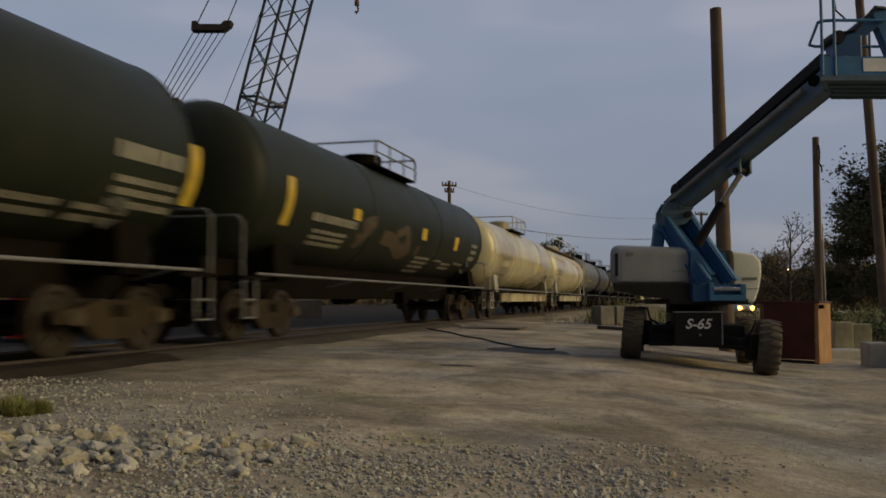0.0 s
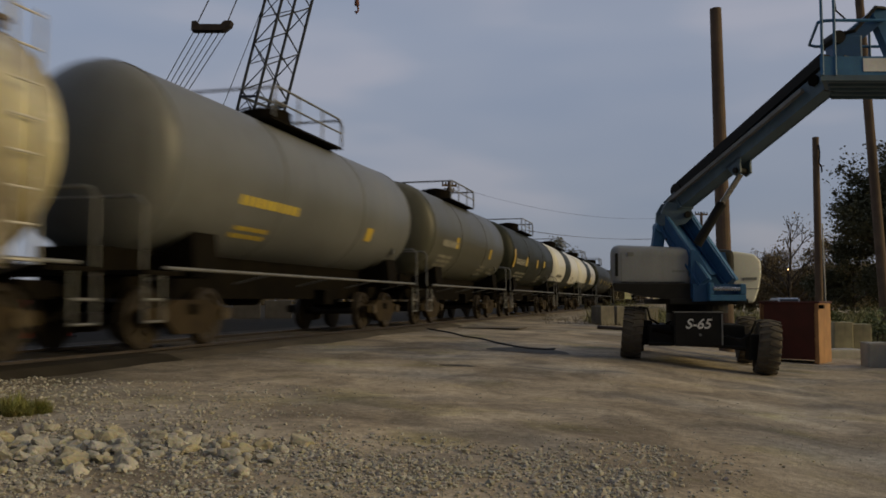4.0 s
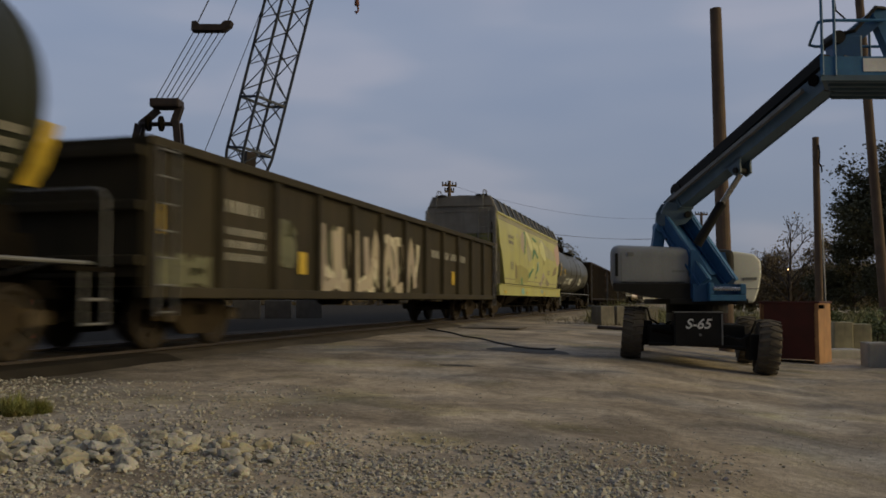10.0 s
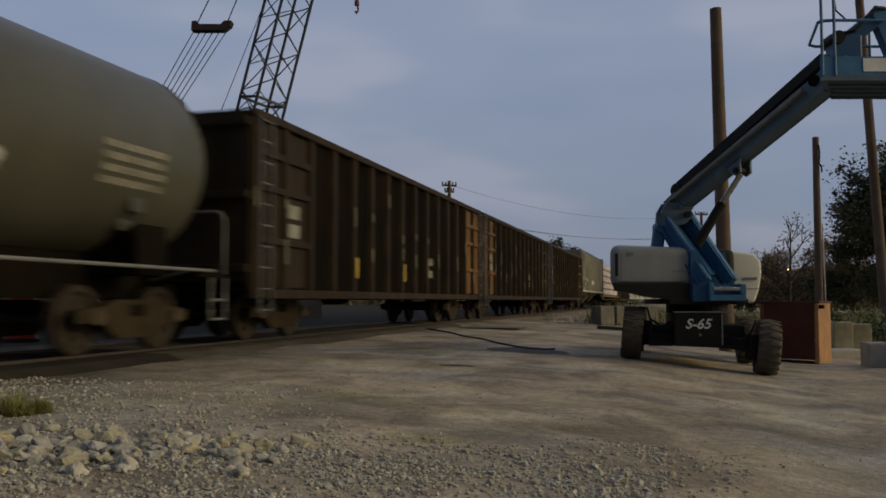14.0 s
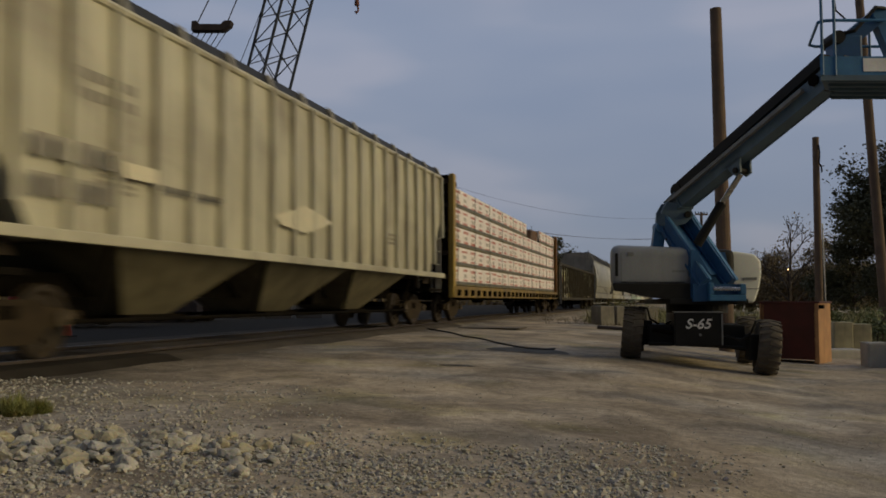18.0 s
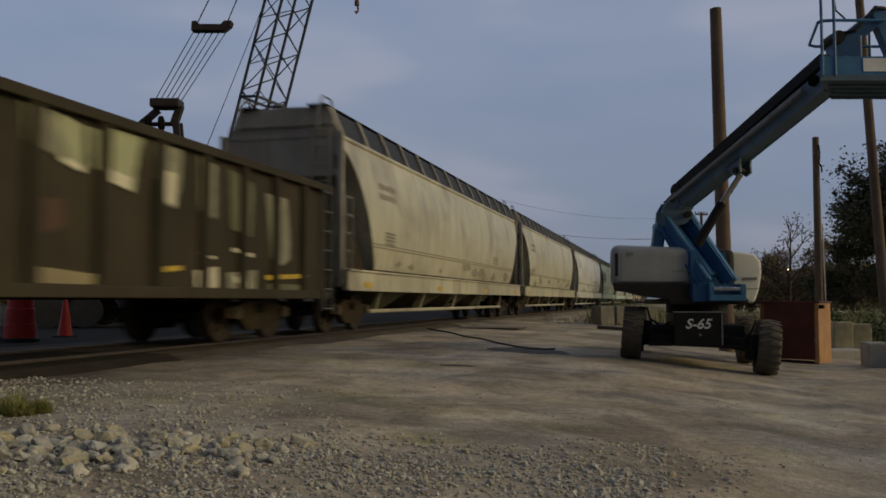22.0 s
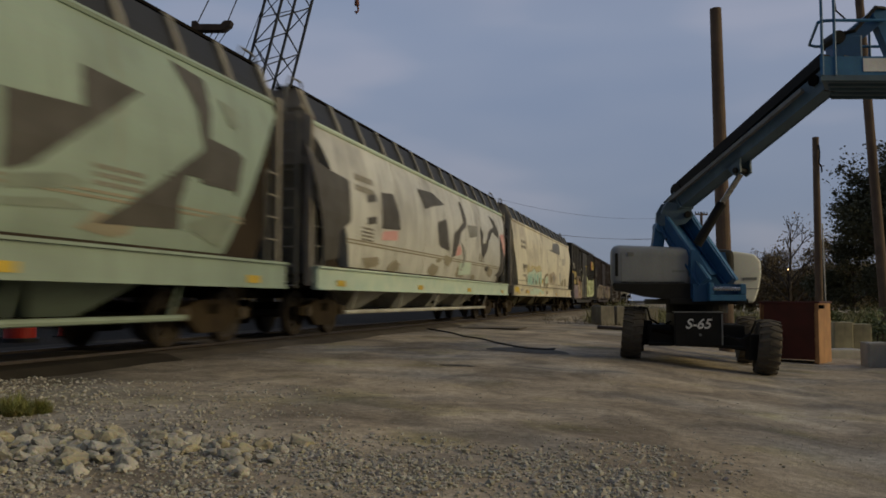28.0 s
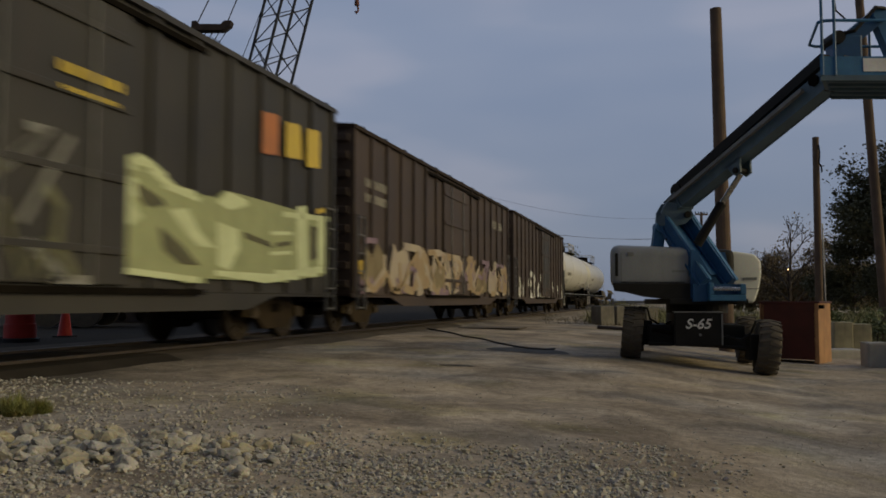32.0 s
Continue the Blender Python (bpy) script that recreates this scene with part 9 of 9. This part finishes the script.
tree("tree", 41.0, 100.5, 11.4, 7.5, "half-bare tree with reddish autumn leaves", LEAFRUST, BARK, 4, 900, 0.1, bare=0.6, leaf=0.16)
tree("tree", 43.5, 112.0, 7.4, 9.0, "low brown autumn tree behind the yard", LEAFRUST, BARK, 5, 14000, 0.05, leaf=0.18)
tree("tree", 50.0, 110.0, 9.0, 10.0, "low brown autumn tree behind the yard", LEAFRUST, BARK, 6, 14000, 0.05, leaf=0.18)
tree("tree", 15.0, 110.0, 8.8, 5.0, "distant small tree behind the train", LEAF, BARK, 7, 5000, 0.1, leaf=0.2)
for i, (x, y, h) in enumerate(((13.2, 26.0, 1.1), (14.4, 25.2, 1.5), (15.6, 26.2, 2.0), (12.0, 26.4, 0.9), (16.8, 25.5, 1.9), (18.0, 28.0, 2.2))):
    tree("bush", x, y, h, h * 1.25, "grey-green bush behind the concrete blocks", LEAFLIT, BARK, 20 + i, 1500, 0.0, leaf=0.06)


# ---- van ----
def van():
    v = thing("van", (35.8, 103.0, ground_z(35.8, 103.0)), "pale grey van with lit headlights on the road", "van")
    body = surface("pale_grey_van_paint", (0.5, 0.53, 0.57), (0.45, 0.48, 0.52), 0.3, scale=1.0, bump=0)
    glass = surface("dark_window_glass", (0.02, 0.025, 0.03), None, 0.08, bump=0)
    light = surface("headlight_glow", (1.0, 0.45, 0.1), (1.0, 0.45, 0.1), 0.3, glow=8.0, bump=0)
    tail = surface("tail_light_red", (0.7, 0.05, 0.02), None, 0.3, glow=1.5, bump=0)
    out = [(-2.6, 0.45), (-2.65, 1.2), (-2.5, 1.95), (-2.3, 2.05), (0.6, 2.05), (1.0, 1.95), (1.75, 1.28), (2.5, 1.12), (2.65, 0.9), (2.65, 0.45)]
    bm = prism(B(), out, -0.95, 0.95, "y")
    bmesh.ops.bevel(bm, geom=[e for e in bm.edges], offset=0.07, segments=2, affect="EDGES")
    part("body", bm, body, v)
    for x0, x1 in ((-2.3, -1.3), (-1.15, -0.2), (-0.05, 0.95)):
        for y in (-0.96, 0.952):
            part("window", box(B(), x0, x1, y, y + 0.008, 1.3, 1.82), glass, v)
    part("windscreen", beam(B(), (1.06, 0, 1.93), (1.74, 0, 1.33), 1.6, 0.04), glass, v)
    for y in (-0.7, 0.7):
        bm = B()
        bmesh.ops.create_icosphere(bm, subdivisions=2, radius=0.27, matrix=Matrix.Translation((2.54, y, 0.9)))
        part("headlight", bm, light, v)
        part("tail_light", box(B(), -2.68, -2.6, y - 0.1 + 0.15 * (1 if y > 0 else -1), y + 0.1 + 0.15 * (1 if y > 0 else -1), 0.9, 1.2), tail, v)
    part("bumper", box(B(), 2.6, 2.75, -0.9, 0.9, 0.42, 0.62, 0.04), STEELDARK, v)
    for x in (-1.6, 1.65):
        for y in (-0.85, 0.85):
            w = part("wheel", lathe(B(), [(-0.11, 0.2), (-0.11, 0.34), (0.11, 0.34), (0.11, 0.2)], 20, "y", (x, y, 0.34)), RUBBER, v)
            part("rim", lathe(B(), [(-0.08, 0.03), (-0.09, 0.2), (0.09, 0.2), (0.08, 0.03)], 16, "y", (x, y, 0.34)), PIPE, w)
    return v


VAN = van()
VAN_Z = ground_z(34, 90)
VAN_ROWS = [(0.0, pose(36.2, 103.0, VAN_Z, 0, 0, -98)), (2.4, pose(34.0, 90.0, VAN_Z, 0, 0, -100)), (5.9, pose(29.8, 67.5, VAN_Z, 0, 0, -98)), (6.5, pose(29.2, 64.8, VAN_Z, 0, 0, -92)),
            (7.1, pose(28.6, 62.6, VAN_Z, 0, 0, -52)), (7.9, pose(30.7, 60.6, VAN_Z, 0, 0, -14)), (9.1, pose(32.9, 60.2, VAN_Z, 0, 0, -3)), (10.5, pose(38.0, 60.0, VAN_Z, 0, 0, 0)),
            (14.0, pose(62.0, 60.0, VAN_Z, 0, 0, 0)), (20.0, pose(120.0, 60.0, VAN_Z, 0, 0, 0)), (32.0, pose(260.0, 60.0, VAN_Z, 0, 0, 0))]


def far_woods():
    """The low dark woods behind the road and beyond the track, as one sheet of small clumps."""
    rng = random.Random(77)
    verts, faces = [], []
    for i in range(26000):
        t = rng.random()
        if t < 0.5:
            x, y, top = rng.uniform(36, 120), rng.uniform(114, 130), 8.0
        else:
            x, y, top = rng.uniform(-170, 30), rng.uniform(150, 175), 4.6
        top *= 0.75 + 0.5 * noise.noise((x * 0.09, y * 0.09, 1.0))
        p = Vector((x, y, top * rng.random() ** 0.7))
        s = rng.uniform(0.35, 0.8)
        a = Vector((rng.uniform(-1, 1), rng.uniform(-1, 1), rng.uniform(-0.7, 0.7))).normalized()
        b = a.orthogonal().normalized() * 0.7
        o = len(verts)
        verts += [tuple(p - a * s), tuple(p + b * s), tuple(p + a * s), tuple(p - b * s)]
        faces.append((o, o + 1, o + 2, o + 3))
    me = bpy.data.meshes.new("far_woods")
    me.from_pydata(verts, [], faces)
    me.materials.append(LEAFRUST)
    tagged(new("far_woods", me), "low dark autumn woods in the distance", "trees", kind="stuff")


far_woods()


# ---- what moves ----
def motions():
    for car, mid in CARS:
        walk(car, [(t, pose(*on_track(mid - SPEED * t, AWAY, RAIL), 0, 0, HEADING)) for t in (0, 8, 16, 24, 32)])
    rate = SPEED / 0.457
    centre = dict((car.name, mid) for car, mid in CARS)
    for wset, car, dx in SPINNING:
        t0 = max(0.0, (centre[car.name] - 92) / SPEED)
        t1 = min(32.0, (centre[car.name] + 4) / SPEED)
        rows = [(0.0, pose(dx, 0, 0.457))] if t0 > 0 else []
        n = max(1, int((t1 - t0) * FPS))
        rows += [(t0 + i / FPS, pose(dx, 0, 0.457, 0, -math.degrees(rate * i / FPS) % 360, 0)) for i in range(n + 1) if t0 + i / FPS <= t1]
        if t1 < 32:
            rows.append((32.0, rows[-1][1]))
        walk(wset, rows)
    walk(VAN, VAN_ROWS)


motions()
